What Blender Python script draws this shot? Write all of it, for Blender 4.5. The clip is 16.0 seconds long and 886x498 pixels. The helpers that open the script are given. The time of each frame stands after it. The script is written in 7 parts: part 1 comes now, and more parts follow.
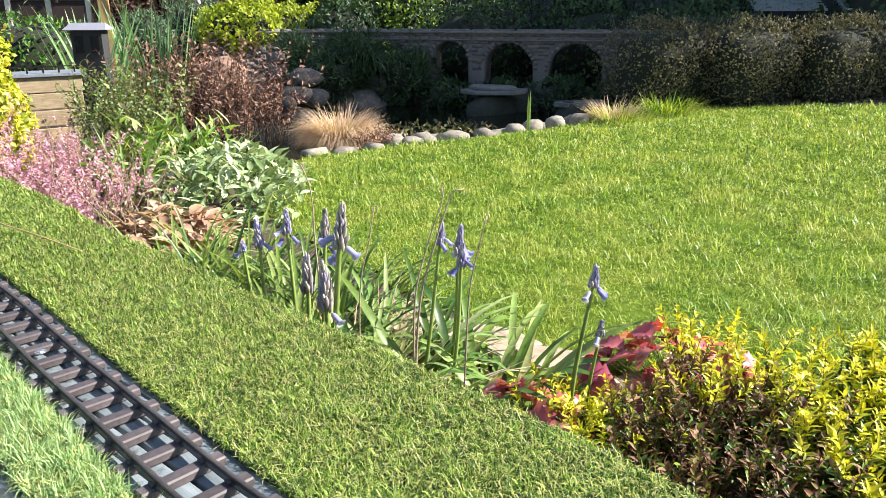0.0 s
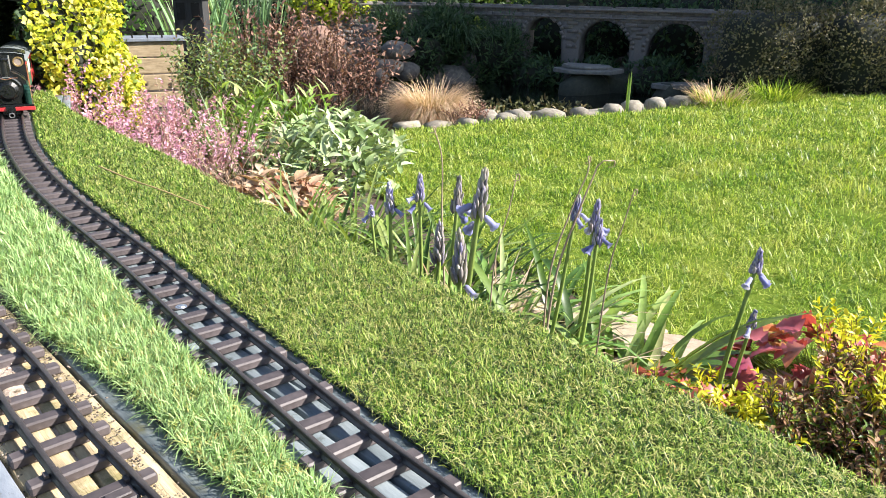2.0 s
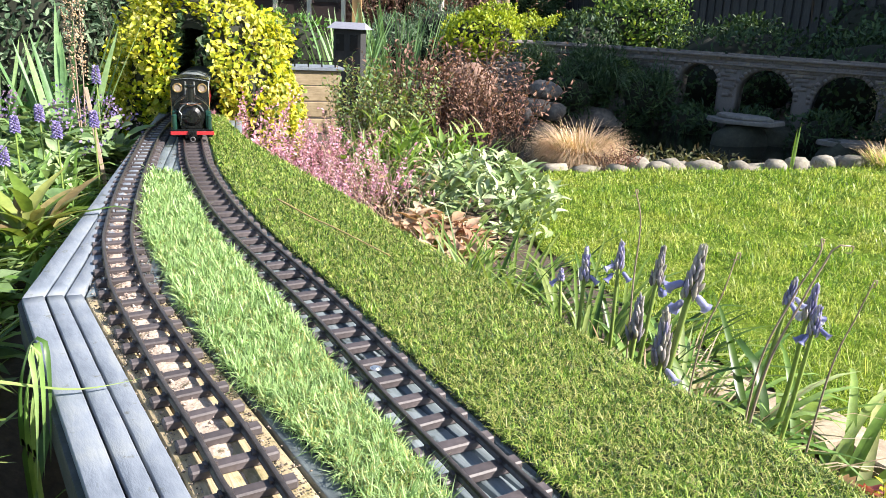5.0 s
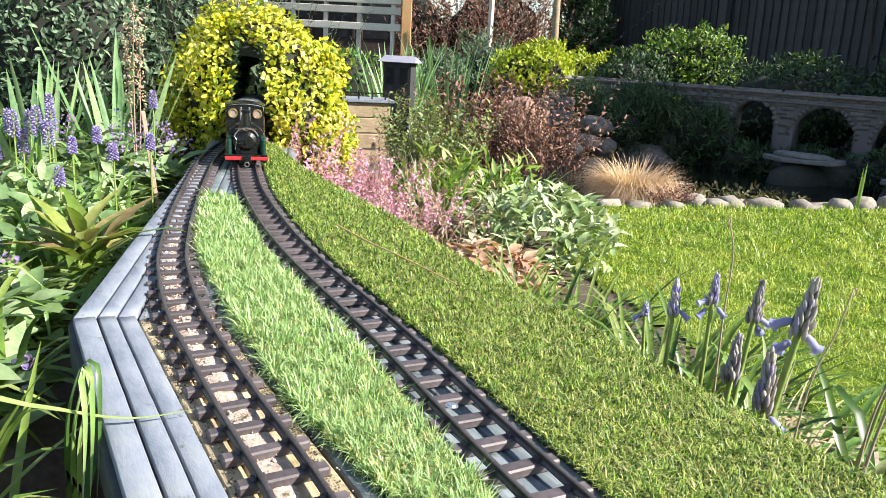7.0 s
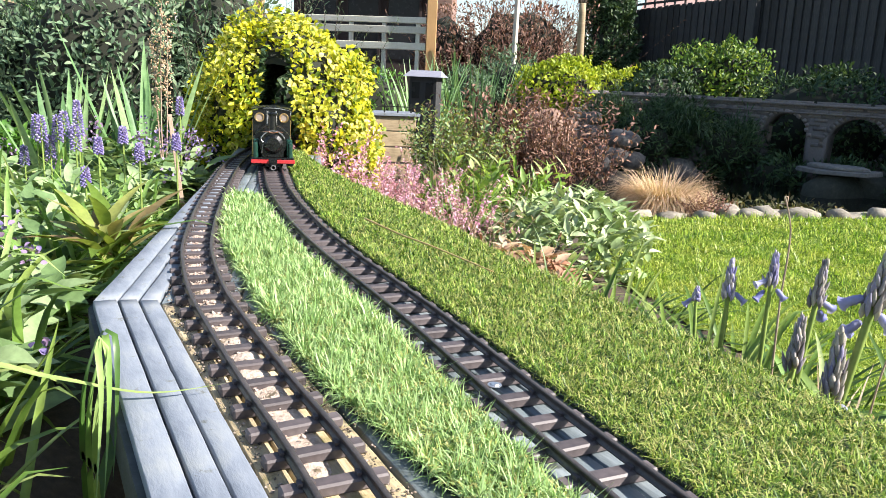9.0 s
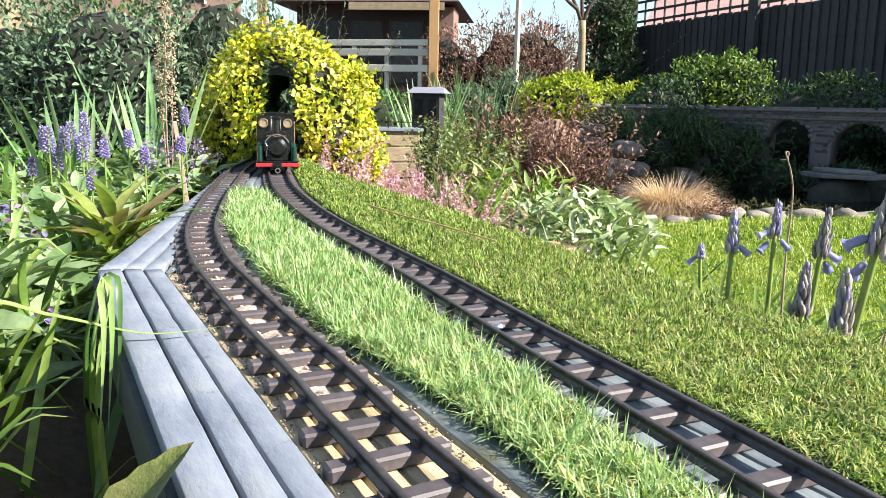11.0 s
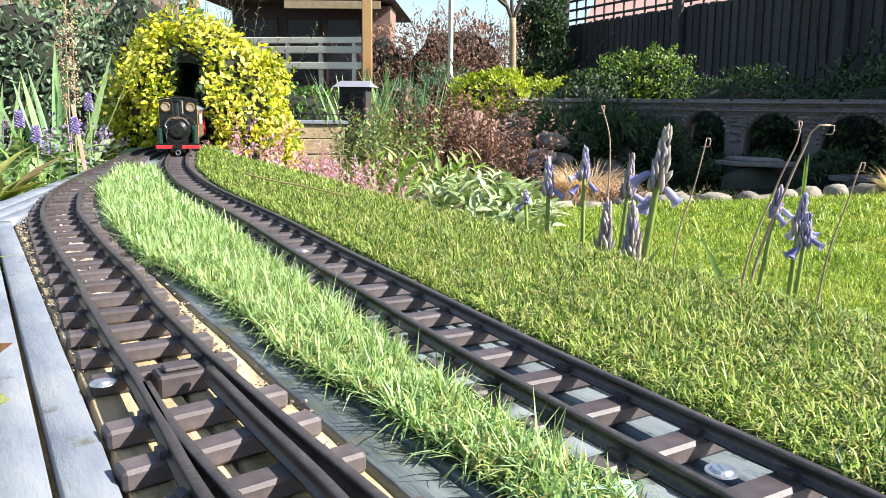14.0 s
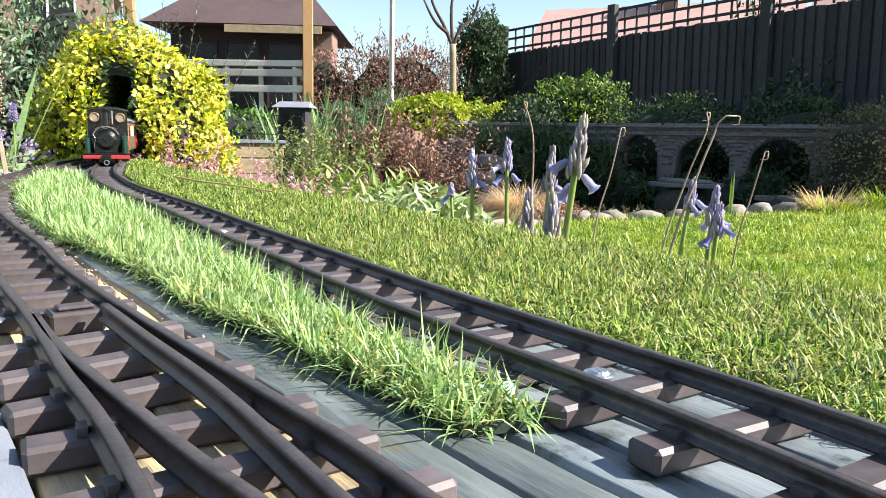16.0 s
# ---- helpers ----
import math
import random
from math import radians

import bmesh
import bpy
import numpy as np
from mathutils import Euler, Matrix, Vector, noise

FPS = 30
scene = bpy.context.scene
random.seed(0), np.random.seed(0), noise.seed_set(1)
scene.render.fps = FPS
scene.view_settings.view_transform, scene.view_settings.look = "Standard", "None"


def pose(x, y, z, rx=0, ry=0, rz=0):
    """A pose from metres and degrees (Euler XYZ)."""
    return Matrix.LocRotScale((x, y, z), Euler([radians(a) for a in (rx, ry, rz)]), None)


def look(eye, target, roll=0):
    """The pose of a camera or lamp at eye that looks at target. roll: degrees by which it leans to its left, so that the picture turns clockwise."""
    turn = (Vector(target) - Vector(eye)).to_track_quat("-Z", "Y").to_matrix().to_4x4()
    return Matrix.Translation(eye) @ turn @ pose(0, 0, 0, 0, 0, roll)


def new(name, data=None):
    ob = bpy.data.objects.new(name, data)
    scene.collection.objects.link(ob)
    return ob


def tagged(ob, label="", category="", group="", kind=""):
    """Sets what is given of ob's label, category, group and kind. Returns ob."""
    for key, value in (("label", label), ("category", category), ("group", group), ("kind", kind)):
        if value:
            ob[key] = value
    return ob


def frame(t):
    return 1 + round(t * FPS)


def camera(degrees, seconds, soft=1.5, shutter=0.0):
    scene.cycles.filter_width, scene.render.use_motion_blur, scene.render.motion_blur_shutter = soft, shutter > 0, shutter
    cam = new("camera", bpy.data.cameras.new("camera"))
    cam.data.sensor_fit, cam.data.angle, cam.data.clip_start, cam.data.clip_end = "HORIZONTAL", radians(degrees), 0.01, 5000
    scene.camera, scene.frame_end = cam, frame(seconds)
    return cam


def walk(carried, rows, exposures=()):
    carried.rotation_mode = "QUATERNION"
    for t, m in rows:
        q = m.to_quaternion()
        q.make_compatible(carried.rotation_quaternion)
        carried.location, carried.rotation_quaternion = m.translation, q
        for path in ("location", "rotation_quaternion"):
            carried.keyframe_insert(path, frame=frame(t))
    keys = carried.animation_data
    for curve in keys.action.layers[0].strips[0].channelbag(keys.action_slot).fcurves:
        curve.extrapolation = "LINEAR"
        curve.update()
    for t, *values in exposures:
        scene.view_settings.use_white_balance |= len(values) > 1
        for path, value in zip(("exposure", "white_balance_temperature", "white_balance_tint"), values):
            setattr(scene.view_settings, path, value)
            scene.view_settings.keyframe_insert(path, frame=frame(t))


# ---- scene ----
cam = camera(61.6, 16.0, soft=0.9)
PATH = [
    (0, (0.168, -0.915, 0.394), (0.831, 0.868, -0.223), -0.3),
    (0.5, (0.156, -0.904, 0.391), (0.788, 0.886, -0.24), -0.2),
    (1, (0.145, -0.888, 0.382), (0.739, 0.909, -0.263), 0.2),
    (1.5, (0.116, -0.864, 0.372), (0.658, 0.945, -0.286), 0.6),
    (2, (0.089, -0.832, 0.361), (0.573, 0.99, -0.305), 0.9),
    (2.5, (0.071, -0.818, 0.366), (0.489, 1.02, -0.304), 1.1),
    (3, (0.054, -0.809, 0.373), (0.409, 1.043, -0.292), 1.3),
    (3.5, (0.04, -0.79, 0.375), (0.34, 1.075, -0.279), 1.7),
    (4, (0.022, -0.769, 0.378), (0.277, 1.109, -0.261), 2.1),
    (4.5, (0.007, -0.752, 0.38), (0.224, 1.137, -0.239), 2.6),
    (5, (-0.003, -0.737, 0.378), (0.177, 1.164, -0.216), 3.0),
    (5.2, (-0.01, -0.732, 0.378), (0.157, 1.173, -0.207), 3.2),
    (7.3, (-0.048, -0.653, 0.335), (0.015, 1.284, -0.16), 3.4),
    (7.5, (-0.051, -0.644, 0.33), (0.006, 1.295, -0.159), 3.4),
    (8, (-0.052, -0.635, 0.31), (-0.01, 1.308, -0.164), 3.3),
    (8.5, (-0.053, -0.629, 0.296), (-0.028, 1.317, -0.166), 3.1),
    (9, (-0.055, -0.629, 0.278), (-0.048, 1.321, -0.17), 2.8),
    (9.2, (-0.055, -0.627, 0.269), (-0.057, 1.324, -0.171), 2.6),
    (11.3, (-0.04, -0.65, 0.195), (-0.051, 1.314, -0.181), 0.9),
    (11.5, (-0.031, -0.653, 0.19), (-0.037, 1.311, -0.187), 0.7),
    (12, (0.0, -0.667, 0.18), (0.008, 1.296, -0.203), 0.4),
    (12.5, (0.025, -0.683, 0.174), (0.053, 1.28, -0.212), 0.3),
    (13, (0.053, -0.699, 0.158), (0.105, 1.263, -0.225), 0.4),
    (13.5, (0.071, -0.712, 0.154), (0.152, 1.251, -0.224), 0.6),
    (14, (0.096, -0.726, 0.149), (0.21, 1.236, -0.221), 0.8),
    (14.5, (0.109, -0.742, 0.14), (0.258, 1.22, -0.218), 0.8),
    (15, (0.118, -0.747, 0.125), (0.305, 1.215, -0.216), 0.8),
    (15.5, (0.118, -0.743, 0.117), (0.342, 1.218, -0.202), 1.0),
    (16, (0.119, -0.744, 0.104), (0.382, 1.216, -0.19), 1.2),
]
walk(cam, [(t, look(eye, target, roll)) for t, eye, target, roll in PATH])

from math import sin, cos, pi, sqrt, atan2

rng = np.random.default_rng(7)
Z = Vector((0, 0, 1))

# ---- light ----
SUN = Vector((0.92, -0.30, 0.74)).normalized()
world = bpy.data.worlds.new("world")
scene.world = world
world.use_nodes = True
wn = world.node_tree.nodes
sky = wn.new("ShaderNodeTexSky")
sky.sky_type, sky.sun_disc = "NISHITA", False
sky.sun_elevation = math.asin(SUN.z)
sky.sun_rotation = atan2(SUN.x, SUN.y)
wn["Background"].inputs[1].default_value = 0.085
world.node_tree.links.new(sky.outputs[0], wn["Background"].inputs[0])
sun = new("sun", bpy.data.lights.new("sun", "SUN"))
sun.data.energy, sun.data.angle, sun.data.color = 5.0, radians(0.5), (1.0, 0.932, 0.875)
sun.matrix_world = look((8, -3, 9), Vector((8, -3, 9)) - SUN)
tagged(sun, "bright spring sun", "sun", kind="structure")
scene.view_settings.exposure = 1.53


# ---- materials ----
def ramp(nt, fac, cols, spread=None):
    r = nt.nodes.new("ShaderNodeValToRGB")
    n = len(cols)
    while len(r.color_ramp.elements) < n:
        r.color_ramp.elements.new(0.5)
    for i, c in enumerate(cols):
        r.color_ramp.elements[i].position = spread[i] if spread else (i / (n - 1) if n > 1 else 0)
        r.color_ramp.elements[i].color = (*c, 1)
    nt.links.new(fac, r.inputs[0])
    return r.outputs[0]


def mixed(nt, fac, a, b, kind="MIX"):
    m = nt.nodes.new("ShaderNodeMix")
    m.data_type, m.blend_type = "RGBA", kind
    for s, v in ((0, fac), (6, a), (7, b)):
        if hasattr(v, "links"):
            nt.links.new(v, m.inputs[s])
        else:
            m.inputs[s].default_value = v if s == 0 else (*v, 1)
    return m.outputs[2]


def noise_out(nt, scale, detail=4, rough=0.6, coord=None, stretch=None):
    n = nt.nodes.new("ShaderNodeTexNoise")
    n.inputs["Scale"].default_value, n.inputs["Detail"].default_value, n.inputs["Roughness"].default_value = scale, detail, rough
    if coord:
        src = coord
        if stretch:
            mp = nt.nodes.new("ShaderNodeMapping")
            mp.inputs["Scale"].default_value = stretch
            nt.links.new(src, mp.inputs[0])
            src = mp.outputs[0]
        nt.links.new(src, n.inputs["Vector"])
    return n.outputs[0]


def surface(name, cols, rough=0.7, metal=0.0, fine=200, coarse=12, bump=0.2, stretch=None, stain=None, stain_at=(0.52, 0.62), stain_scale=9, vary=0.25, coords="Object", spec=0.5, turn=0):
    """A solid surface: colours mixed by fine and coarse noise, stains with an edge, and relief."""
    m = bpy.data.materials.new(name)
    m.use_nodes = True
    nt = m.node_tree
    bs = nt.nodes["Principled BSDF"]
    tc = nt.nodes.new("ShaderNodeTexCoord").outputs[coords]
    if turn:
        mp = nt.nodes.new("ShaderNodeMapping")
        mp.inputs["Rotation"].default_value = (0, 0, radians(turn))
        nt.links.new(tc, mp.inputs[0])
        tc = mp.outputs[0]
    f = noise_out(nt, fine, 5, 0.65, tc, stretch)
    c = noise_out(nt, coarse, 3, 0.6, tc)
    k = mixed(nt, 0.45, f, c)
    col = ramp(nt, k, cols, [0.3 + 0.4 * i / max(1, len(cols) - 1) for i in range(len(cols))])
    if stain:
        s = ramp(nt, noise_out(nt, stain_scale, 6, 0.7, tc), [(0, 0, 0), (1, 1, 1)], list(stain_at))
        col = mixed(nt, s, col, stain)
    if vary:
        oi = nt.nodes.new("ShaderNodeObjectInfo").outputs["Random"]
        v = ramp(nt, oi, [(1 - vary,) * 3, (1 + 0 * vary,) * 3])
        col = mixed(nt, 1.0, col, v, "MULTIPLY")
    nt.links.new(col, bs.inputs["Base Color"])
    rr = nt.nodes.new("ShaderNodeMapRange")
    rr.inputs[3].default_value, rr.inputs[4].default_value = max(0.02, rough - 0.15), min(1, rough + 0.15)
    nt.links.new(c, rr.inputs[0])
    nt.links.new(rr.outputs[0], bs.inputs["Roughness"])
    bs.inputs["Metallic"].default_value = metal
    bs.inputs["Specular IOR Level"].default_value = spec
    if bump:
        b = nt.nodes.new("ShaderNodeBump")
        b.inputs["Strength"].default_value, b.inputs["Distance"].default_value = bump, 0.003
        nt.links.new(f, b.inputs["Height"])
        nt.links.new(b.outputs[0], bs.inputs["Normal"])
    return m


def leafy(name, cols, trans=0.35, rough=0.5, patch=3.0, patch_cols=None, tip=None, spec=0.35):
    """Leaves and blades: each its own colour out of the ramp, some light through them."""
    m = bpy.data.materials.new(name)
    m.use_nodes = True
    nt = m.node_tree
    bs = nt.nodes["Principled BSDF"]
    geo = nt.nodes.new("ShaderNodeNewGeometry")
    add = nt.nodes.new("ShaderNodeMath")
    add.operation = "ADD"
    nt.links.new(geo.outputs["Random Per Island"], add.inputs[0])
    nt.links.new(nt.nodes.new("ShaderNodeObjectInfo").outputs["Random"], add.inputs[1])
    fr = nt.nodes.new("ShaderNodeMath")
    fr.operation = "FRACT"
    nt.links.new(add.outputs[0], fr.inputs[0])
    col = ramp(nt, fr.outputs[0], cols)
    tc = nt.nodes.new("ShaderNodeTexCoord").outputs["Object"]
    if patch_cols:
        s = ramp(nt, noise_out(nt, patch, 4, 0.6, tc), [(0, 0, 0), (1, 1, 1)], [0.42, 0.62])
        col = mixed(nt, s, col, ramp(nt, fr.outputs[0], patch_cols))
    v = ramp(nt, noise_out(nt, 60, 3, 0.6, tc), [(0.75,) * 3, (1.15,) * 3], [0.3, 0.7])
    col = mixed(nt, 1.0, col, v, "MULTIPLY")
    nt.links.new(col, bs.inputs["Base Color"])
    bs.inputs["Roughness"].default_value = rough
    bs.inputs["Specular IOR Level"].default_value = spec
    if trans:
        tr = nt.nodes.new("ShaderNodeBsdfTranslucent")
        nt.links.new(mixed(nt, 1.0, col, (1.25, 1.2, 0.7), "MULTIPLY"), tr.inputs[0])
        mx = nt.nodes.new("ShaderNodeMixShader")
        mx.inputs[0].default_value = trans
        nt.links.new(bs.outputs[0], mx.inputs[1])
        nt.links.new(tr.outputs[0], mx.inputs[2])
        nt.links.new(mx.outputs[0], nt.nodes["Material Output"].inputs[0])
    return m


# ---- geometry helpers ----
def np_mesh(name, V, faces):
    """A mesh from arrays of vertices and of faces (a list of arrays, each with one face size)."""
    me = bpy.data.meshes.new(name)
    V = np.asarray(V, np.float32)
    me.vertices.add(len(V))
    me.vertices.foreach_set("co", V.ravel())
    sizes = np.concatenate([np.full(len(f), f.shape[1], np.int32) for f in faces])
    loops = np.concatenate([np.asarray(f, np.int32).ravel() for f in faces])
    me.loops.add(len(loops))
    me.loops.foreach_set("vertex_index", loops)
    me.polygons.add(len(sizes))
    me.polygons.foreach_set("loop_start", np.concatenate([[0], np.cumsum(sizes)[:-1]]).astype(np.int32))
    me.update(calc_edges=True)
    me.validate()
    return me


def link(name, me, material, parent=None, label="", kind="", smooth=False):
    if material and not me.materials:
        me.materials.append(material)
    if smooth:
        me.shade_smooth()
    ob = new(name, me)
    if parent:
        ob.parent = parent
    return tagged(ob, label, kind=kind)


def part(name, bm, material, parent=None, label="", kind="", smooth=False):
    """One bmesh as one mesh object under a thing or a part."""
    me = bpy.data.meshes.new(name)
    bm.to_mesh(me)
    bm.free()
    return link(name, me, material, parent, label, kind, smooth)


def thing(name, at=(0, 0, 0), label="", category="", group="", kind="", turn=0):
    ob = new(name)
    ob.empty_display_size = 0.05
    ob.matrix_world = pose(*at, 0, 0, turn)
    return tagged(ob, label, category, group, kind)


def box(bm, x0, y0, z0, x1, y1, z1, bevel=0.0, m=None):
    r = bmesh.ops.create_cube(bm, size=1)
    vs = r["verts"]
    bmesh.ops.transform(bm, verts=vs, matrix=Matrix.Translation(((x0 + x1) / 2, (y0 + y1) / 2, (z0 + z1) / 2)) @ Matrix.Diagonal((x1 - x0, y1 - y0, z1 - z0, 1)))
    if bevel:
        es = list({e for v in vs for e in v.link_edges})
        r = bmesh.ops.bevel(bm, geom=es, offset=bevel, segments=1, affect="EDGES")
        vs = list({v for f in r["faces"] for v in f.verts} | {v for v in vs if v.is_valid})
    if m is not None:
        bmesh.ops.transform(bm, verts=[v for v in vs if v.is_valid], matrix=m)
    return bm


def tube(bm, a, b, r0, r1=None, n=8, caps=True):
    a, b = Vector(a), Vector(b)
    d = b - a
    r = bmesh.ops.create_cone(bm, cap_ends=caps, segments=n, radius1=r0, radius2=r0 if r1 is None else r1, depth=d.length)
    bmesh.ops.transform(bm, verts=r["verts"], matrix=Matrix.Translation((a + b) / 2) @ d.to_track_quat("Z", "Y").to_matrix().to_4x4())
    return bm


def norm(a):
    return a / np.maximum(np.linalg.norm(a, axis=-1, keepdims=True), 1e-9)


def ribbons(P, D, L, W, droop, seg=3, shape=None, fold=0.0, twist=None, base=0):
    """Blades: from P along D, bending to the ground, tapering. Arrays of vertices and faces."""
    n = len(P)
    L, W, droop = (np.broadcast_to(np.asarray(a, float), (n,)) for a in (L, W, droop))
    ts = np.linspace(0, 1, seg + 1)
    if shape is None:
        shape = lambda t: (1 - t ** 2.2) * (0.75 + 0.5 * t)
    side = norm(np.cross(D, np.array([0, 0, 1.0])) + 1e-6)
    if twist is not None:
        up = np.cross(side, D)
        side = norm(side * np.cos(twist)[:, None] + up * np.sin(twist)[:, None])
    pts, p = [], P.copy()
    V = []
    for k, t in enumerate(ts):
        d = D.copy()
        d[:, 2] -= droop * t ** 1.4
        d = norm(d)
        if k:
            p = p + d * (L / seg)[:, None]
        w = (W * max(shape(t), 0.0) * 0.5)[:, None]
        if k == seg:
            V.append(p[:, None, :])
        elif fold:
            nrm = norm(np.cross(side, d))
            V.append(np.stack([p - side * w, p - nrm * w * fold, p + side * w], 1))
        else:
            V.append(np.stack([p - side * w, p + side * w], 1))
    c = 3 if fold else 2
    V = np.concatenate(V, 1)
    per = V.shape[1]
    off = (np.arange(n) * per + base)[:, None]
    quads, tris = [], []
    for k in range(seg - 1):
        for j in range(c - 1):
            a = k * c + j
            quads.append(off + np.array([a, a + 1, a + 1 + c, a + c]))
    a = (seg - 1) * c
    for j in range(c - 1):
        tris.append(off + np.array([a + j, a + j + 1, seg * c]))
    F = [np.concatenate(tris)]
    if quads:
        F.insert(0, np.concatenate(quads))
    return V.reshape(-1, 3), F


def leaves(P, D, N, L, W, outline, cup=0.15, curl=0.1):
    """Leaves with a midrib: outline is the half width at even steps from stalk to tip."""
    n = len(P)
    L, W = (np.broadcast_to(np.asarray(a, float), (n,))[:, None] for a in (L, W))
    D = norm(D)
    U = norm(np.cross(D, N))
    N = np.cross(U, D)
    m = len(outline) - 1
    V = []
    for k, w in enumerate(outline):
        t = k / m
        c = P + D * L * t - N * L * curl * t * t * 2
        if w <= 0:
            V.append(c[:, None])
        else:
            e = W * w * 0.5
            V.append(np.stack([c - U * e + N * e * cup * 2, c, c + U * e + N * e * cup * 2], 1))
    per = sum(v.shape[1] for v in V)
    starts = np.cumsum([0] + [v.shape[1] for v in V])
    V = np.concatenate(V, 1)
    off = (np.arange(n) * per)[:, None]
    q, t3 = [], []
    for k in range(m):
        a, b = starts[k], starts[k + 1]
        ca, cb = starts[k + 1] - a, starts[k + 2] - b
        if ca == 3 and cb == 3:
            q += [off + np.array([a, a + 1, b + 1, b]), off + np.array([a + 1, a + 2, b + 2, b + 1])]
        elif ca == 3:
            t3 += [off + np.array([a, a + 1, b]), off + np.array([a + 1, a + 2, b])]
        else:
            t3 += [off + np.array([a, b + 1, b]), off + np.array([a, b + 2, b + 1])]
    F = []
    if q:
        F.append(np.concatenate(q))
    if t3:
        F.append(np.concatenate(t3))
    return V.reshape(-1, 3), F


def rod(pts, r0, r1=None, sides=7, step=0.012):
    """A bent round rod through points, as one closed mesh."""
    P, T = spline(pts, step)
    n = len(P)
    u = norm(np.cross(T, np.array([0.31, 0.82, 0.13])))
    w = np.cross(T, u)
    r = np.linspace(r0, r0 if r1 is None else r1, n)[:, None]
    V = np.stack([P + (u * cos(2 * pi * j / sides) + w * sin(2 * pi * j / sides)) * r for j in range(sides)], 1).reshape(-1, 3)
    i = np.arange(n - 1)[:, None] * sides
    Q = np.concatenate([i + np.array([j, (j + 1) % sides, (j + 1) % sides + sides, j + sides]) for j in range(sides)])
    return V, [Q, np.array([list(range(sides))[::-1], list(range((n - 1) * sides, n * sides))])]


def each_leaf(V, F, n, name, mat, parent, limit=300):
    """Leaves that can be told apart, each an object of its own; those past the limit stay joined."""
    per = len(V) // n
    V = V.reshape(n, per, 3)
    pat = [f[(f < per).all(1)] for f in F]
    for i in range(min(n, limit)):
        link(name, np_mesh(name, V[i], pat), mat, parent)
    if n > limit:
        m = n - limit
        off = (np.arange(m) * per)[:, None, None]
        link("rest_of_foliage", np_mesh("rest_of_foliage", V[limit:].reshape(-1, 3), [(f[None] + off).reshape(-1, f.shape[1]) for f in pat]), mat, parent, kind="stuff")


def join(*sets):
    """Several sets of vertices and faces as one."""
    V, by, base = [], {}, 0
    for v, fs in sets:
        V.append(v)
        for f in fs:
            by.setdefault(f.shape[1], []).append(f + base)
        base += len(v)
    return np.concatenate(V), [np.concatenate(f) for f in by.values()]


def rand_dirs(n, up=0.0, r=None):
    d = (r or rng).normal(size=(n, 3))
    d[:, 2] += up
    return norm(d)


def spline(pts, step):
    """Even points along a smooth line through pts, with the unit directions."""
    p = np.array(pts, float)
    q = np.vstack([2 * p[0] - p[1], p, 2 * p[-1] - p[-2]])
    out = []
    for i in range(1, len(q) - 2):
        t = np.linspace(0, 1, 24, endpoint=False)[:, None]
        a, b, c, d = q[i - 1], q[i], q[i + 1], q[i + 2]
        out.append(0.5 * (2 * b + (c - a) * t + (2 * a - 5 * b + 4 * c - d) * t ** 2 + (3 * b - a - 3 * c + d) * t ** 3))
    out = np.vstack(out + [q[-2:-1]])
    s = np.concatenate([[0], np.cumsum(np.linalg.norm(np.diff(out, axis=0), axis=1))])
    u = np.arange(0, s[-1] + 1e-9, step)
    P = np.stack([np.interp(u, s, out[:, k]) for k in range(out.shape[1])], 1)
    T = norm(np.gradient(P, axis=0))
    return P, T


def sweep(P, T, profile, closed=True):
    """A profile (across, up) carried along a line, capped."""
    n, m = len(P), len(profile)
    P3 = np.column_stack([P, np.zeros(n)]) if P.shape[1] == 2 else P
    S = norm(np.column_stack([T[:, 1], -T[:, 0], np.zeros(n)]))
    V = np.concatenate([(P3[i] + np.outer([a for a, _ in profile], S[i]) + np.outer([b for _, b in profile], [0, 0, 1])) for i in range(n)])
    i = np.arange(n - 1)[:, None] * m
    Q = [i + np.array([j, (j + 1) % m, (j + 1) % m + m, j + m]) for j in range(m if closed else m - 1)]
    F = [np.concatenate(Q)]
    if closed:
        F.append(np.array([list(range(m))[::-1], list(range((n - 1) * m, n * m))]))
    return V, F


def inside(px, py, poly):
    """Which points lie in the polygon."""
    r = np.zeros(len(px), bool)
    n = len(poly)
    for i in range(n):
        (x0, y0), (x1, y1) = poly[i], poly[(i + 1) % n]
        c = (y0 > py) != (y1 > py)
        r ^= c & (px < (x1 - x0) * (py - y0) / (y1 - y0 + 1e-12) + x0)
    return r


def in_poly(n, poly, r=None):
    """n random points in a polygon."""
    r = r or rng
    p = np.array(poly)
    out = np.zeros((0, 2))
    while len(out) < n:
        q = r.uniform(p.min(0), p.max(0), (n * 2, 2))
        out = np.vstack([out, q[inside(q[:, 0], q[:, 1], poly)]])
    return out[:n]


def ground_z(x, y):
    """The lie of the garden: the lawn slopes a little, the pond is a hollow."""
    x, y = np.asarray(x, float), np.asarray(y, float)
    z = -0.27 + 0.045 * (np.clip(x, -3, 5) - 1.2) - 0.02 * (np.clip(y, -3, 5) - 1.5)
    u = np.clip((-0.25 - x) / 0.25, 0, 1)
    z = z + 0.19 * u * u * (3 - 2 * u) * np.clip((3.2 - y) / 1.0, 0, 1)
    z = z + 0.012 * np.sin(x * 2.1 + 0.7) * np.sin(y * 1.7)
    d = ((x - 2.0) * 0.86 + (y - 3.75) * 0.5) / 0.95, (-(x - 2.0) * 0.5 + (y - 3.75) * 0.86) / 0.85
    pond = np.clip(1.25 - np.sqrt(d[0] ** 2 + d[1] ** 2), 0, 0.5) / 0.5
    return z - 0.38 * pond * pond * (3 - 2 * pond)


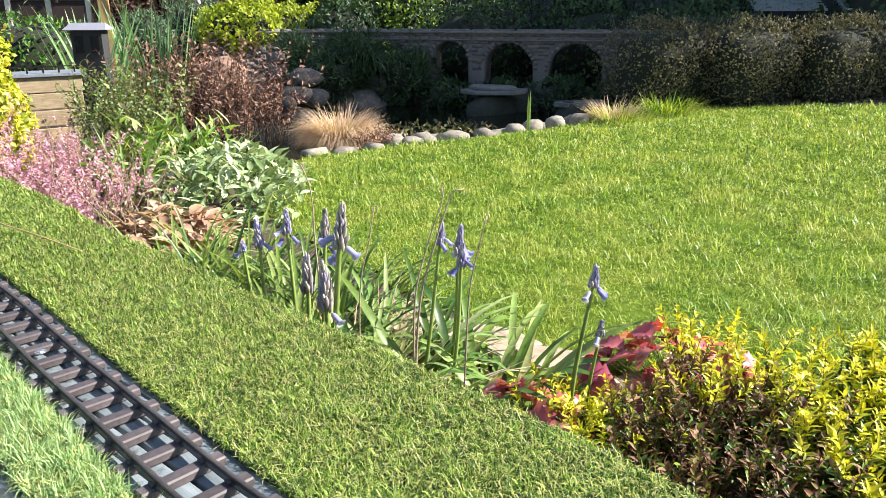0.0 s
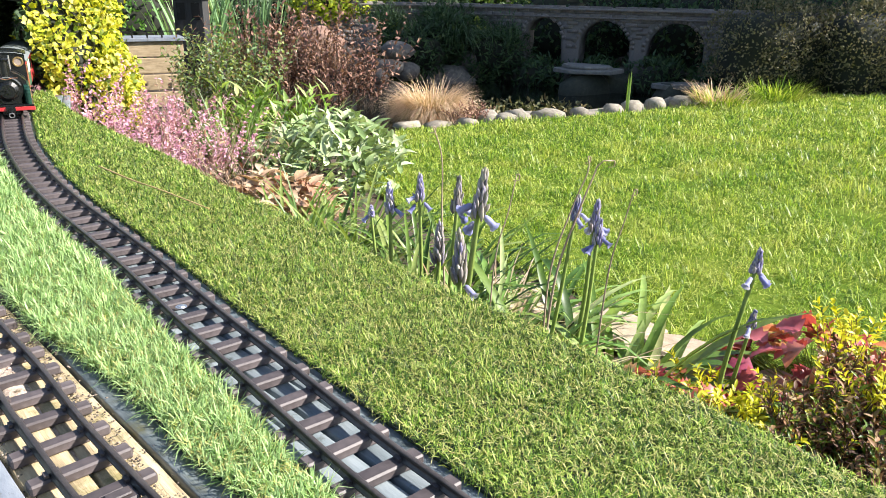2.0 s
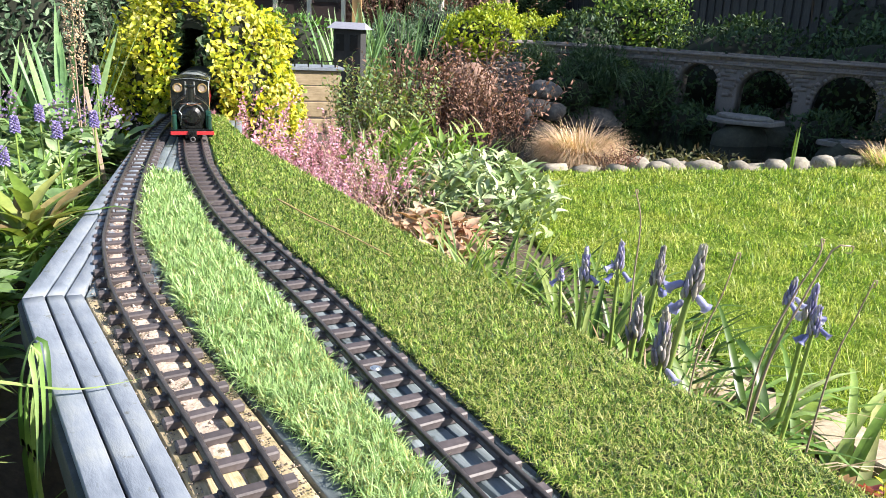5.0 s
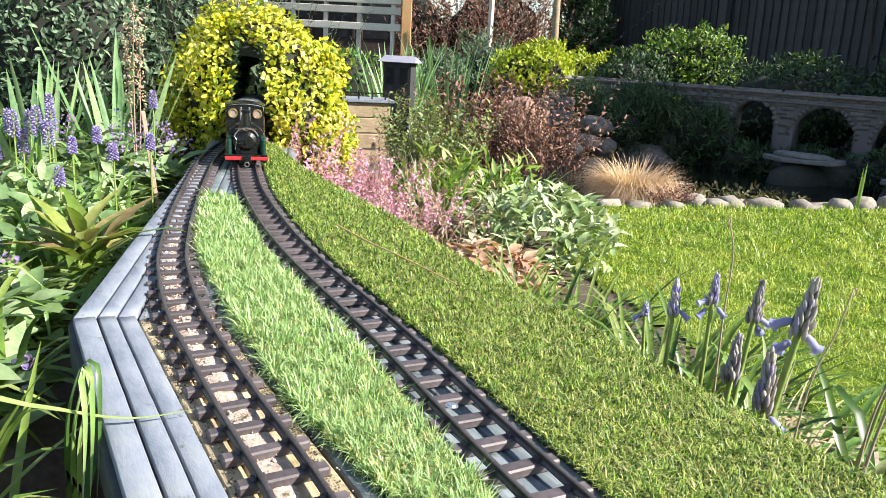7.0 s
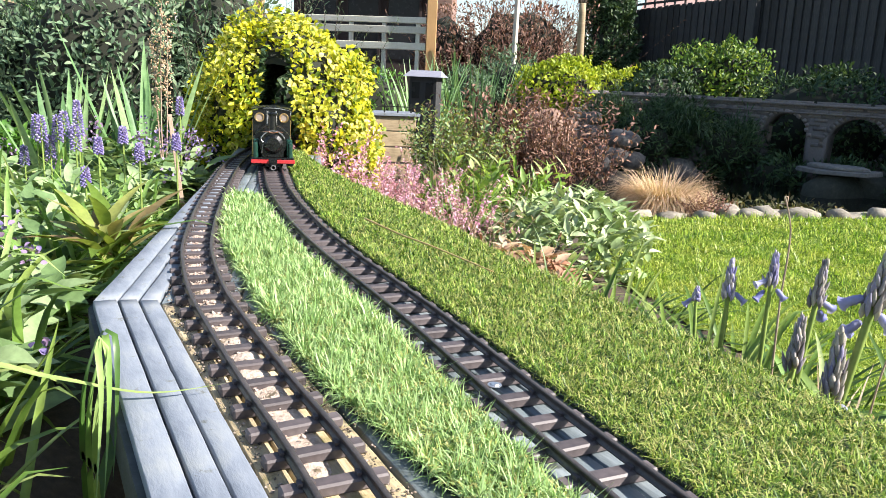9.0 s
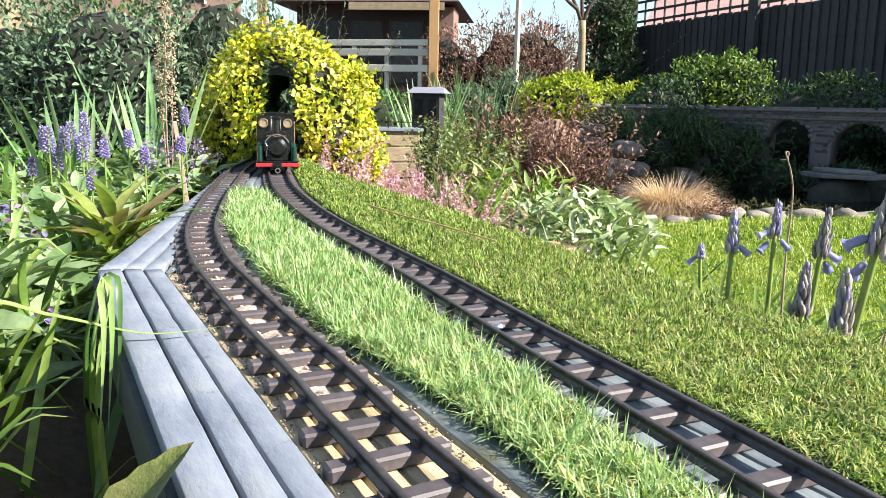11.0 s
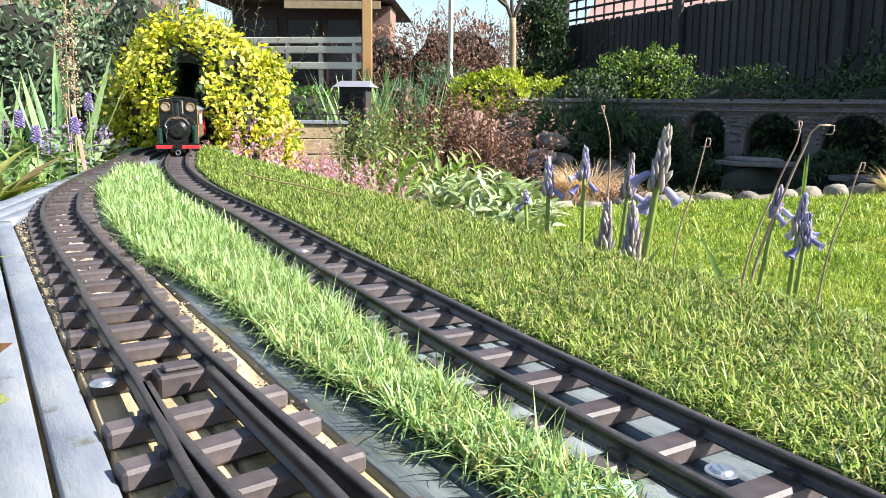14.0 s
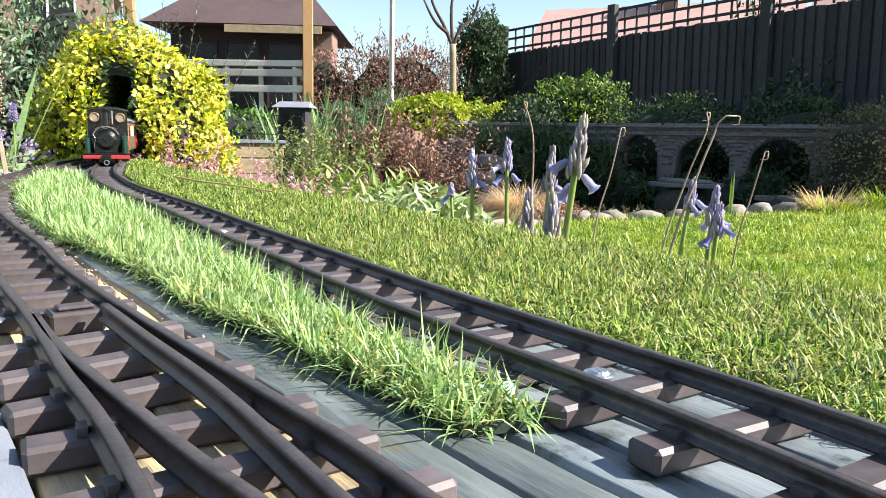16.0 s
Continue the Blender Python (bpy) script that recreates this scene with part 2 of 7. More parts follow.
# ---- materials in use ----
M_SOIL = surface("soil", [(0.035, 0.024, 0.016), (0.07, 0.05, 0.035), (0.12, 0.09, 0.06)], 0.95, fine=90, coarse=4, bump=0.8, vary=0)
M_TURFBASE = surface("lawn_base", [(0.04, 0.07, 0.008), (0.09, 0.14, 0.015), (0.17, 0.19, 0.04)], 1.0, fine=120, coarse=5, bump=0.8, vary=0, spec=0.05)
M_LAWN = leafy("lawn_grass", [(0.025, 0.07, 0.007), (0.11, 0.23, 0.015), (0.26, 0.41, 0.03), (0.58, 0.64, 0.16)], 0.36, 0.42, 5.0, [(0.10, 0.16, 0.013), (0.32, 0.42, 0.04), (0.64, 0.64, 0.22)], spec=0.5)
M_TURF = leafy("artificial_turf", [(0.013, 0.038, 0.005), (0.055, 0.13, 0.011), (0.145, 0.27, 0.027), (0.29, 0.41, 0.06), (0.48, 0.56, 0.15)], 0.20, 0.48, 24, [(0.022, 0.058, 0.007), (0.10, 0.18, 0.02), (0.35, 0.42, 0.09)], spec=0.4)
M_TURF_PALE = leafy("pale_artificial_turf", [(0.12, 0.22, 0.06), (0.25, 0.40, 0.14), (0.40, 0.56, 0.24), (0.50, 0.64, 0.30)], 0.3, 0.45, spec=0.4)
M_THATCH = leafy("turf_thatch", [(0.30, 0.27, 0.08), (0.46, 0.44, 0.16), (0.24, 0.30, 0.06), (0.58, 0.54, 0.26)], 0.2, 0.6)
M_TURF_BACK = surface("turf_backing", [(0.01, 0.018, 0.012), (0.03, 0.045, 0.03)], 0.9, vary=0)
M_PAINT = surface("grey_deck_paint", [(0.115,0.135,0.165),(0.185,0.21,0.245),(0.25,0.27,0.27)], 0.6, fine=70, coarse=14, bump=0.5, stretch=(0.35, 1, 1), stain=(0.10, 0.105, 0.08), stain_at=(0.60, 0.68), stain_scale=34, vary=0.1, turn=60.8)
# Fascia paint darkened to stand for the shade of the leaves beside it.
M_FASCIA = surface("shade_dark_fascia_paint", [(0.02, 0.024, 0.022), (0.04, 0.046, 0.044), (0.075, 0.085, 0.08)], 0.8, fine=60, coarse=7, bump=0.4, stain=(0.04, 0.05, 0.03), stain_at=(0.45, 0.62), stain_scale=9, vary=0)
M_SLATE = surface("slate_blue_deck_paint", [(0.09, 0.115, 0.125), (0.175, 0.21, 0.225), (0.26, 0.295, 0.31)], 0.45, fine=90, coarse=9, bump=0.45, stretch=(0.15, 1, 1), turn=60.8, stain=(0.05, 0.06, 0.05), stain_at=(0.55, 0.64), stain_scale=22, vary=0.15, spec=0.4)
M_BARE = surface("weathered_timber", [(0.09, 0.07, 0.04), (0.40, 0.32, 0.19), (0.66, 0.55, 0.35)], 0.85, fine=110, coarse=10, bump=0.9, stretch=(0.10, 1, 1), turn=60.8, stain=(0.20, 0.17, 0.07), stain_at=(0.52, 0.64), stain_scale=22)
# Damp board, its colour darkened further for the turf strip's shadow.
M_WET_SHADE = surface("damp_shadowed_board", [(0.03, 0.038, 0.036), (0.10, 0.12, 0.12), (0.21, 0.24, 0.235)], 0.45, fine=90, coarse=9, bump=0.5, stretch=(0.15, 1, 1), turn=60.8, stain=(0.12, 0.11, 0.04), stain_at=(0.55, 0.68), stain_scale=14, vary=0)
M_RAIL = surface("weathered_rail", [(0.032, 0.026, 0.024), (0.065, 0.055, 0.050), (0.11, 0.095, 0.088)], 0.38, 0.3, fine=300, coarse=20, bump=0.1, vary=0.1)
M_SLEEPER = surface("sleeper_plastic", [(0.048, 0.040, 0.041), (0.088, 0.073, 0.073), (0.15, 0.128, 0.126)], 0.5, fine=70, coarse=25, bump=0.15, vary=0.35, spec=0.4)
M_BOLT = surface("zinc", [(0.5, 0.5, 0.5), (0.75, 0.75, 0.75)], 0.3, 0.9, vary=0)
M_STONE = surface("pale_stone", [(0.13, 0.11, 0.085), (0.29, 0.26, 0.205), (0.45, 0.41, 0.34)], 0.85, fine=60, coarse=14, bump=0.6, stain=(0.16, 0.15, 0.07), stain_at=(0.55, 0.66), stain_scale=14, vary=0.4)
M_ROCK = surface("dark_rock", [(0.04, 0.037, 0.034), (0.11, 0.10, 0.09), (0.23, 0.205, 0.18)], 0.85, fine=40, coarse=7, bump=0.8, vary=0.3)
M_REDROCK = surface("red_sandstone", [(0.17, 0.10, 0.075), (0.28, 0.175, 0.13), (0.36, 0.25, 0.19)], 0.85, fine=40, coarse=7, bump=0.5)
M_BRICK = surface("viaduct_brick", [(0.11, 0.098, 0.094), (0.17, 0.15, 0.143), (0.235, 0.208, 0.196)], 0.85, fine=90, coarse=8, bump=0.4, vary=0.3)
M_MORTAR = surface("viaduct_mortar", [(0.085, 0.077, 0.072), (0.14, 0.125, 0.118)], 0.9, fine=90, coarse=6, bump=0.4, vary=0)
M_FENCE = surface("fence_timber", [(0.022, 0.023, 0.024), (0.043, 0.044, 0.044), (0.075, 0.075, 0.074)], 0.85, fine=30, coarse=5, bump=0.5, stretch=(4, 4, 0.4), vary=0.45)
M_WATER = surface("pond_water", [(0.004, 0.006, 0.005), (0.012, 0.014, 0.010)], 0.08, fine=14, coarse=3, bump=0.12, vary=0)
M_GOLD = leafy("golden_leaves", [(0.06, 0.11, 0.010), (0.22, 0.30, 0.012), (0.58, 0.56, 0.015), (0.74, 0.68, 0.03)], 0.3, 0.5, spec=0.35, patch=9, patch_cols=[(0.10, 0.15, 0.015), (0.46, 0.48, 0.03), (0.70, 0.66, 0.10), (0.80, 0.74, 0.34)])
M_HEDGE = leafy("hedge_leaves", [(0.07, 0.07, 0.045), (0.10, 0.10, 0.055), (0.15, 0.14, 0.08), (0.24, 0.20, 0.13)], 0.2, 0.7, spec=0.15)
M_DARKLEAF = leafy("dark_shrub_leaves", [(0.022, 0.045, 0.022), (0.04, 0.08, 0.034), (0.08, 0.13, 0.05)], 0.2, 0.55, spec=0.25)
M_GREENLEAF = leafy("green_leaves", [(0.04, 0.11, 0.015), (0.08, 0.20, 0.03), (0.15, 0.30, 0.05)], 0.35, 0.45)
M_YELLOWGREEN = leafy("yellow_green_leaves", [(0.12, 0.19, 0.012), (0.28, 0.36, 0.02), (0.46, 0.50, 0.05)], 0.35, 0.45)
M_TWIG = surface("twig_bark", [(0.05, 0.035, 0.025), (0.11, 0.08, 0.055)], 0.9, fine=120, coarse=10, bump=0.4)
# Near-black colour that stands for the shade deep inside the shrubs.
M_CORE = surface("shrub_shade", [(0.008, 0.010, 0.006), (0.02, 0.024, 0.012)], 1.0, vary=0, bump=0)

# ---- ground ----
def grid_axis(dense0, dense1, step, far):
    a = np.arange(dense0, dense1 + 1e-6, step)
    out = [a]
    lo, hi, g = dense0, dense1, step
    left, right = [], []
    while hi < far:
        g *= 1.5
        lo, hi = lo - g, hi + g
        left.append(lo), right.append(hi)
    return np.concatenate([left[::-1], a, right])


def sheet(xs, ys, zf):
    X, Y = np.meshgrid(xs, ys)
    V = np.column_stack([X.ravel(), Y.ravel(), zf(X.ravel(), Y.ravel())])
    nx, ny = len(xs), len(ys)
    i = (np.arange(ny - 1)[:, None] * nx + np.arange(nx - 1)[None]).ravel()[:, None]
    return V, [i + np.array([0, 1, nx + 1, nx])]


link("ground", np_mesh("ground", *sheet(grid_axis(-3, 6, 0.1, 600), grid_axis(-3, 8, 0.1, 600), ground_z)), M_SOIL, label="dark garden soil of the flower beds", kind="structure", smooth=True)
LAWN = [(1.0, -2.6), (0.98, -0.6), (0.86, 0.1), (0.72, 0.55), (0.56, 1.1), (0.46, 1.75), (0.58, 2.4), (0.85, 2.80), (1.3, 2.72), (1.9, 2.64), (2.35, 2.72), (2.8, 2.95), (3.2, 3.0), (3.7, 2.66), (4.2, 2.1), (4.9, 1.0), (5.3, -2.6)]
V, F = sheet(np.arange(0.3, 5.5, 0.05), np.arange(-2.6, 3.2, 0.05), lambda x, y: ground_z(x, y) + 0.006)
c = V[F[0]].mean(1)
F = [F[0][inside(c[:, 0], c[:, 1], LAWN)]]
link("lawn", np_mesh("lawn", V, F), M_TURFBASE, label="mown sunlit garden lawn", kind="structure", smooth=True)


def lawn_blades():
    a = in_poly(780000, [p for p in LAWN])
    eye = np.array([0.2, -0.8])
    d = np.linalg.norm(a - eye, axis=1)
    keep = rng.random(len(a)) < np.clip(2.2 / d, 0.35, 1)
    keep &= a[:, 1] > -0.9
    thin = np.array([noise.noise(Vector((x * 9, y * 9, 7))) + 0.8 * noise.noise(Vector((x * 27, y * 27, 2))) for x, y in a])
    keep &= rng.random(len(a)) < np.clip(0.95 + 1.1 * thin, 0.22, 1)
    bare = np.hypot((a[:, 0] - 1.74) / 0.10, (a[:, 1] - 0.80) / 0.16)
    keep &= rng.random(len(a)) < np.clip(bare - 0.4, 0.12, 1)
    a, d = a[keep], d[keep]
    n = len(a)
    P = np.column_stack([a, ground_z(a[:, 0], a[:, 1]) + 0.009])
    D = rand_dirs(n, 0.9)
    D[:, 2] = np.abs(D[:, 2]) + 0.15
    tuft = np.clip(np.array([1.0 + 0.9 * noise.noise(Vector((x * 5, y * 5, 0))) + 0.9 * noise.noise(Vector((x * 19, y * 19, 3))) for x, y in a]), 0.4, 2.3)
    return ribbons(P, norm(D), rng.uniform(0.012, 0.034, n) * tuft, np.clip(0.0011 * d, 0.0015, 0.0038), rng.uniform(0.1, 1.8, n), 2)


link("lawn_grass", np_mesh("lawn_grass", *lawn_blades()), M_LAWN, label="bright green mown lawn grass with yellowish patches", kind="stuff")["category"] = "grass"

# ---- timber deck that carries the tracks ----
MX, MY = -0.4565, 0.1945
D1, N1 = np.array([0.488, -0.873]), np.array([0.873, 0.488])
D2, N2 = np.array([-0.178, 0.984]), np.array([0.984, 0.178])
MIT = (N1 + N2) / (1 + N1 @ N2)
M0 = np.array([MX, MY])
deck = thing("timber_deck", (0, 0, 0), "raised grooved timber deck painted grey, worn to bare wood", "deck", kind="structure")


def board(o0, o1, end, near, top, material):
    """One grooved board between two offsets from the deck's edge; end: 1 near the bend's one side, 2 its other."""
    ribs = max(1, round((o1 - o0) / 0.0245))
    w = (o1 - o0) / ribs
    prof = []
    for i in range(ribs):
        a = o0 + i * w
        prof += [(a + 0.0013, top - 0.009), (a + 0.0017, top - 0.0008), (a + 0.0027, top), (a + w - 0.0023, top), (a + w - 0.0013, top - 0.0008), (a + w - 0.0009, top - 0.009)]
    prof += [(o1 - 0.0008, top - 0.026), (o0 + 0.0035, top - 0.026)]
    rings = []
    for s in np.linspace(0, 1, 60):
        ring = []
        for o, z in prof:
            m = M0 + o * MIT
            b = M0 + o * (N1 if end == 1 else N2) + near * (D1 if end == 1 else D2)
            gap = 0.0012 * (D1 if end == 1 else D2)
            p = m + gap + (b - m) * s
            wob = 0.0012 * noise.noise(Vector((o * 60, s * 30, end * 9.0))) + 0.0006 * noise.noise(Vector((o * 300, s * 160, end * 3.0)))
            ring.append((p[0], p[1], z + wob))
        rings.append(ring)
    k = len(prof)
    V = np.array(rings).reshape(-1, 3)
    i = np.arange(59)[:, None] * k
    Q = np.concatenate([i + np.array([j, (j + 1) % k, (j + 1) % k + k, j + k]) for j in range(k)])
    caps = np.array([list(range(k))[::-1], list(range(59 * k, 60 * k))])
    link("board", np_mesh("board", V, [Q, caps]), material, deck)


for o0, o1, top, ma in ((0.0, 0.0275, 0.007, M_PAINT), (0.0278, 0.0497, 0.0068, M_PAINT), (0.050, 0.0722, 0.0050, M_PAINT), (0.073, 0.163, 0.0, M_BARE), (0.165, 0.214, 0.0, M_WET_SHADE), (0.216, 0.285, 0.0, M_SLATE), (0.287, 0.385, 0.0, M_SLATE), (0.387, 0.490, 0.0, M_SLATE)):
    board(o0, o1, 1, 1.5, top, ma)
    board(o0, o1, 2, {0.0: 2.35, 0.0278: 2.35, 0.050: 2.35, 0.073: 2.35, 0.165: 2.3, 0.216: 1.7, 0.287: 0.95, 0.387: 0.5}[o0], top, M_SLATE if ma is M_BARE else ma)
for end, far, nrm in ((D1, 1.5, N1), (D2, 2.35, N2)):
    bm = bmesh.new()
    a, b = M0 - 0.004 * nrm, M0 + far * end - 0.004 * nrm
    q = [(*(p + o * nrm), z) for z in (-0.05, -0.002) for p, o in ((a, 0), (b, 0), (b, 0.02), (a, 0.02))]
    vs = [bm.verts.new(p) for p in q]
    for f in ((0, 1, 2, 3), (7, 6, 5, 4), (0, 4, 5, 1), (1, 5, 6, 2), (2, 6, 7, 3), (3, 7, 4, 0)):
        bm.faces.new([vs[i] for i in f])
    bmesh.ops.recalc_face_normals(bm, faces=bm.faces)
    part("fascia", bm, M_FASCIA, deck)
for s, end, nrm in ((0.25, D1, N1), (1.0, D1, N1), (0.5, D2, N2), (1.3, D2, N2), (2.1, D2, N2)):
    for o in (0.05, 0.2):
        p = M0 + s * end + o * nrm
        bm = box(bmesh.new(), p[0] - 0.03, p[1] - 0.03, -0.6, p[0] + 0.03, p[1] + 0.03, -0.028, 0.003)
        part("support_post", bm, M_BARE, deck)

# ---- tracks ----
R_LINE = [(0.49, -1.25), (0.36, -0.80), (0.263, -0.55), (0.197, -0.416), (0.153, -0.328), (0.0815, -0.171), (0.023, -0.0445), (-0.0595, 0.145), (-0.1195, 0.273), (-0.2195, 0.483), (-0.3145, 0.713), (-0.427, 1.04), (-0.52, 1.381), (-0.613, 1.77), (-0.70, 2.30), (-0.715, 2.62)]
R_STOCK = [(0.36, -1.0), (0.20, -0.69), (0.129, -0.554), (0.098, -0.503), (0.076, -0.468), (0.050, -0.427), (0.010, -0.362), (-0.021, -0.310), (-0.065, -0.233), (-0.119, -0.128), (-0.188, -0.005), (-0.270, 0.150), (-0.317, 0.245), (-0.368, 0.371), (-0.412, 0.501), (-0.486, 0.787), (-0.566, 1.150), (-0.629, 1.464), (-0.666, 1.733), (-0.688, 2.052)]
L_STOCK = [(0.20, -0.90), (0.120, -0.675), (0.072, -0.569), (0.051, -0.526), (0.036, -0.498), (0.016, -0.463), (-0.009, -0.415), (-0.037, -0.363), (-0.068, -0.309), (-0.110, -0.233)]
R_BLADE = [(0.142, -0.62), (0.118, -0.572), (0.097, -0.530), (0.084, -0.504), (0.066, -0.471), (0.036, -0.421), (0.014, -0.383), (-0.003, -0.354)]
L_BLADE = [(0.128, -0.62), (0.098, -0.571), (0.086, -0.555), (0.072, -0.535), (0.054, -0.508), (0.033, -0.477), (0.010, -0.442), (-0.008, -0.412), (-0.029, -0.373)]
L_GAUGE = 0.0375
GAUGE = 0.0425
RAIL = [(-0.0034, 0.0), (0.0034, 0.0), (0.0031, 0.0012), (0.0011, 0.002), (0.0011, 0.0056), (0.0021, 0.0064), (0.0021, 0.0080), (0.0016, 0.0084), (-0.0016, 0.0084), (-0.0021, 0.0080), (-0.0021, 0.0064), (-0.0011, 0.0056), (-0.0011, 0.002), (-0.0031, 0.0012)]


def sleeper_mesh(length, gauge, wide=0.0072):
    bm = bmesh.new()
    h = length / 2
    box(bm, -h, -wide, 0.0005, h, wide, 0.0098, 0.0016)
    for s in (-1, 1):
        for side in (-1, 1):
            x = s * (gauge / 2 + 0.0018) + side * 0.0042
            box(bm, x - 0.0016, -0.0034, 0.009, x + 0.0016, 0.0034, 0.0128)
    me = bpy.data.meshes.new("sleeper")
    bm.to_mesh(me)
    bm.free()
    me.materials.append(M_SLEEPER)
    return me


def lay_rail(line, parent, shift=0.0, name="rail"):
    P, T = spline(line, 0.012)
    S = np.column_stack([T[:, 1], -T[:, 0]])
    link(name, np_mesh("rail", *sweep(P + S * shift, T, [(a, b + 0.0095) for a, b in RAIL])), M_RAIL, parent)


def lay_sleeper(me, p, u, t):
    ob = link("sleeper", me, None, t)
    ob.matrix_basis = pose(p[0], p[1], random.uniform(-0.0003, 0.0004), 0, 0, math.degrees(atan2(u[1], u[0])) - 90 + random.uniform(-2.2, 2.2))


SLEEPER, SLEEPER_L = sleeper_mesh(0.081, GAUGE), sleeper_mesh(0.076, L_GAUGE, 0.0066)
R_LINE = [(x + 0.0013, y + 0.0006) for x, y in R_LINE]
track_r = thing("railway_track", (0, 0, 0), "narrow gauge garden track on dark brown plastic sleepers over slate-grey boards", "railway track", group="garden railway tracks")
for s in (-1, 1):
    lay_rail(R_LINE, track_r, s * (GAUGE / 2 + 0.0018))
for p, u in zip(*spline(R_LINE, 0.0455)):
    lay_sleeper(SLEEPER, p, u, track_r)

track_l = thing("railway_track", (0, 0, 0), "dark narrow gauge garden track with a turnout over bare weathered boards", "railway track", group="garden railway tracks")
SP, ST = spline(R_STOCK, 0.01)
SN = np.column_stack([ST[:, 1], -ST[:, 0]])
lay_rail(R_STOCK, track_l)
far_left = [tuple(p) for p in (SP - SN * (L_GAUGE + 0.0036))[SP[:, 1] > -0.20][::4]]
lay_rail(L_STOCK + far_left, track_l)
lay_rail(R_BLADE, track_l, name="switch_rail")
lay_rail(L_BLADE, track_l, name="switch_rail")
L_LINE = [tuple(p) for p in (SP - SN * (L_GAUGE / 2 + 0.0018))[::4]]
LS = spline(L_STOCK + far_left, 0.004)[0]
s = 0.0
for p, u in zip(*spline(L_LINE, 0.0455)):
    if p[1] > -0.36:
        lay_sleeper(SLEEPER_L, p, u, track_l)
for y in np.arange(-0.385, -0.95, -0.036):
    a = SP[np.argmin(np.abs(SP[:, 1] - y - 0.008))]
    b = LS[np.argmin(np.abs(LS[:, 1] - y + 0.016))]
    d = (a - b) / np.linalg.norm(a - b)
    lay_sleeper(sleeper_mesh(float(np.linalg.norm(a - b)) + 0.042, float(np.linalg.norm(a - b)) - 0.0036, 0.0068), (a + b) / 2, (-d[1], d[0]), track_l)


# ---- turf strips ----
def strip_poly(line, off0, off1, y0, y1):
    P, T = spline(line, 0.02)
    S = np.column_stack([T[:, 1], -T[:, 0]])
    k = (P[:, 1] >= y0) & (P[:, 1] <= y1)
    return [tuple(p) for p in (P + S * off0)[k]], [tuple(p) for p in (P + S * off1)[k]]


def left_of_r():
    a, _ = strip_poly(R_LINE, 0.050, 0, -1.25, 1.98)
    return a


TURF_RIGHT_EDGE = [(0.95, -1.25), (0.72, -0.85), (0.575, -0.56), (0.490, -0.36), (0.435, -0.25), (0.375, -0.12), (0.305, 0.01), (0.222, 0.185), (0.150, 0.33), (0.055, 0.52), (-0.058, 0.79), (-0.215, 1.11), (-0.36, 1.42), (-0.50, 1.80), (-0.545, 1.98)]
turf_edge = [tuple(p) for p in spline(TURF_RIGHT_EDGE, 0.02)[0]]
TURF_R = left_of_r() + turf_edge[::-1]
la = [tuple(p) for p in spline([(0.160, -0.500), (0.147, -0.482), (0.125, -0.445), (0.10, -0.402), (0.080, -0.368), (0.055, -0.338), (0.024, -0.292), (-0.010, -0.222), (-0.047, -0.160), (-0.086, -0.103), (-0.126, -0.045), (-0.167, 0.021), (-0.205, 0.101), (-0.259, 0.205), (-0.315, 0.337), (-0.367, 0.450), (-0.423, 0.594), (-0.503, 0.90), (-0.525, 1.0)], 0.02)[0]]
ra, _ = strip_poly(R_LINE, -0.043, 0, -0.48, 0.98)
TURF_M = ra + la[::-1]


def turf(poly, name, label, mat, n, h, w, thatch, droop, lean=1.4, deep=0.001):
    t = thing(name, (0, 0, 0), label, "artificial turf")
    p = np.array(poly)
    bm = bmesh.new()
    f = bm.faces.new([bm.verts.new((x, y, 0.004)) for x, y in poly])
    r = bmesh.ops.extrude_face_region(bm, geom=[f])
    bmesh.ops.translate(bm, verts=[v for v in r["geom"] if isinstance(v, bmesh.types.BMVert)], vec=(0, 0, -0.0035))
    bmesh.ops.recalc_face_normals(bm, faces=bm.faces)
    part("backing", bm, M_TURF_BACK, t)
    a = in_poly(n, poly)
    d = np.linalg.norm(a - np.array([0.15, -0.8]), axis=1)
    keep = (rng.random(n) < np.clip(1.15 / d, 0.22, 1)) & (a[:, 1] > -0.75)
    a, d = a[keep], d[keep]
    n = len(a)
    P = np.column_stack([a, rng.uniform(0.002, 0.002 + deep, n)])
    D = rand_dirs(n, lean)
    D[:, 2] = np.abs(D[:, 2]) + 0.15
    tuft = np.array([noise.noise(Vector((x * 55, y * 55, 2))) + 0.6 * noise.noise(Vector((x * 130, y * 130, 5))) for x, y in a])
    L = rng.uniform(0.5, 1.1, n) * h * np.clip(0.95 + 1.2 * tuft, 0.35, 1.8)
    V, F = ribbons(P, norm(D), L, w * np.clip(d * 1.1, 0.8, 2.4), np.where(rng.random(n) < 0.40, rng.uniform(0, 1.0, n), rng.uniform(*droop, n)), 2)
    link("fibre_layer", np_mesh("fibre_layer", V, F), mat, t, kind="stuff")
    k = rng.random(n) < thatch
    P, m = P[k], int(k.sum())
    D = rand_dirs(m, 0.25)
    D[:, 2] = np.abs(D[:, 2])
    P[:, 2] += rng.uniform(0, h * 0.35, m)
    V, F = ribbons(P, norm(D), rng.uniform(0.006, 0.014, m), w * 0.8, rng.uniform(0.2, 1.5, m), 2)
    link("thatch", np_mesh("thatch", V, F), M_THATCH, t, kind="stuff")
    return t


turf(TURF_R, "turf_strip", "broad strip of green artificial turf flecked with yellow", M_TURF, 460000, 0.0100, 0.00130, 0.12, (0.6, 4.2), 0.55, 0.007)
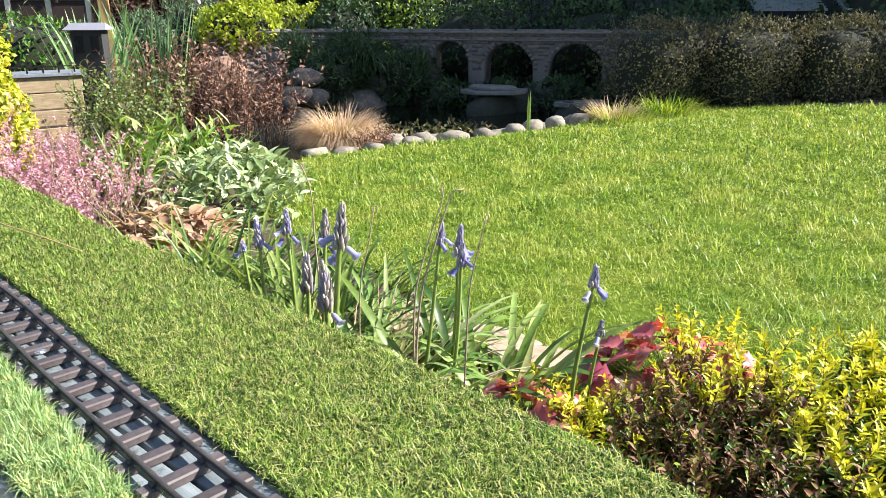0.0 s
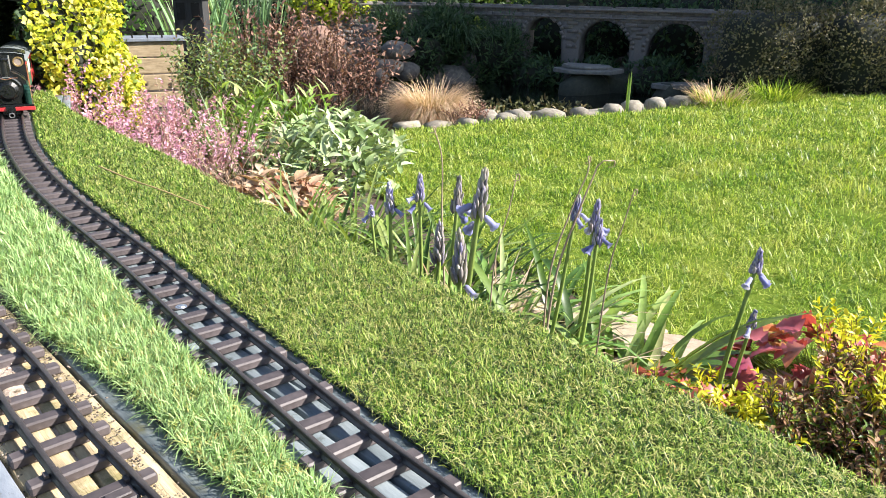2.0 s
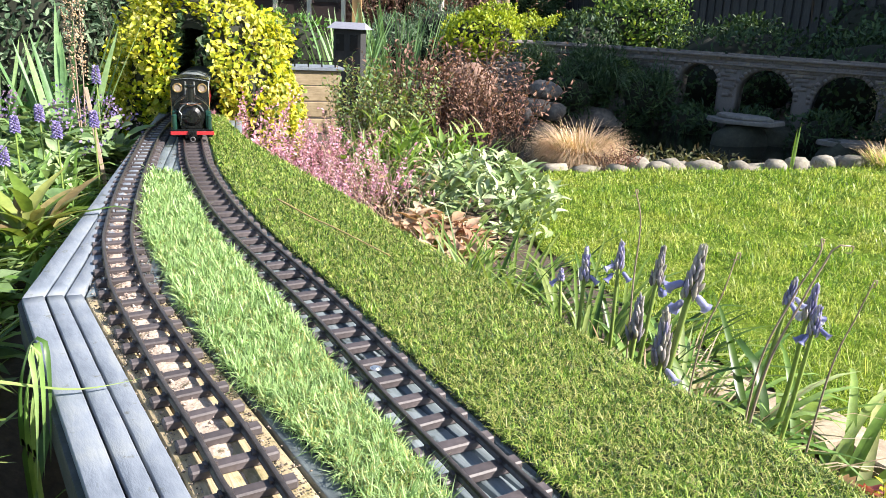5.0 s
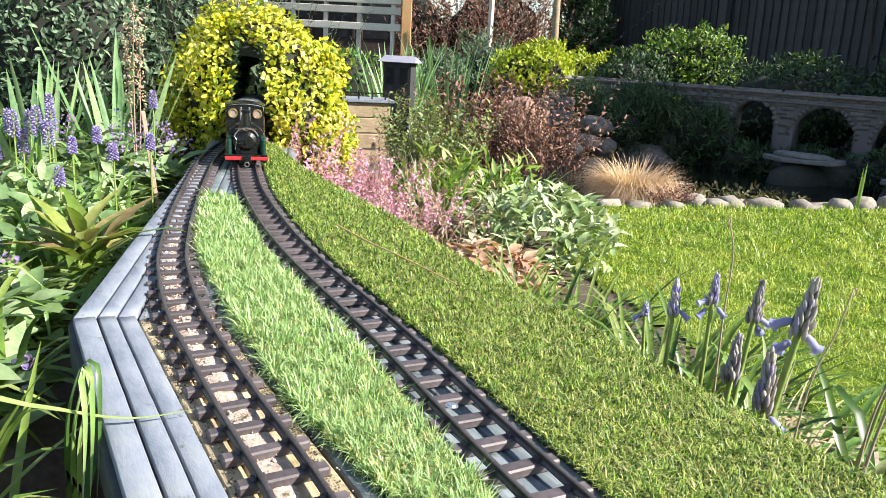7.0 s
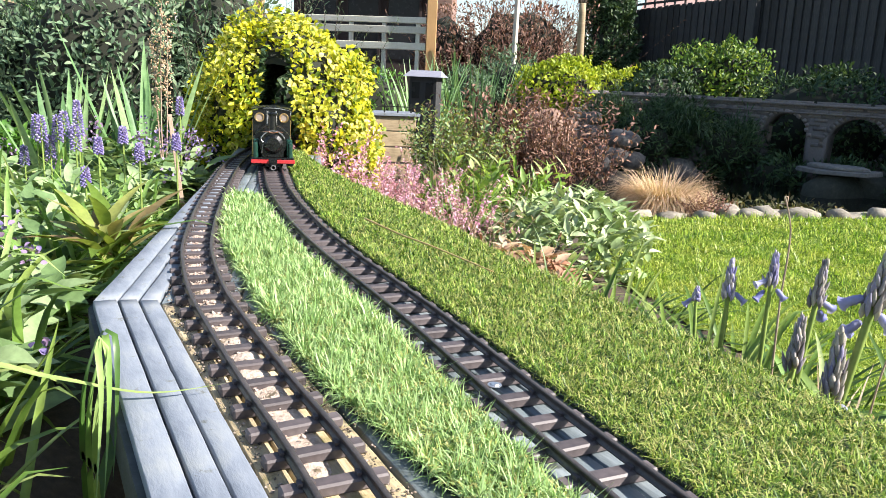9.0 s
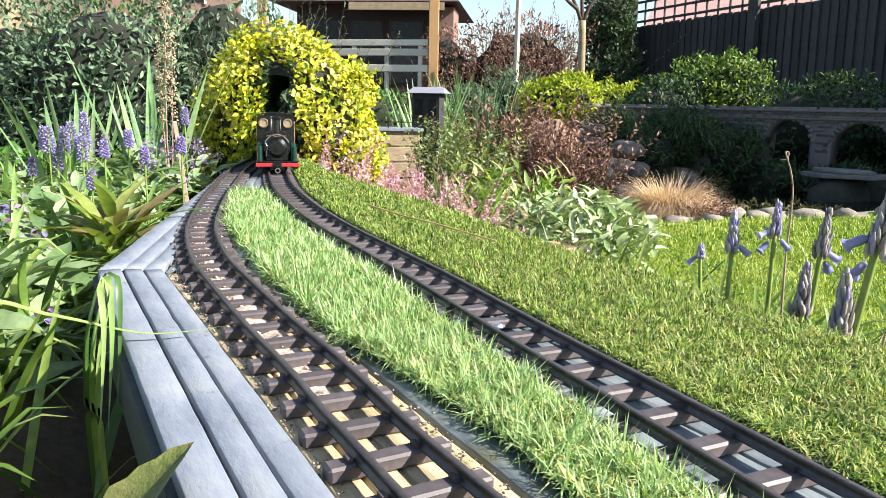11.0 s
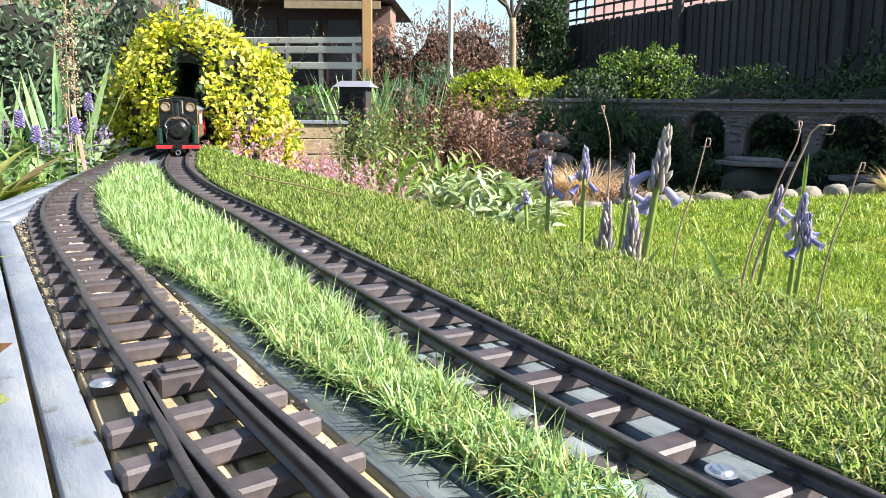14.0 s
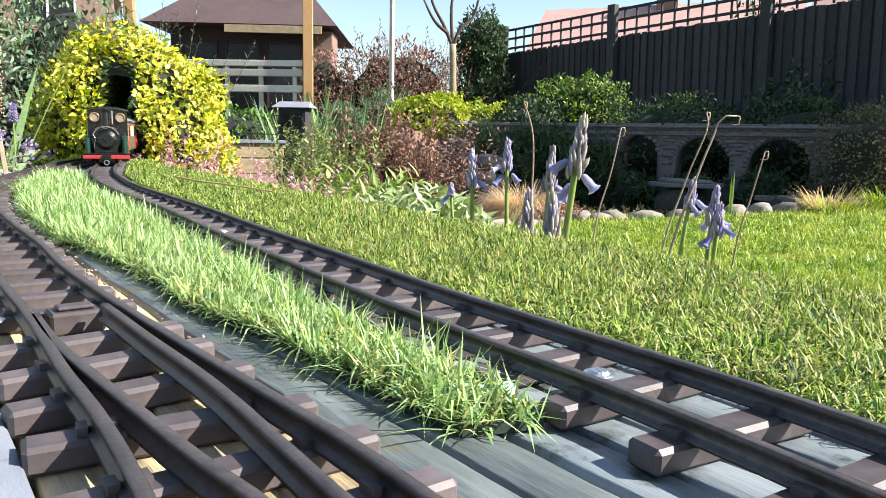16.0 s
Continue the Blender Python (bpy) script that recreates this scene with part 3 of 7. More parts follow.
turf(TURF_M, "turf_strip", "narrow strip of pale mint-green long artificial turf between the tracks", M_TURF_PALE, 66000, 0.0205, 0.0017, 0.22, (0.1, 1.7), 1.0, 0.003)


# ---- builders for plants and stones ----
def canes(P, D, L, r, wander=0.15, seg=4, droop=0.0, sides=3):
    """Thin tapering stems; gives the mesh and the points along every stem."""
    n = len(P)
    L, r = (np.broadcast_to(np.asarray(a, float), (n,)) for a in (L, r))
    p, d, rings, path = P.copy(), D.copy(), [], []
    for k in range(seg + 1):
        t = k / seg
        u = norm(np.cross(d, np.array([0.31, 0.82, 0.13])))
        w = np.cross(d, u)
        rad = (r * (1 - 0.75 * t))[:, None]
        rings.append(np.stack([p + (u * cos(2 * pi * j / sides) + w * sin(2 * pi * j / sides)) * rad for j in range(sides)], 1))
        path.append(p.copy())
        d = d + rng.normal(size=(n, 3)) * wander
        d[:, 2] -= droop * t
        d = norm(d)
        p = p + d * (L / seg)[:, None]
    V = np.concatenate(rings, 1)
    off = (np.arange(n) * V.shape[1])[:, None]
    Q = [off + np.array([k * sides + j, k * sides + (j + 1) % sides, (k + 1) * sides + (j + 1) % sides, (k + 1) * sides + j]) for k in range(seg) for j in range(sides)]
    return (V.reshape(-1, 3), [np.concatenate(Q)]), np.stack(path, 1)


def spindles(P, D, L, W, prof=((0, 0.35), (0.3, 1), (0.68, 0.8), (1, 0.1)), sides=5):
    """Buds, beads and bells: round bodies about an axis."""
    n = len(P)
    L, W = (np.broadcast_to(np.asarray(a, float), (n,))[:, None] for a in (L, W))
    D = norm(D)
    u = norm(np.cross(D, np.array([0.31, 0.22, 0.93])))
    w = np.cross(D, u)
    rings = [np.stack([P + D * L * t + (u * cos(2 * pi * j / sides) + w * sin(2 * pi * j / sides)) * W * 0.5 * q for j in range(sides)], 1) for t, q in prof]
    V = np.concatenate(rings, 1)
    off = (np.arange(n) * V.shape[1])[:, None]
    m = len(prof)
    Q = [off + np.array([k * sides + j, k * sides + (j + 1) % sides, (k + 1) * sides + (j + 1) % sides, (k + 1) * sides + j]) for k in range(m - 1) for j in range(sides)]
    return V.reshape(-1, 3), [np.concatenate(Q)]


OVAL = (0.0, 0.75, 1.0, 0.7, 0.0)
LANCE = (0.15, 0.8, 1.0, 0.75, 0.4, 0.0)
LOBED = (0.12, 0.85, 0.62, 1.1, 0.72, 0.95, 0.5, 0.55, 0.0)
SCALLOP = (0.1, 1.05, 0.85, 1.15, 0.75, 0.8, 0.0)


def blob_points(n, c, r, p=2.4, inner=0.72, rough=0.12, floor=None):
    """Points in the skin of a lumpy rounded body, and the ways out of it."""
    d = rand_dirs(n)
    k = (np.abs(d / np.array(r)) ** p).sum(1) ** (-1 / p)
    s = np.array([noise.noise(Vector((v[0] * 3 + c[0] * 7, v[1] * 3 + c[1] * 5, v[2] * 3))) for v in d])
    f = rng.uniform(inner, 1.0, n) ** 0.5 * (1 + rough * s * 2)
    P = np.array(c) + d * (k * f)[:, None]
    if floor is not None:
        keep = P[:, 2] > floor
        P, d = P[keep], d[keep]
    return P, d


def lump(c, r, mat, parent, name="shade_core", p=2.4, scale=0.74, floor=None):
    bm = bmesh.new()
    bmesh.ops.create_icosphere(bm, subdivisions=3, radius=1)
    for v in bm.verts:
        d = v.co.normalized()
        k = (abs(d.x / r[0]) ** p + abs(d.y / r[1]) ** p + abs(d.z / r[2]) ** p) ** (-1 / p)
        v.co = Vector(c) + d * k * scale * (1 + 0.15 * noise.noise(d * 3 + Vector(c)))
        if floor is not None:
            v.co.z = max(v.co.z, floor)
    return part(name, bm, mat, parent, smooth=True)


def shrub(name, label, blobs, n, leaf, width, mat, category="shrub", outline=OVAL, up=0.4, inner=0.72, cup=0.2, core=True, core_mat=None, hole=None, group="", rough=0.12, p=2.4):
    """A shrub: near-black inner mass standing for the shade within, stems, and thousands of leaves with gaps."""
    base = blobs[0]
    t = thing(name, (base[0], base[1], base[2] - base[5]), label, category, group)
    inv = Matrix.Translation((base[0], base[1], base[2] - base[5])).inverted()
    sets = []
    vol = [b[3] * b[4] + b[3] * b[5] + b[4] * b[5] for b in blobs]
    for b, v in zip(blobs, vol):
        g = float(ground_z(b[0], b[1])) - 0.02
        P, d = blob_points(int(n * v / sum(vol)), b[:3], b[3:6], p, inner, rough, g)
        if hole is not None:
            k = ~hole(P)
            P, d = P[k], d[k]
        D = norm(d * 0.7 + rand_dirs(len(P)) * 0.8 + np.array([0, 0, up]))
        N = norm(d + rand_dirs(len(P)) * 0.6)
        sets.append(leaves(P, D, N, rng.uniform(0.7, 1.25, len(P)) * leaf, rng.uniform(0.7, 1.25, len(P)) * width, outline, cup, 0.15))
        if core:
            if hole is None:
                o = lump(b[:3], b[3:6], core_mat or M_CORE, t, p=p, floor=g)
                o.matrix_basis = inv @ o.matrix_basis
    V, F = join(*sets)
    o = link("foliage", np_mesh("foliage", V, F), mat, t, kind="stuff")
    o.matrix_basis = inv
    g = float(ground_z(base[0], base[1]))
    bm = bmesh.new()
    for i in range(5):
        a = (base[0] + random.uniform(-0.2, 0.2) * base[3], base[1] + random.uniform(-0.2, 0.2) * base[4], g - 0.03)
        b2 = (base[0] + random.uniform(-0.6, 0.6) * base[3], base[1] + random.uniform(-0.6, 0.6) * base[4], base[2] + 0.3 * base[5])
        tube(bm, a, b2, 0.02 * max(base[3], 0.25), 0.006, 6)
    o = part("stem_growth", bm, M_TWIG, t, kind="stuff")
    o.matrix_basis = inv
    return t


def sprigs(name, label, P, D, L, k, leaf, width, mats, category="plant", first=0.3, stem_r=0.0015, wander=0.12, droop=0.0, outline=OVAL, out=0.9, cane_mat=None, seg=5, at=None, group="", jitter=0.0):
    """A plant of many shoots, each with small leaves or flowers along it."""
    c = P.mean(0) if at is None else np.array(at)
    t = thing(name, tuple(c), label, category, group)
    n = len(P)
    (V, F), path = canes(P - c, D, L, stem_r, wander, seg, droop)
    link("stalk_growth", np_mesh("stalk_growth", V, F), cane_mat or M_TWIG, t, kind="stuff")
    s = first + (1 - first) * (np.arange(k) + 0.5) / k
    u = np.clip(s * seg, 0, seg - 1e-6)
    i = u.astype(int)
    w = (u - i)[None, :, None]
    Q = path[:, i] * (1 - w) + path[:, i + 1] * w
    T = norm(path[:, i + 1] - path[:, i])
    ang = np.arange(k)[None] * 2.4 + rng.uniform(0, 6, (n, 1))
    a = norm(np.cross(T, np.array([0.3, 0.2, 0.9])))
    b = np.cross(T, a)
    R = a * np.cos(ang)[..., None] + b * np.sin(ang)[..., None]
    Q, T, R = Q.reshape(-1, 3), T.reshape(-1, 3), R.reshape(-1, 3)
    if jitter:
        Q = Q + rng.normal(size=Q.shape) * jitter
    for j, m in enumerate(mats):
        sel = np.arange(len(Q)) % len(mats) == j if not isinstance(m, tuple) else (np.tile(s, n) >= m[1]) & (np.tile(s, n) < m[2])
        mm = m[0] if isinstance(m, tuple) else m
        q, tt, rr = Q[sel], T[sel], R[sel]
        Dl = norm(rr * out + tt + rng.normal(size=q.shape) * 0.3)
        V, F = leaves(q, Dl, norm(tt - rr * 0.3 + rng.normal(size=q.shape) * 0.25), leaf * rng.uniform(0.6, 1.3, len(q)), width * rng.uniform(0.6, 1.3, len(q)), outline, 0.2, 0.12)
        link("foliage" if j == 0 else "blossom", np_mesh("foliage", V, F), mm, t, kind="stuff")
    return t


def clump(name, label, at, n, length, width, mat, spread=0.05, lean=0.6, droop=(0.3, 1.2), seg=6, fold=0.35, category="plant", group="", region=None):
    """A clump of arching strap leaves."""
    t = thing(name, at, label, category, group)
    if region is None:
        a = rng.uniform(0, 2 * pi, n)
        q = np.sqrt(rng.random(n)) * spread
        P = np.column_stack([q * np.cos(a), q * np.sin(a), np.zeros(n)])
        D = np.column_stack([np.cos(a) * lean, np.sin(a) * lean, np.ones(n)]) + rng.normal(size=(n, 3)) * 0.3 * lean
    else:
        xy = in_poly(n, region)
        P = np.column_stack([xy - np.array(at[:2]), ground_z(xy[:, 0], xy[:, 1]) - at[2]])
        D = rand_dirs(n) * lean + np.array([0, 0, 1.0])
    D[:, 2] = np.maximum(D[:, 2], 0.25)
    V, F = ribbons(P, norm(D), rng.uniform(0.6, 1.15, n) * length, rng.uniform(0.7, 1.2, n) * width, rng.uniform(*droop, n), seg, fold=fold)
    if fold and n <= 160:
        each_leaf(V, F, n, "leaf", mat, t)
    else:
        link("leaf_tuft", np_mesh("leaf_tuft", V, F), mat, t, kind="stuff")
    return t


def rock_mesh(rx, ry, rz, seed, rough=0.18, sub=2):
    bm = bmesh.new()
    bmesh.ops.create_icosphere(bm, subdivisions=sub, radius=1)
    for v in bm.verts:
        d = v.co.normalized()
        k = (abs(d.x) ** 2.8 + abs(d.y) ** 2.8 + abs(d.z) ** 2.6) ** (-1 / 2.7)
        q = 1 + rough * noise.noise(d * 1.6 + Vector((seed, seed * 0.7, 0))) + rough * 0.4 * noise.noise(d * 4 + Vector((seed, 0, 3)))
        v.co = Vector((d.x * rx, d.y * ry, d.z * rz)) * k * q
    return bm


def rock(name, label, at, r, mat, seed, turn=0, group="", rough=0.18, tilt=0):
    ob = part(name, rock_mesh(*r, seed, rough), mat, smooth=True)
    ob.matrix_basis = pose(*at, tilt, 0, turn)
    return tagged(ob, label, "stone", group)


def bluebell(base, tip, head, size, bells, label, bud_mat, seed):
    """A bluebell: stem, a spike of overlapping buds, and open bells that hang from it."""
    r = np.random.default_rng(seed)
    t = thing("bluebell", base, label, "flower", "bluebells")
    b, e = Vector((0, 0, 0)), Vector(tip) - Vector(base)
    neck = e * (1 - head / e.length)
    mid = neck * 0.5 + Vector((r.uniform(-0.008, 0.008), r.uniform(-0.008, 0.008), 0.0))
    link("stem", np_mesh("stem", *rod([tuple(b), tuple(mid), tuple(neck), tuple(neck + (e - neck) * 0.8)], 0.0046 * size, 0.0030 * size)), M_STEM, t, smooth=True)
    ax = np.array((e - neck).normalized())
    n = 46
    s = np.linspace(0, 0.88, n)
    ang = np.arange(n) * 2.4
    u = norm(np.cross(ax, np.array([0.3, 0.9, 0.1])))
    w = np.cross(ax, u)
    R = np.cos(ang)[:, None] * u + np.sin(ang)[:, None] * w
    Q = np.array(neck) + ax * (s * head)[:, None] + R * (0.0056 * size * (1 - 0.75 * s))[:, None]
    D = ax + R * (0.22 * (1 - s))[:, None] + r.normal(size=(n, 3)) * 0.09
    V, F = spindles(Q, D, head * r.uniform(0.7, 1.2, n) * (0.32 - 0.17 * s), 0.0060 * r.uniform(0.7, 1.15, n) * size * (1 - 0.3 * s), sides=5)
    link("bud_spike", np_mesh("bud_spike", V, F), bud_mat, t, kind="stuff")
    for i in range(bells):
        a = r.uniform(0, 2 * pi)
        out = np.cos(a) * u + np.sin(a) * w
        st = np.array(neck) + ax * head * r.uniform(-0.12, 0.35)
        d = norm(out * 0.8 + np.array([0, 0, -0.75]) + r.normal(size=3) * 0.2)
        q = st + out * 0.008 * size
        V, F = spindles(q[None], d[None], 0.0185 * size, 0.0082 * size, ((0, 0.35), (0.12, 0.8), (0.45, 1.0), (0.75, 0.95), (0.9, 1.25), (1.0, 1.75)), 6)
        link("bell", np_mesh("bell", V, F), M_BELL, t, smooth=True)
    return t


# Near-black olive rock, used below the pond slabs and at the viaduct's foot.
M_DARKROCK = surface("near_black_rock", [(0.012, 0.014, 0.010), (0.03, 0.034, 0.022), (0.06, 0.062, 0.045)], 0.9, fine=40, coarse=7, bump=0.8, vary=0.2)
M_OLIVESHRUB = leafy("olive_shrub_leaves", [(0.03, 0.07, 0.018), (0.07, 0.14, 0.025), (0.14, 0.24, 0.04), (0.32, 0.40, 0.06)], 0.3, 0.5, spec=0.3)
M_FRESH = leafy("fresh_green_leaves", [(0.07, 0.14, 0.015), (0.15, 0.27, 0.03), (0.30, 0.40, 0.05)], 0.4, 0.45)
M_SLAB = surface("grey_slab", [(0.08, 0.08, 0.074), (0.15, 0.147, 0.137), (0.23, 0.22, 0.205)], 0.85, fine=50, coarse=6, bump=0.5)
M_WEED = leafy("pond_weed_leaves", [(0.05, 0.06, 0.02), (0.10, 0.11, 0.035), (0.18, 0.16, 0.06), (0.14, 0.09, 0.04)], 0.2, 0.5)
M_BUFF = surface("buff_stone", [(0.26, 0.20, 0.14), (0.42, 0.34, 0.25), (0.54, 0.45, 0.34)], 0.9, fine=60, coarse=9, bump=0.5, vary=0.2)
M_STEM = surface("flower_stem", [(0.15, 0.23, 0.04), (0.29, 0.38, 0.09)], 0.5, fine=80, coarse=20, bump=0.1)
M_BUD = leafy("bluebell_bud", [(0.17, 0.15, 0.17), (0.33, 0.30, 0.29), (0.50, 0.46, 0.38), (0.28, 0.26, 0.40), (0.42, 0.39, 0.30)], 0.2, 0.6)
M_BUD_BLUE = leafy("bluebell_blue_bud", [(0.18, 0.17, 0.34), (0.30, 0.29, 0.50), (0.46, 0.43, 0.52), (0.50, 0.46, 0.46)], 0.25, 0.55)
M_BELL = leafy("bluebell_petal", [(0.20, 0.21, 0.48), (0.31, 0.32, 0.62), (0.44, 0.45, 0.72)], 0.4, 0.5)
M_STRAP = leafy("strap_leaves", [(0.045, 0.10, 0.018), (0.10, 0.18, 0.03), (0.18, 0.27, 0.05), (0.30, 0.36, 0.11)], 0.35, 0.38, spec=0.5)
M_STRAP_PALE = leafy("pale_strap_leaves", [(0.12, 0.22, 0.04), (0.22, 0.36, 0.07), (0.30, 0.42, 0.12), (0.42, 0.46, 0.20)], 0.35, 0.4, spec=0.5)
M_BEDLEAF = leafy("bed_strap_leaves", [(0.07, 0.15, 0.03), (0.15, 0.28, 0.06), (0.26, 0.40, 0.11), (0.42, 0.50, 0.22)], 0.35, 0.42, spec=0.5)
M_WITHERED = leafy("withered_strap_leaves", [(0.34, 0.30, 0.15), (0.48, 0.42, 0.24), (0.58, 0.52, 0.34), (0.36, 0.38, 0.14)], 0.3, 0.6)
M_IRIS = leafy("sword_leaves", [(0.10, 0.20, 0.08), (0.18, 0.32, 0.13), (0.30, 0.44, 0.20)], 0.3, 0.45)
M_TAN = leafy("tan_grass", [(0.42, 0.29, 0.17), (0.62, 0.45, 0.31), (0.78, 0.61, 0.47), (0.30, 0.25, 0.11)], 0.3, 0.6)
M_DRY = leafy("dry_brown_leaves", [(0.13, 0.06, 0.05), (0.24, 0.125, 0.095), (0.40, 0.25, 0.18), (0.08, 0.042, 0.038)], 0.2, 0.7)
M_DEAD = leafy("dead_leaves", [(0.26, 0.15, 0.08), (0.42, 0.28, 0.17), (0.50, 0.38, 0.26), (0.30, 0.12, 0.07)], 0.2, 0.7)
M_DRYSTEM = surface("dry_stem", [(0.22, 0.15, 0.10), (0.38, 0.28, 0.20), (0.50, 0.40, 0.30)], 0.8, fine=150, coarse=30, bump=0.2)
M_STRAW = surface("straw_stalk", [(0.36, 0.22, 0.08), (0.56, 0.38, 0.16), (0.66, 0.50, 0.26)], 0.6, fine=150, coarse=30, bump=0.2)
M_PINK = leafy("pink_heather", [(0.44, 0.18, 0.29), (0.58, 0.30, 0.42), (0.72, 0.46, 0.57), (0.38, 0.18, 0.18)], 0.3, 0.6)
M_SILVER = leafy("silver_woolly_leaves", [(0.16, 0.24, 0.09), (0.28, 0.37, 0.17), (0.42, 0.50, 0.28), (0.50, 0.57, 0.36)], 0.2, 0.85, spec=0.15)
M_HEUCH = leafy("red_heuchera_leaves", [(0.26, 0.03, 0.045), (0.46, 0.09, 0.09), (0.64, 0.28, 0.21), (0.40, 0.08, 0.14), (0.70, 0.50, 0.30)], 0.35, 0.4)
M_GOLDTIP = leafy("gold_tip_leaves", [(0.40, 0.44, 0.02), (0.62, 0.60, 0.02), (0.74, 0.68, 0.08)], 0.35, 0.4)
M_OLIVE = leafy("olive_leaves", [(0.03, 0.065, 0.010), (0.08, 0.15, 0.016), (0.22, 0.29, 0.02)], 0.25, 0.4)
M_BROWNHEATH = leafy("brown_heather", [(0.06, 0.03, 0.018), (0.14, 0.065, 0.035), (0.28, 0.15, 0.07), (0.20, 0.17, 0.05)], 0.2, 0.6)
M_MUSCARI = leafy("grape_hyacinth", [(0.22, 0.18, 0.46), (0.34, 0.29, 0.60), (0.50, 0.45, 0.72)], 0.3, 0.5)
M_PURPLE = leafy("purple_petal", [(0.20, 0.16, 0.40), (0.30, 0.24, 0.48), (0.38, 0.27, 0.44), (0.24, 0.15, 0.24)], 0.35, 0.5)
M_LUNG = leafy("lungwort_leaves", [(0.09, 0.16, 0.06), (0.18, 0.28, 0.11), (0.32, 0.41, 0.22)], 0.3, 0.6)
M_ROSETTE = leafy("rosette_leaves", [(0.12, 0.20, 0.03), (0.20, 0.28, 0.05), (0.30, 0.30, 0.10), (0.20, 0.14, 0.07)], 0.35, 0.45)
M_CONIFER = leafy("grey_green_needles", [(0.05, 0.095, 0.05), (0.11, 0.18, 0.10), (0.20, 0.28, 0.16)], 0.2, 0.6)
M_LEAF_OLIVE = surface("withered_olive_leaf", [(0.05, 0.04, 0.012), (0.12, 0.085, 0.024), (0.22, 0.17, 0.04)], 0.55, fine=160, coarse=22, bump=0.6, stain=(0.20, 0.08, 0.03), stain_scale=35, vary=0)
M_LEAF_GREEN = surface("withered_green_leaf", [(0.06, 0.085, 0.018), (0.12, 0.14, 0.03), (0.20, 0.18, 0.065)], 0.55, fine=160, coarse=22, bump=0.6, stain=(0.25, 0.14, 0.05), stain_scale=35, vary=0)
M_LEAF_FRESH = surface("fresh_yellow_green_leaf", [(0.10, 0.16, 0.02), (0.22, 0.30, 0.04), (0.36, 0.40, 0.08)], 0.5, fine=120, coarse=30, bump=0.5, vary=0.2)
M_LEAF_CORAL = surface("coral_leaf", [(0.42, 0.06, 0.05), (0.50, 0.14, 0.09), (0.54, 0.30, 0.14)], 0.55, fine=160, coarse=22, bump=0.5, vary=0)

# ---- golden bush over the line ----
def tunnel(P):
    cx = -0.655 - 0.12 * (P[:, 1] - 2.0)
    w = np.abs(P[:, 0] - cx)
    h = P[:, 2]
    return (w < 0.090 - 0.16 * h) & (h < 0.32)


bush = shrub("golden_bush", "clipped golden-leaved bush with a tunnel for the railway through it", [(-0.682, 2.26, 0.07, 0.320, 0.30, 0.385), (-0.51, 2.27, -0.06, 0.20, 0.25, 0.24)], 30000, 0.0225, 0.0155, M_GOLD, "bush", hole=tunnel, inner=0.50, up=0.15, p=2.7, rough=0.12)
PB = bush.matrix_world.inverted()
# Arched inner core; the bush's inner shade is put into its near-black colour.
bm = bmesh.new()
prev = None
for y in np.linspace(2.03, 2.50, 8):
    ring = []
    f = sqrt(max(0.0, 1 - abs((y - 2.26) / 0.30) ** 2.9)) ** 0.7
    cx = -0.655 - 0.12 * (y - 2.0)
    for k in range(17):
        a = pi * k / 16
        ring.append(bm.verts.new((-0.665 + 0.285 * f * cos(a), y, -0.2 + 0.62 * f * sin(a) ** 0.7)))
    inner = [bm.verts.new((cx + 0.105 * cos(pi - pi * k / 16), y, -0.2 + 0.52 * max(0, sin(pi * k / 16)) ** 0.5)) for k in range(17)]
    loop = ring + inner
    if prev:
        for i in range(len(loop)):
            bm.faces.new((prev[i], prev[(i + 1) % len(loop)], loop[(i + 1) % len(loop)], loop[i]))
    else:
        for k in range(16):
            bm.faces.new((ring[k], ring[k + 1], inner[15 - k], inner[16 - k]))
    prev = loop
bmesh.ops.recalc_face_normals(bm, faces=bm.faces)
part("shade_core", bm, M_CORE, bush).matrix_basis = PB
# Tunnel lining: dark green leaf colour stands in for the shade in there.
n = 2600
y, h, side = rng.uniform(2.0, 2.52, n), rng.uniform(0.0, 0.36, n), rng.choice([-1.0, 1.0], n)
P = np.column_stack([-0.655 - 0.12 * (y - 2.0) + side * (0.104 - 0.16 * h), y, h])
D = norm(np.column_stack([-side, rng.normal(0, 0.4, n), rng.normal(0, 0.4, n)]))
link("lining", np_mesh("lining", *leaves(P, D, rand_dirs(n), rng.uniform(0.018, 0.030, n), rng.uniform(0.012, 0.018, n), OVAL, 0.2, 0.1)), M_DARKLEAF, bush, "leaves inside the tunnel, coloured dark for its shade", kind="stuff").matrix_basis = PB


# ---- pond, stones and viaduct ----
V, F = sheet(np.arange(0.6, 3.6, 0.1), np.arange(2.6, 5.4, 0.1), lambda x, y: np.full(len(x), -0.315))
c = V[F[0]].mean(1)
F = [F[0][ground_z(c[:, 0], c[:, 1]) < -0.30]]
link("water", np_mesh("water", V, F), M_WATER, label="dark still pond water in shade", kind="structure")

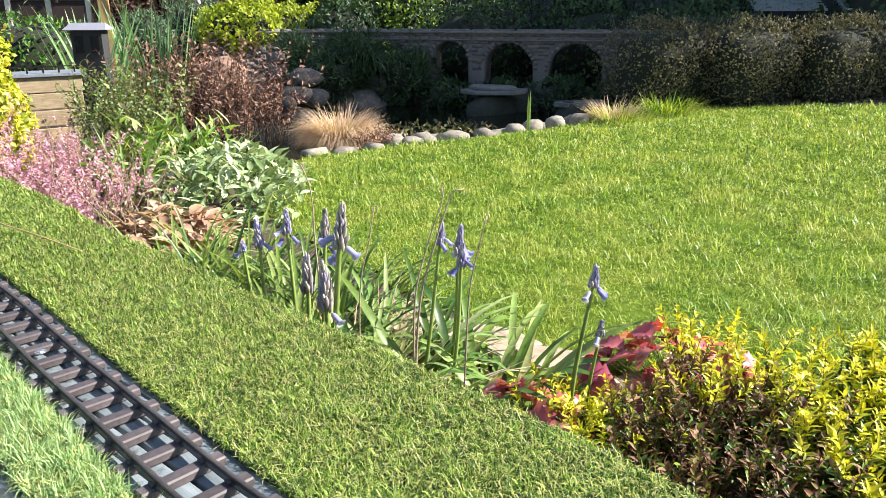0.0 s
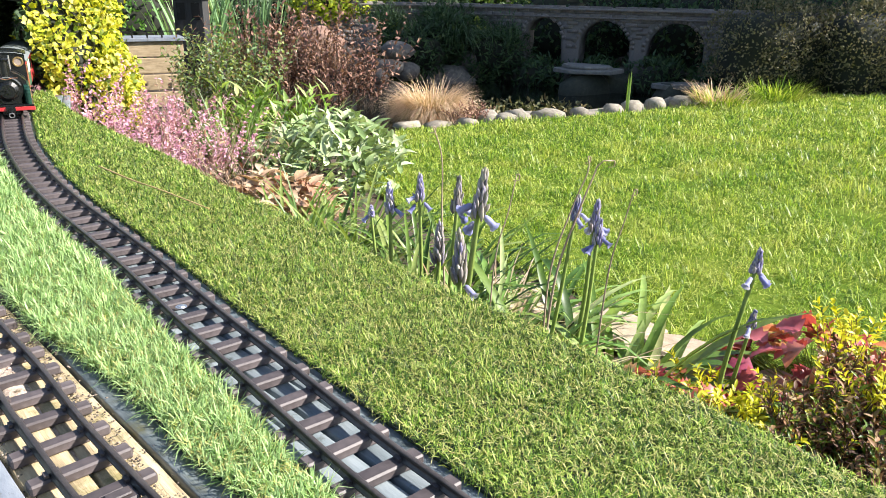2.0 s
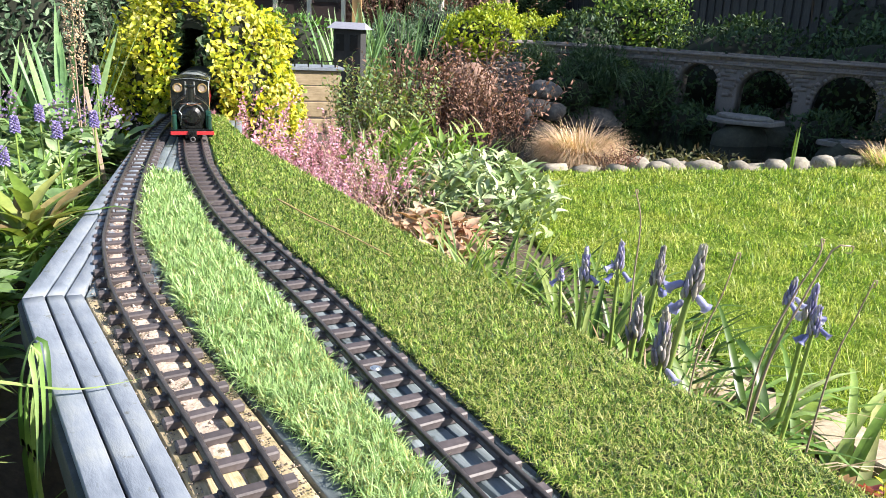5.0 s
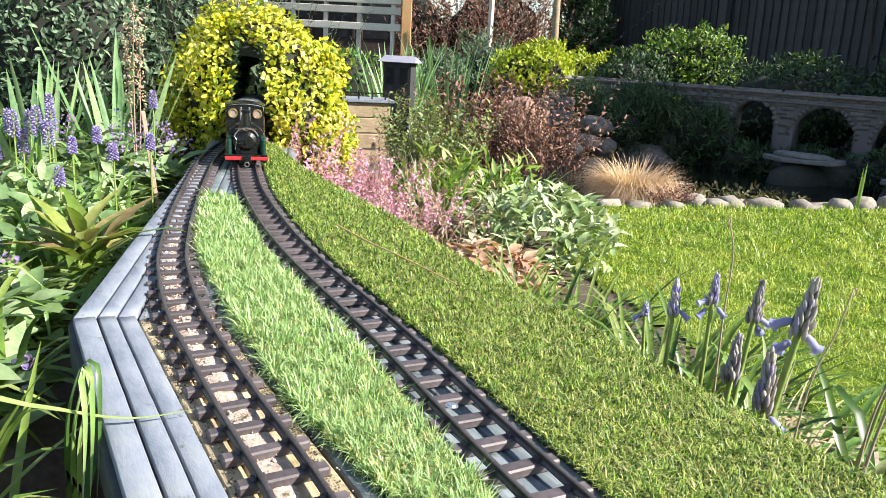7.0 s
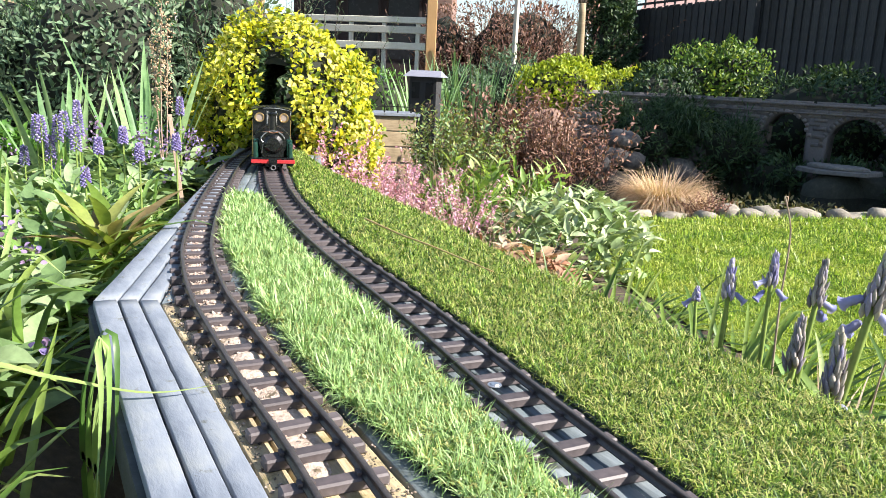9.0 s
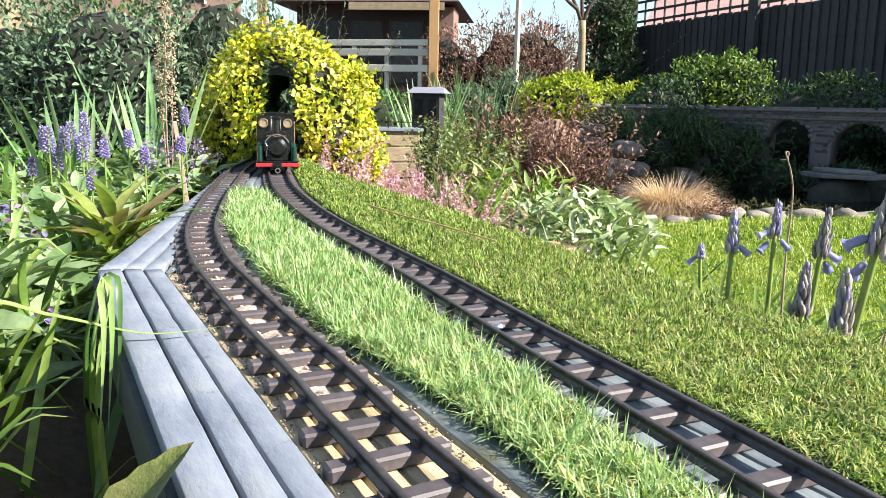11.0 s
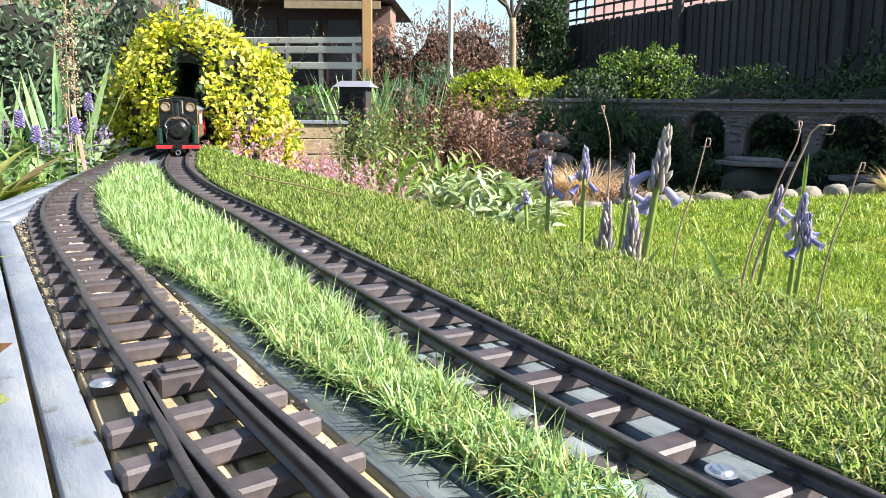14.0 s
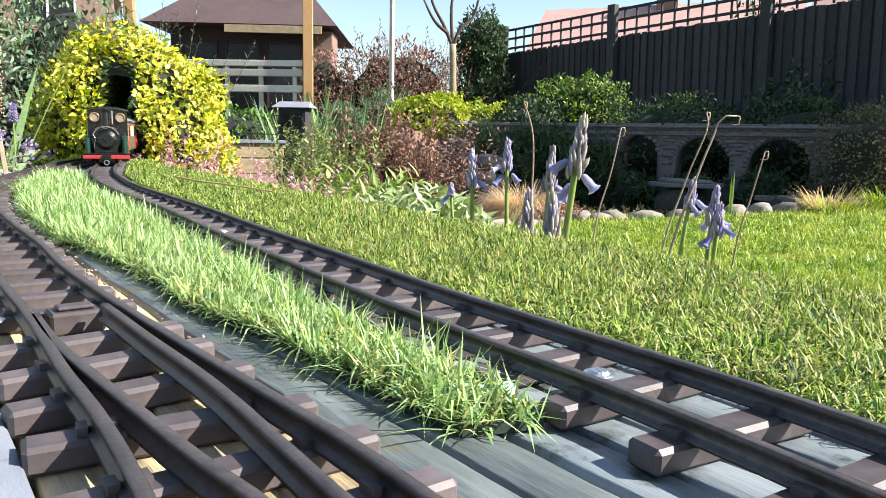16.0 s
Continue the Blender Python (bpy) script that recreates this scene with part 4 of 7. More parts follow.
for i, (x, y, rx, ry, rz) in enumerate(((0.88, 2.86, 0.075, 0.055, 0.035), (1.02, 2.80, 0.085, 0.05, 0.03), (1.29, 2.84, 0.08, 0.06, 0.055), (1.44, 2.79, 0.075, 0.06, 0.055), (1.60, 2.78, 0.085, 0.06, 0.05), (1.70, 2.83, 0.05, 0.05, 0.04), (1.86, 2.78, 0.12, 0.06, 0.045), (2.02, 2.86, 0.06, 0.06, 0.06), (2.13, 2.83, 0.08, 0.06, 0.05), (2.17, 2.98, 0.07, 0.06, 0.09), (2.29, 3.04, 0.07, 0.06, 0.10), (2.30, 2.88, 0.08, 0.06, 0.055), (2.41, 2.98, 0.09, 0.06, 0.08), (2.43, 2.84, 0.08, 0.06, 0.06), (1.52, 2.90, 0.05, 0.05, 0.04))):
    rock("edging_stone", "rounded pale stone on the pond's edge", (x, y, float(ground_z(x, y - 0.06)) + rz * 0.05), (rx, ry, rz * 0.85), M_STONE, i * 3.7, i * 37, "pond edging stones", 0.32)
for i, (x, y, z, rx, ry, rz, m, lab) in enumerate(((0.52, 3.58, 0.0, 0.125, 0.09, 0.13, M_REDROCK, "large rounded reddish sandstone boulder"), (0.95, 4.12, -0.21, 0.055, 0.05, 0.05, M_ROCK, "round grey pebble beside the pond"), (1.11, 4.32, -0.06, 0.13, 0.10, 0.06, M_ROCK, "dark flat rock stacked beside the pond"), (1.02, 4.24, -0.16, 0.12, 0.09, 0.06, M_ROCK, "dark rock stacked beside the pond"), (1.16, 4.25, -0.19, 0.09, 0.08, 0.06, M_ROCK, "dark rock stacked beside the pond"), (0.98, 4.75, 0.05, 0.07, 0.07, 0.05, M_ROCK, "dark rounded rock above the pond"), (1.05, 4.30, -0.36, 0.16, 0.12, 0.10, M_ROCK, "dark rock at the waterline"), (1.55, 4.65, -0.30, 0.22, 0.12, 0.10, M_ROCK, "dark rock at the waterline"), (0.98, 4.72, -0.07, 0.10, 0.08, 0.08, M_ROCK, "dark rock behind the pond"), (1.75, 4.85, -0.2, 0.25, 0.12, 0.14, M_ROCK, "dark rock behind the pond"), (2.55, 4.02, -0.30, 0.22, 0.13, 0.13, M_DARKROCK, "dark rock mass at the foot of the viaduct"))):
    rock("boulder", lab, (x, y, z), (rx, ry, rz), m, 50 + i * 2.3, i * 51, rough=0.3)
def slab(x, y, z, rx, ry, h, tn, seed, label, mat=None, name="stone_slab", group="pond slabs"):
    """A flat stone with a broken, angular outline."""
    r = random.Random(seed)
    bm = bmesh.new()
    pts = []
    for k in range(9):
        a = 2 * pi * (k + r.uniform(-0.3, 0.3)) / 9
        q = r.uniform(0.78, 1.1) / max(abs(cos(a)), abs(sin(a))) ** 0.6
        pts.append((rx * cos(a) * q, ry * sin(a) * q))
    f = bm.faces.new([bm.verts.new((px, py, 0)) for px, py in pts])
    g = bmesh.ops.extrude_face_region(bm, geom=[f])
    up = [v for v in g["geom"] if isinstance(v, bmesh.types.BMVert)]
    for v in up:
        v.co = Vector((v.co.x * 0.97, v.co.y * 0.97, h * r.uniform(0.85, 1.15)))
    bmesh.ops.recalc_face_normals(bm, faces=bm.faces)
    bmesh.ops.bevel(bm, geom=bm.edges[:], offset=0.004, segments=1, affect="EDGES")
    ob = part(name, bm, mat or M_SLAB)
    ob.matrix_basis = pose(x, y, z, r.uniform(-2, 2), r.uniform(-2, 2), tn)
    return tagged(ob, label, "stone", group)


slab(2.36, 3.96, -0.150, 0.20, 0.11, 0.020, -36, 4, "broad flat grey stone slab in the shaded pond")
slab(2.34, 3.92, -0.178, 0.25, 0.13, 0.026, -33, 9, "lower flat grey stone slab just over the water")
slab(2.74, 3.42, -0.225, 0.21, 0.09, 0.026, -10, 13, "flat grey stone slab at the pond's edge")
for x, y, z, r in ((2.35, 3.93, -0.33, (0.23, 0.11, 0.165)), (2.74, 3.43, -0.345, (0.21, 0.10, 0.145))):
    rock("boulder", "near-black rock that carries a slab in the pond", (x, y, z), r, M_DARKROCK, x * 7, 20, "", 0.2)
for i, (x, y, rx, ry, rz) in enumerate(((1.36, 2.75, 0.06, 0.045, 0.035), (1.53, 2.86, 0.06, 0.05, 0.05), (1.76, 2.74, 0.05, 0.04, 0.035), (1.95, 2.74, 0.055, 0.045, 0.04), (2.07, 2.76, 0.07, 0.05, 0.05), (2.22, 2.78, 0.065, 0.05, 0.05), (2.38, 2.80, 0.06, 0.05, 0.045), (2.22, 2.90, 0.07, 0.06, 0.085), (2.40, 2.93, 0.08, 0.06, 0.07), (1.16, 2.76, 0.06, 0.045, 0.03))):
    rock("edging_stone", "rounded pale stone on the pond's edge", (x, y, float(ground_z(x, y - 0.06)) + rz * 0.3), (rx, ry, rz * 0.85), M_STONE, 90 + i * 2.9, i * 53, "pond edging stones", 0.26)

n = 420
xy = in_poly(n, [(1.22, 3.05), (1.75, 2.98), (2.05, 3.15), (1.95, 3.45), (1.5, 3.55), (1.2, 3.4)])
weed = thing("pond_weed", (1.6, 3.2, -0.315), "brown-green water weed floating along the pond's edge", "water plant")
link("leaf_mat", np_mesh("leaf_mat", *leaves(np.column_stack([xy - np.array([1.6, 3.2]), rng.uniform(0.002, 0.035, n)]), rand_dirs(n, 0.3), rand_dirs(n, 1.2), rng.uniform(0.02, 0.05, n), rng.uniform(0.008, 0.02, n), OVAL, 0.2, 0.1)), M_WEED, weed, kind="stuff")

# viaduct: the line of its face, arch centres along it, and radii
VLINE = [(0.55, 5.20), (1.24, 5.14), (1.85, 4.86), (2.26, 4.50), (2.61, 4.20), (2.99, 3.90), (3.45, 3.55), (3.9, 3.2)]
VP, VT = spline(VLINE, 0.02)
VS = np.column_stack([VT[:, 1], -VT[:, 0]])


def at_arc(p):
    return int(np.argmin(np.linalg.norm(VP - np.array(p), axis=1)))


ARCHES = [(at_arc((1.24, 5.14)) * 0.02, 0.13, 0.02), (at_arc((1.83, 4.87)) * 0.02, 0.14, 0.015), (at_arc((2.25, 4.51)) * 0.02, 0.152, 0.005), (at_arc((2.60, 4.21)) * 0.02, 0.192, -0.045), (at_arc((2.99, 3.90)) * 0.02, 0.20, -0.055)]
VTOP, SPRING = 0.212, -0.075
viaduct = thing("viaduct", (0, 0, 0), "model railway viaduct of grey-brown bricks with round arches over the pond", "viaduct")


def soffit(s):
    for c, r, spring in ARCHES:
        if abs(s - c) < r:
            return spring + sqrt(r * r - (s - c) ** 2)
    return -0.62


def wall_strip():
    V, Q = [], []
    s = np.arange(len(VP)) * 0.02
    for i in range(len(VP)):
        z0 = soffit(s[i])
        for o, z in ((0.0, z0), (0.0, VTOP), (-0.16, VTOP), (-0.16, z0)):
            V.append((*(VP[i] + VS[i] * o * 1.0), z))
    i = np.arange(len(VP) - 1)[:, None] * 4
    Q = np.concatenate([i + np.array([j, (j + 1) % 4, (j + 1) % 4 + 4, j + 4]) for j in range(4)])
    return np.array(V), [Q]


link("arcade_wall", np_mesh("arcade_wall", *wall_strip()), M_MORTAR, viaduct)


def box_set(frames):
    """Many small boxes from frames: centre, three half axes."""
    C = np.array([[sx, sy, sz] for sx in (-1, 1) for sy in (-1, 1) for sz in (-1, 1)], float)
    V = np.concatenate([c + C @ np.array([a, b, d]) for c, a, b, d in frames])
    f = np.array([[0, 1, 3, 2], [4, 6, 7, 5], [0, 4, 5, 1], [2, 3, 7, 6], [0, 2, 6, 4], [1, 5, 7, 3]])
    return V, [np.concatenate([f + 8 * i for i in range(len(frames))])]


frames, near_bricks = [], []
bl, bh = 0.085, 0.027
length = len(VP) * 0.02
for row in range(12):
    z = SPRING + 0.01 + row * bh
    s = (0.5 if row % 2 else 0.0) * bl
    while s < length - bl:
        ok = all(soffit(q) < z - bh / 2 - 0.018 for q in (s, s + bl / 2, s + bl))
        if ok:
            i = min(int((s + bl / 2) / 0.02), len(VP) - 1)
            j = 0.0015 * random.random()
            (near_bricks if ARCHES[2][0] - 0.35 < s < ARCHES[4][0] + 0.30 and len(near_bricks) < 300 else frames).append((np.array([*(VP[i] + VS[i] * (0.001 + j)), z]), np.array([*(VT[i] * (bl / 2 - 0.003)), 0]), np.array([*(VS[i] * 0.002), 0]), np.array([0, 0, bh / 2 - 0.0010])))
        s += bl
link("brick_facing", np_mesh("brick_facing", *box_set(frames)), M_BRICK, viaduct, "grey-brown brick courses", kind="stuff")
brick_me = np_mesh("brick", *box_set([(np.zeros(3), np.array([bl / 2 - 0.003, 0, 0]), np.array([0, 0.002, 0]), np.array([0, 0, bh / 2 - 0.001]))]))
for p, along, _, _ in near_bricks:
    link("brick", brick_me, M_BRICK, viaduct).matrix_basis = pose(*p, 0, 0, math.degrees(atan2(along[1], along[0])))
for c, r, spring in ARCHES:
    fr = []
    m = int(pi * r / 0.03)
    for k in range(m):
        a = pi * (k + 0.5) / m
        i = int(np.clip((c - cos(a) * (r + 0.014)) / 0.02, 0, len(VP) - 1))
        p = VP[i] + VS[i] * -0.001
        rad = np.array([*(-VT[i] * cos(a)), sin(a)]) * 0.013
        tan = np.array([*(VT[i] * sin(a)), cos(a)]) * 0.0125
        fr.append((np.array([*p, spring + sin(a) * (r + 0.014)]), tan, np.array([*(VS[i] * 0.005), 0]), rad))
    link("arch_ring", np_mesh("arch_ring", *box_set(fr)), M_BRICK, viaduct, kind="stuff")
for z0, z1, o in ((VTOP, VTOP + 0.018, 0.018), (VTOP - 0.052, VTOP - 0.040, 0.014)):
    link("coping", np_mesh("coping", *sweep(VP, VT, [(o, z0), (o, z1), (-0.17, z1), (-0.17, z0)])), M_BRICK, viaduct)

# Added filler shrub, itself unseen: blocks the bright view through the bush tunnel.
shrub("dark_shrub", "foliage added behind the golden bush to darken its tunnel", [(-0.74, 2.80, 0.0, 0.24, 0.12, 0.34)], 2600, 0.04, 0.02, M_DARKLEAF)

# ---- clipped hedge, dark shrubs, plants behind the pond ----
shrub("clipped_hedge", "clipped dark green and brown hedge in shade", [(3.25, 3.22, 0.0, 0.42, 0.28, 0.32), (3.75, 2.98, 0.0, 0.42, 0.28, 0.32), (4.25, 2.72, 0.0, 0.42, 0.28, 0.33), (4.75, 2.42, 0.0, 0.42, 0.28, 0.33), (5.2, 2.1, 0.0, 0.42, 0.28, 0.33)], 44000, 0.018, 0.010, M_HEDGE, "hedge", p=4.0, inner=0.6, up=0.5)
shrub("dark_shrub", "dark evergreen shrub in shade behind the viaduct", [(2.9, 5.3, 0.05, 0.7, 0.45, 0.42), (3.5, 4.4, 0.05, 0.5, 0.45, 0.40), (3.9, 3.7, 0.05, 0.4, 0.4, 0.38)], 9000, 0.045, 0.022, M_DARKLEAF, rough=0.25)
shrub("green_shrub", "rounded dark green shrub with sunlit yellow-green shoots on top", [(2.20, 5.95, 0.22, 0.46, 0.34, 0.40), (2.30, 5.90, 0.40, 0.26, 0.26, 0.26)], 5200, 0.042, 0.022, M_OLIVESHRUB, rough=0.3)
shrub("yellow_green_shrub", "low yellow-green clipped shrub in the sun", [(1.36, 6.20, 0.17, 0.40, 0.30, 0.24), (1.02, 6.25, 0.25, 0.22, 0.25, 0.28)], 6500, 0.034, 0.018, M_YELLOWGREEN, rough=0.25)
shrub("dark_shrub", "dark shaded shrub beside the yellow-green one", [(1.72, 5.75, 0.1, 0.3, 0.3, 0.36)], 2500, 0.05, 0.02, M_DARKLEAF)
shrub("yellow_green_shrub", "yellow-green shrub standing above the dark rocks", [(0.80, 5.35, 0.24, 0.34, 0.25, 0.18)], 2600, 0.04, 0.022, M_YELLOWGREEN)
shrub("dark_shrub", "dark trailing foliage over the pond bank", [(1.55, 4.80, 0.0, 0.36, 0.2, 0.18), (1.95, 4.62, -0.10, 0.26, 0.16, 0.16), (1.30, 4.62, -0.10, 0.3, 0.15, 0.16)], 3800, 0.05, 0.012, M_DARKLEAF, outline=LANCE, rough=0.3)
shrub("dark_shrub", "dark wispy overgrown shrub against the viaduct", [(1.55, 4.78, 0.04, 0.30, 0.16, 0.24), (1.98, 4.58, -0.02, 0.14, 0.10, 0.20), (1.15, 4.90, 0.06, 0.22, 0.14, 0.16)], 6500, 0.050, 0.006, M_DARKLEAF, outline=LANCE, rough=0.5, core=False, inner=0.2, p=2.0)
clump("weeping_grass", "dark weeping grass over the pond bank", (1.62, 4.70, -0.02), 420, 0.40, 0.006, M_DARKLEAF, 0.12, 0.7, (0.8, 2.0), 6, 0, "grass")
shrub("dark_shrub", "dark green plants at the foot of the viaduct", [(2.20, 4.40, -0.26, 0.22, 0.10, 0.13), (2.50, 4.14, -0.25, 0.24, 0.10, 0.13), (2.86, 3.84, -0.24, 0.26, 0.12, 0.15), (3.1, 3.5, -0.22, 0.2, 0.12, 0.16), (1.85, 4.68, -0.26, 0.22, 0.10, 0.15)], 4200, 0.05, 0.015, M_DARKLEAF, outline=LANCE, rough=0.3)
clump("tussock_grass", "round tussock of tan dried grass beside the lawn", (1.06, 3.12, -0.31), 4600, 0.255, 0.0034, M_TAN, 0.10, 0.85, (0.5, 2.0), 5, 0, "grass")
clump("tussock_grass", "small half-dry grass tussock on the pond's edge", (2.58, 2.78, -0.22), 260, 0.17, 0.005, M_TAN, 0.10, 0.9, (0.2, 1.1), 4, 0, "grass")
clump("grass_tuft", "bright green unmown grass tuft on the lawn's edge", (3.02, 2.85, -0.22), 420, 0.15, 0.006, M_LAWN, 0.16, 0.7, (0.2, 0.9), 4, 0, "grass")
clump("grass_tuft", "bright green grass round the dry tussock", (2.62, 2.72, -0.22), 300, 0.11, 0.006, M_LAWN, 0.18, 0.8, (0.2, 0.9), 4, 0, "grass")
clump("reed", "single pale green upright reed blade", (2.02, 2.72, -0.28), 3, 0.28, 0.016, M_STRAP_PALE, 0.006, 0.05, (0.0, 0.05), 4, 0.3, "reed")

# ---- bed between the turf and the lawn ----
def spots(n, poly, lift=0.0):
    xy = in_poly(n, poly)
    return np.column_stack([xy, ground_z(xy[:, 0], xy[:, 1]) + lift])


def ups(n, lean=0.35, toward=(0, 0)):
    d = rng.normal(size=(n, 3)) * lean
    d[:, 0] += toward[0]
    d[:, 1] += toward[1]
    d[:, 2] = 1
    return norm(d)


def disc(x, y, r, n=14, ry=None):
    return [(x + r * cos(2 * pi * i / n), y + (ry or r) * sin(2 * pi * i / n)) for i in range(n)]


DRY1 = disc(0.33, 3.28, 0.31, ry=0.20)
sprigs("dry_shrub", "shrub of dry upright brown stems with withered leaves", spots(165, DRY1), ups(165, 0.13), rng.uniform(0.34, 0.66, 165), 22, 0.032, 0.013, [M_DRY], "shrub", 0.2, 0.003, 0.08, cane_mat=M_TWIG, outline=LANCE)
sprigs("dry_shrub", "dark reddish dry shrub beside the pond", spots(60, disc(0.70, 3.42, 0.15)), ups(60, 0.28), rng.uniform(0.3, 0.66, 60), 16, 0.030, 0.012, [M_DRY], "shrub", 0.25, 0.0025, 0.1, outline=LANCE)
sprigs("dry_shrub", "low reddish-brown dry plant among the edging stones", spots(60, disc(1.20, 2.86, 0.11, ry=0.07)), ups(60, 0.5), rng.uniform(0.06, 0.11, 60), 14, 0.014, 0.009, [M_DRY], "plant", 0.1, 0.0015, 0.2)
sprigs("grey_green_shrub", "loose grey-green shrub with seed heads", spots(150, disc(0.0, 3.0, 0.21)), ups(150, 0.22), rng.uniform(0.30, 0.56, 150), 30, 0.024, 0.012, [M_LUNG, M_ROSETTE], "shrub", 0.15, 0.0022, 0.1)
sprigs("leafy_plant", "fresh green leafy perennial in the bed", spots(70, disc(0.14, 2.35, 0.26)), ups(70, 0.3), rng.uniform(0.18, 0.34, 70), 12, 0.07, 0.018, [M_FRESH, M_STRAP_PALE], "plant", 0.05, 0.0025, 0.1, outline=LANCE)
clump("strap_plant", "green strap-leaved plant in the bed", (0.02, 2.05, -0.29), 34, 0.31, 0.013, M_BEDLEAF, 0.08, 0.5, (0.2, 1.0))
clump("strap_plant", "green strap-leaved plant in the bed", (0.32, 2.25, -0.29), 34, 0.27, 0.013, M_BEDLEAF, 0.1, 0.55, (0.3, 1.1))
for x, y, r, h, n in ((-0.12, 1.68, 0.19, 0.38, 74), (-0.40, 2.12, 0.17, 0.36, 96), (-0.22, 1.90, 0.12, 0.36, 60), (-0.44, 1.92, 0.085, 0.30, 46), (-0.20, 2.28, 0.15, 0.40, 90)):
    sprigs("heather", "pink-flowering winter heather over brown twigs", spots(n, disc(x, y, r)), ups(n, 0.5), rng.uniform(0.45, 1.0, n) * h, 58, 0.0125, 0.0072, [(M_BROWNHEATH, 0, 0.34), (M_OLIVE, 0.28, 0.48), (M_PINK, 0.44, 1.1)], "heather", 0.12, 0.0016, 0.14, cane_mat=M_DRYSTEM, jitter=0.004)
sprigs("bare_twigs", "pale bare twigs rising from the heather", spots(44, disc(-0.04, 1.52, 0.16)), ups(44, 0.4), rng.uniform(0.25, 0.45, 44), 3, 0.02, 0.008, [M_DEAD], "plant", 0.4, 0.0022, 0.16, cane_mat=M_DRYSTEM).name = "bare_twig_plant"


def rosette_mound(name, label, poly, n, L, W, mat, top, category="plant", outline=OVAL, cup=0.25, rise=(0.1, 1.2)):
    t = thing(name, (0, 0, 0), label, category)
    xy = in_poly(n, poly)
    c = np.array(poly).mean(0)
    q = np.linalg.norm(xy - c, axis=1)
    q = q / q.max()
    P = np.column_stack([xy, ground_z(xy[:, 0], xy[:, 1]) + top * (1 - q ** 2) * rng.uniform(0.5, 1.0, n)])
    a = rng.uniform(0, 2 * pi, n)
    D = np.column_stack([np.cos(a), np.sin(a), rng.uniform(*rise, n)])
    N = rand_dirs(n) * 0.5 + np.array([0, 0, 1.0])
    V, F = leaves(P, D, N, rng.uniform(0.65, 1.2, n) * L, rng.uniform(0.7, 1.2, n) * W, outline, cup, 0.2)
    each_leaf(V, F, n, "leaf", mat, t)
    return t


rosette_mound("lambs_ear", "mound of silver-green woolly leaves spilling onto the lawn", disc(0.35, 1.76, 0.27, ry=0.40), 1100, 0.058, 0.023, M_SILVER, 0.25, outline=LANCE, rise=(0.2, 2.0))
rosette_mound("dead_leaf_litter", "heap of dry brown fallen leaves in the bed", disc(0.14, 1.27, 0.15, ry=0.24), 290, 0.058, 0.026, M_DEAD, 0.16, "leaves")
rosette_mound("dead_leaf_litter", "dry brown fallen leaves under the lambs ear", disc(0.24, 1.38, 0.12), 90, 0.06, 0.028, M_DEAD, 0.09, "leaves")
sprigs("bare_twigs", "dry brown twigs over the leaf litter", spots(40, disc(0.08, 1.28, 0.14)), ups(40, 0.7), rng.uniform(0.12, 0.28, 40), 3, 0.02, 0.009, [M_DEAD], "plant", 0.3, 0.0018, 0.25, cane_mat=M_DRYSTEM).name = "bare_twig_plant"
clump("strap_plant", "dark green grassy clump of strap leaves beside the turf", (0.30, 0.86, -0.27), 155, 0.27, 0.010, M_STRAP, 0.14, 0.9, (0.4, 1.5))
clump("strap_plant", "green strap leaves of the bluebells beside the turf", (0.36, 0.44, -0.26), 90, 0.30, 0.012, M_STRAP, 0.13, 0.8, (0.4, 1.4))
clump("strap_plant", "pale and green strap leaves of the bluebells", (0.43, 0.20, -0.26), 70, 0.27, 0.016, M_BEDLEAF, 0.12, 0.9, (0.5, 1.8))
clump("strap_plant", "broad dark green strap leaves arching over the turf's edge", (0.56, 0.12, -0.26), 46, 0.29, 0.024, M_STRAP, 0.11, 0.75, (0.5, 1.6))
clump("strap_plant", "broad green strap leaves leaning to the lawn", (0.64, 0.10, -0.26), 24, 0.26, 0.020, M_STRAP_PALE, 0.09, 0.9, (0.4, 1.5))

clump("strap_plant", "green strap leaves filling the bed beside the turf", (0.17, 0.80, -0.27), 110, 0.24, 0.011, M_STRAP, 0.12, 0.8, (0.4, 1.5))
clump("strap_plant", "pale green strap leaves beside the leaf litter", (0.16, 1.02, -0.27), 80, 0.22, 0.010, M_STRAP_PALE, 0.10, 0.8, (0.4, 1.5))
clump("strap_plant", "green strap leaves spilling onto the lawn's edge", (0.46, 0.58, -0.27), 120, 0.26, 0.012, M_STRAP, 0.14, 0.9, (0.4, 1.5))
clump("strap_plant", "pale strap leaves between bluebells and lawn", (0.52, 0.34, -0.26), 80, 0.24, 0.015, M_BEDLEAF, 0.13, 1.1, (0.6, 1.9))
clump("strap_plant", "withered buff strap leaves bent down among the bluebells", (0.44, 0.26, -0.26), 34, 0.25, 0.017, M_WITHERED, 0.13, 1.1, (0.8, 2.2))
clump("grass_tuft", "straw-coloured dead grass among the bluebells", (0.44, 0.24, -0.26), 150, 0.22, 0.004, M_TAN, 0.16, 1.0, (0.3, 1.4), 4, 0, "grass")
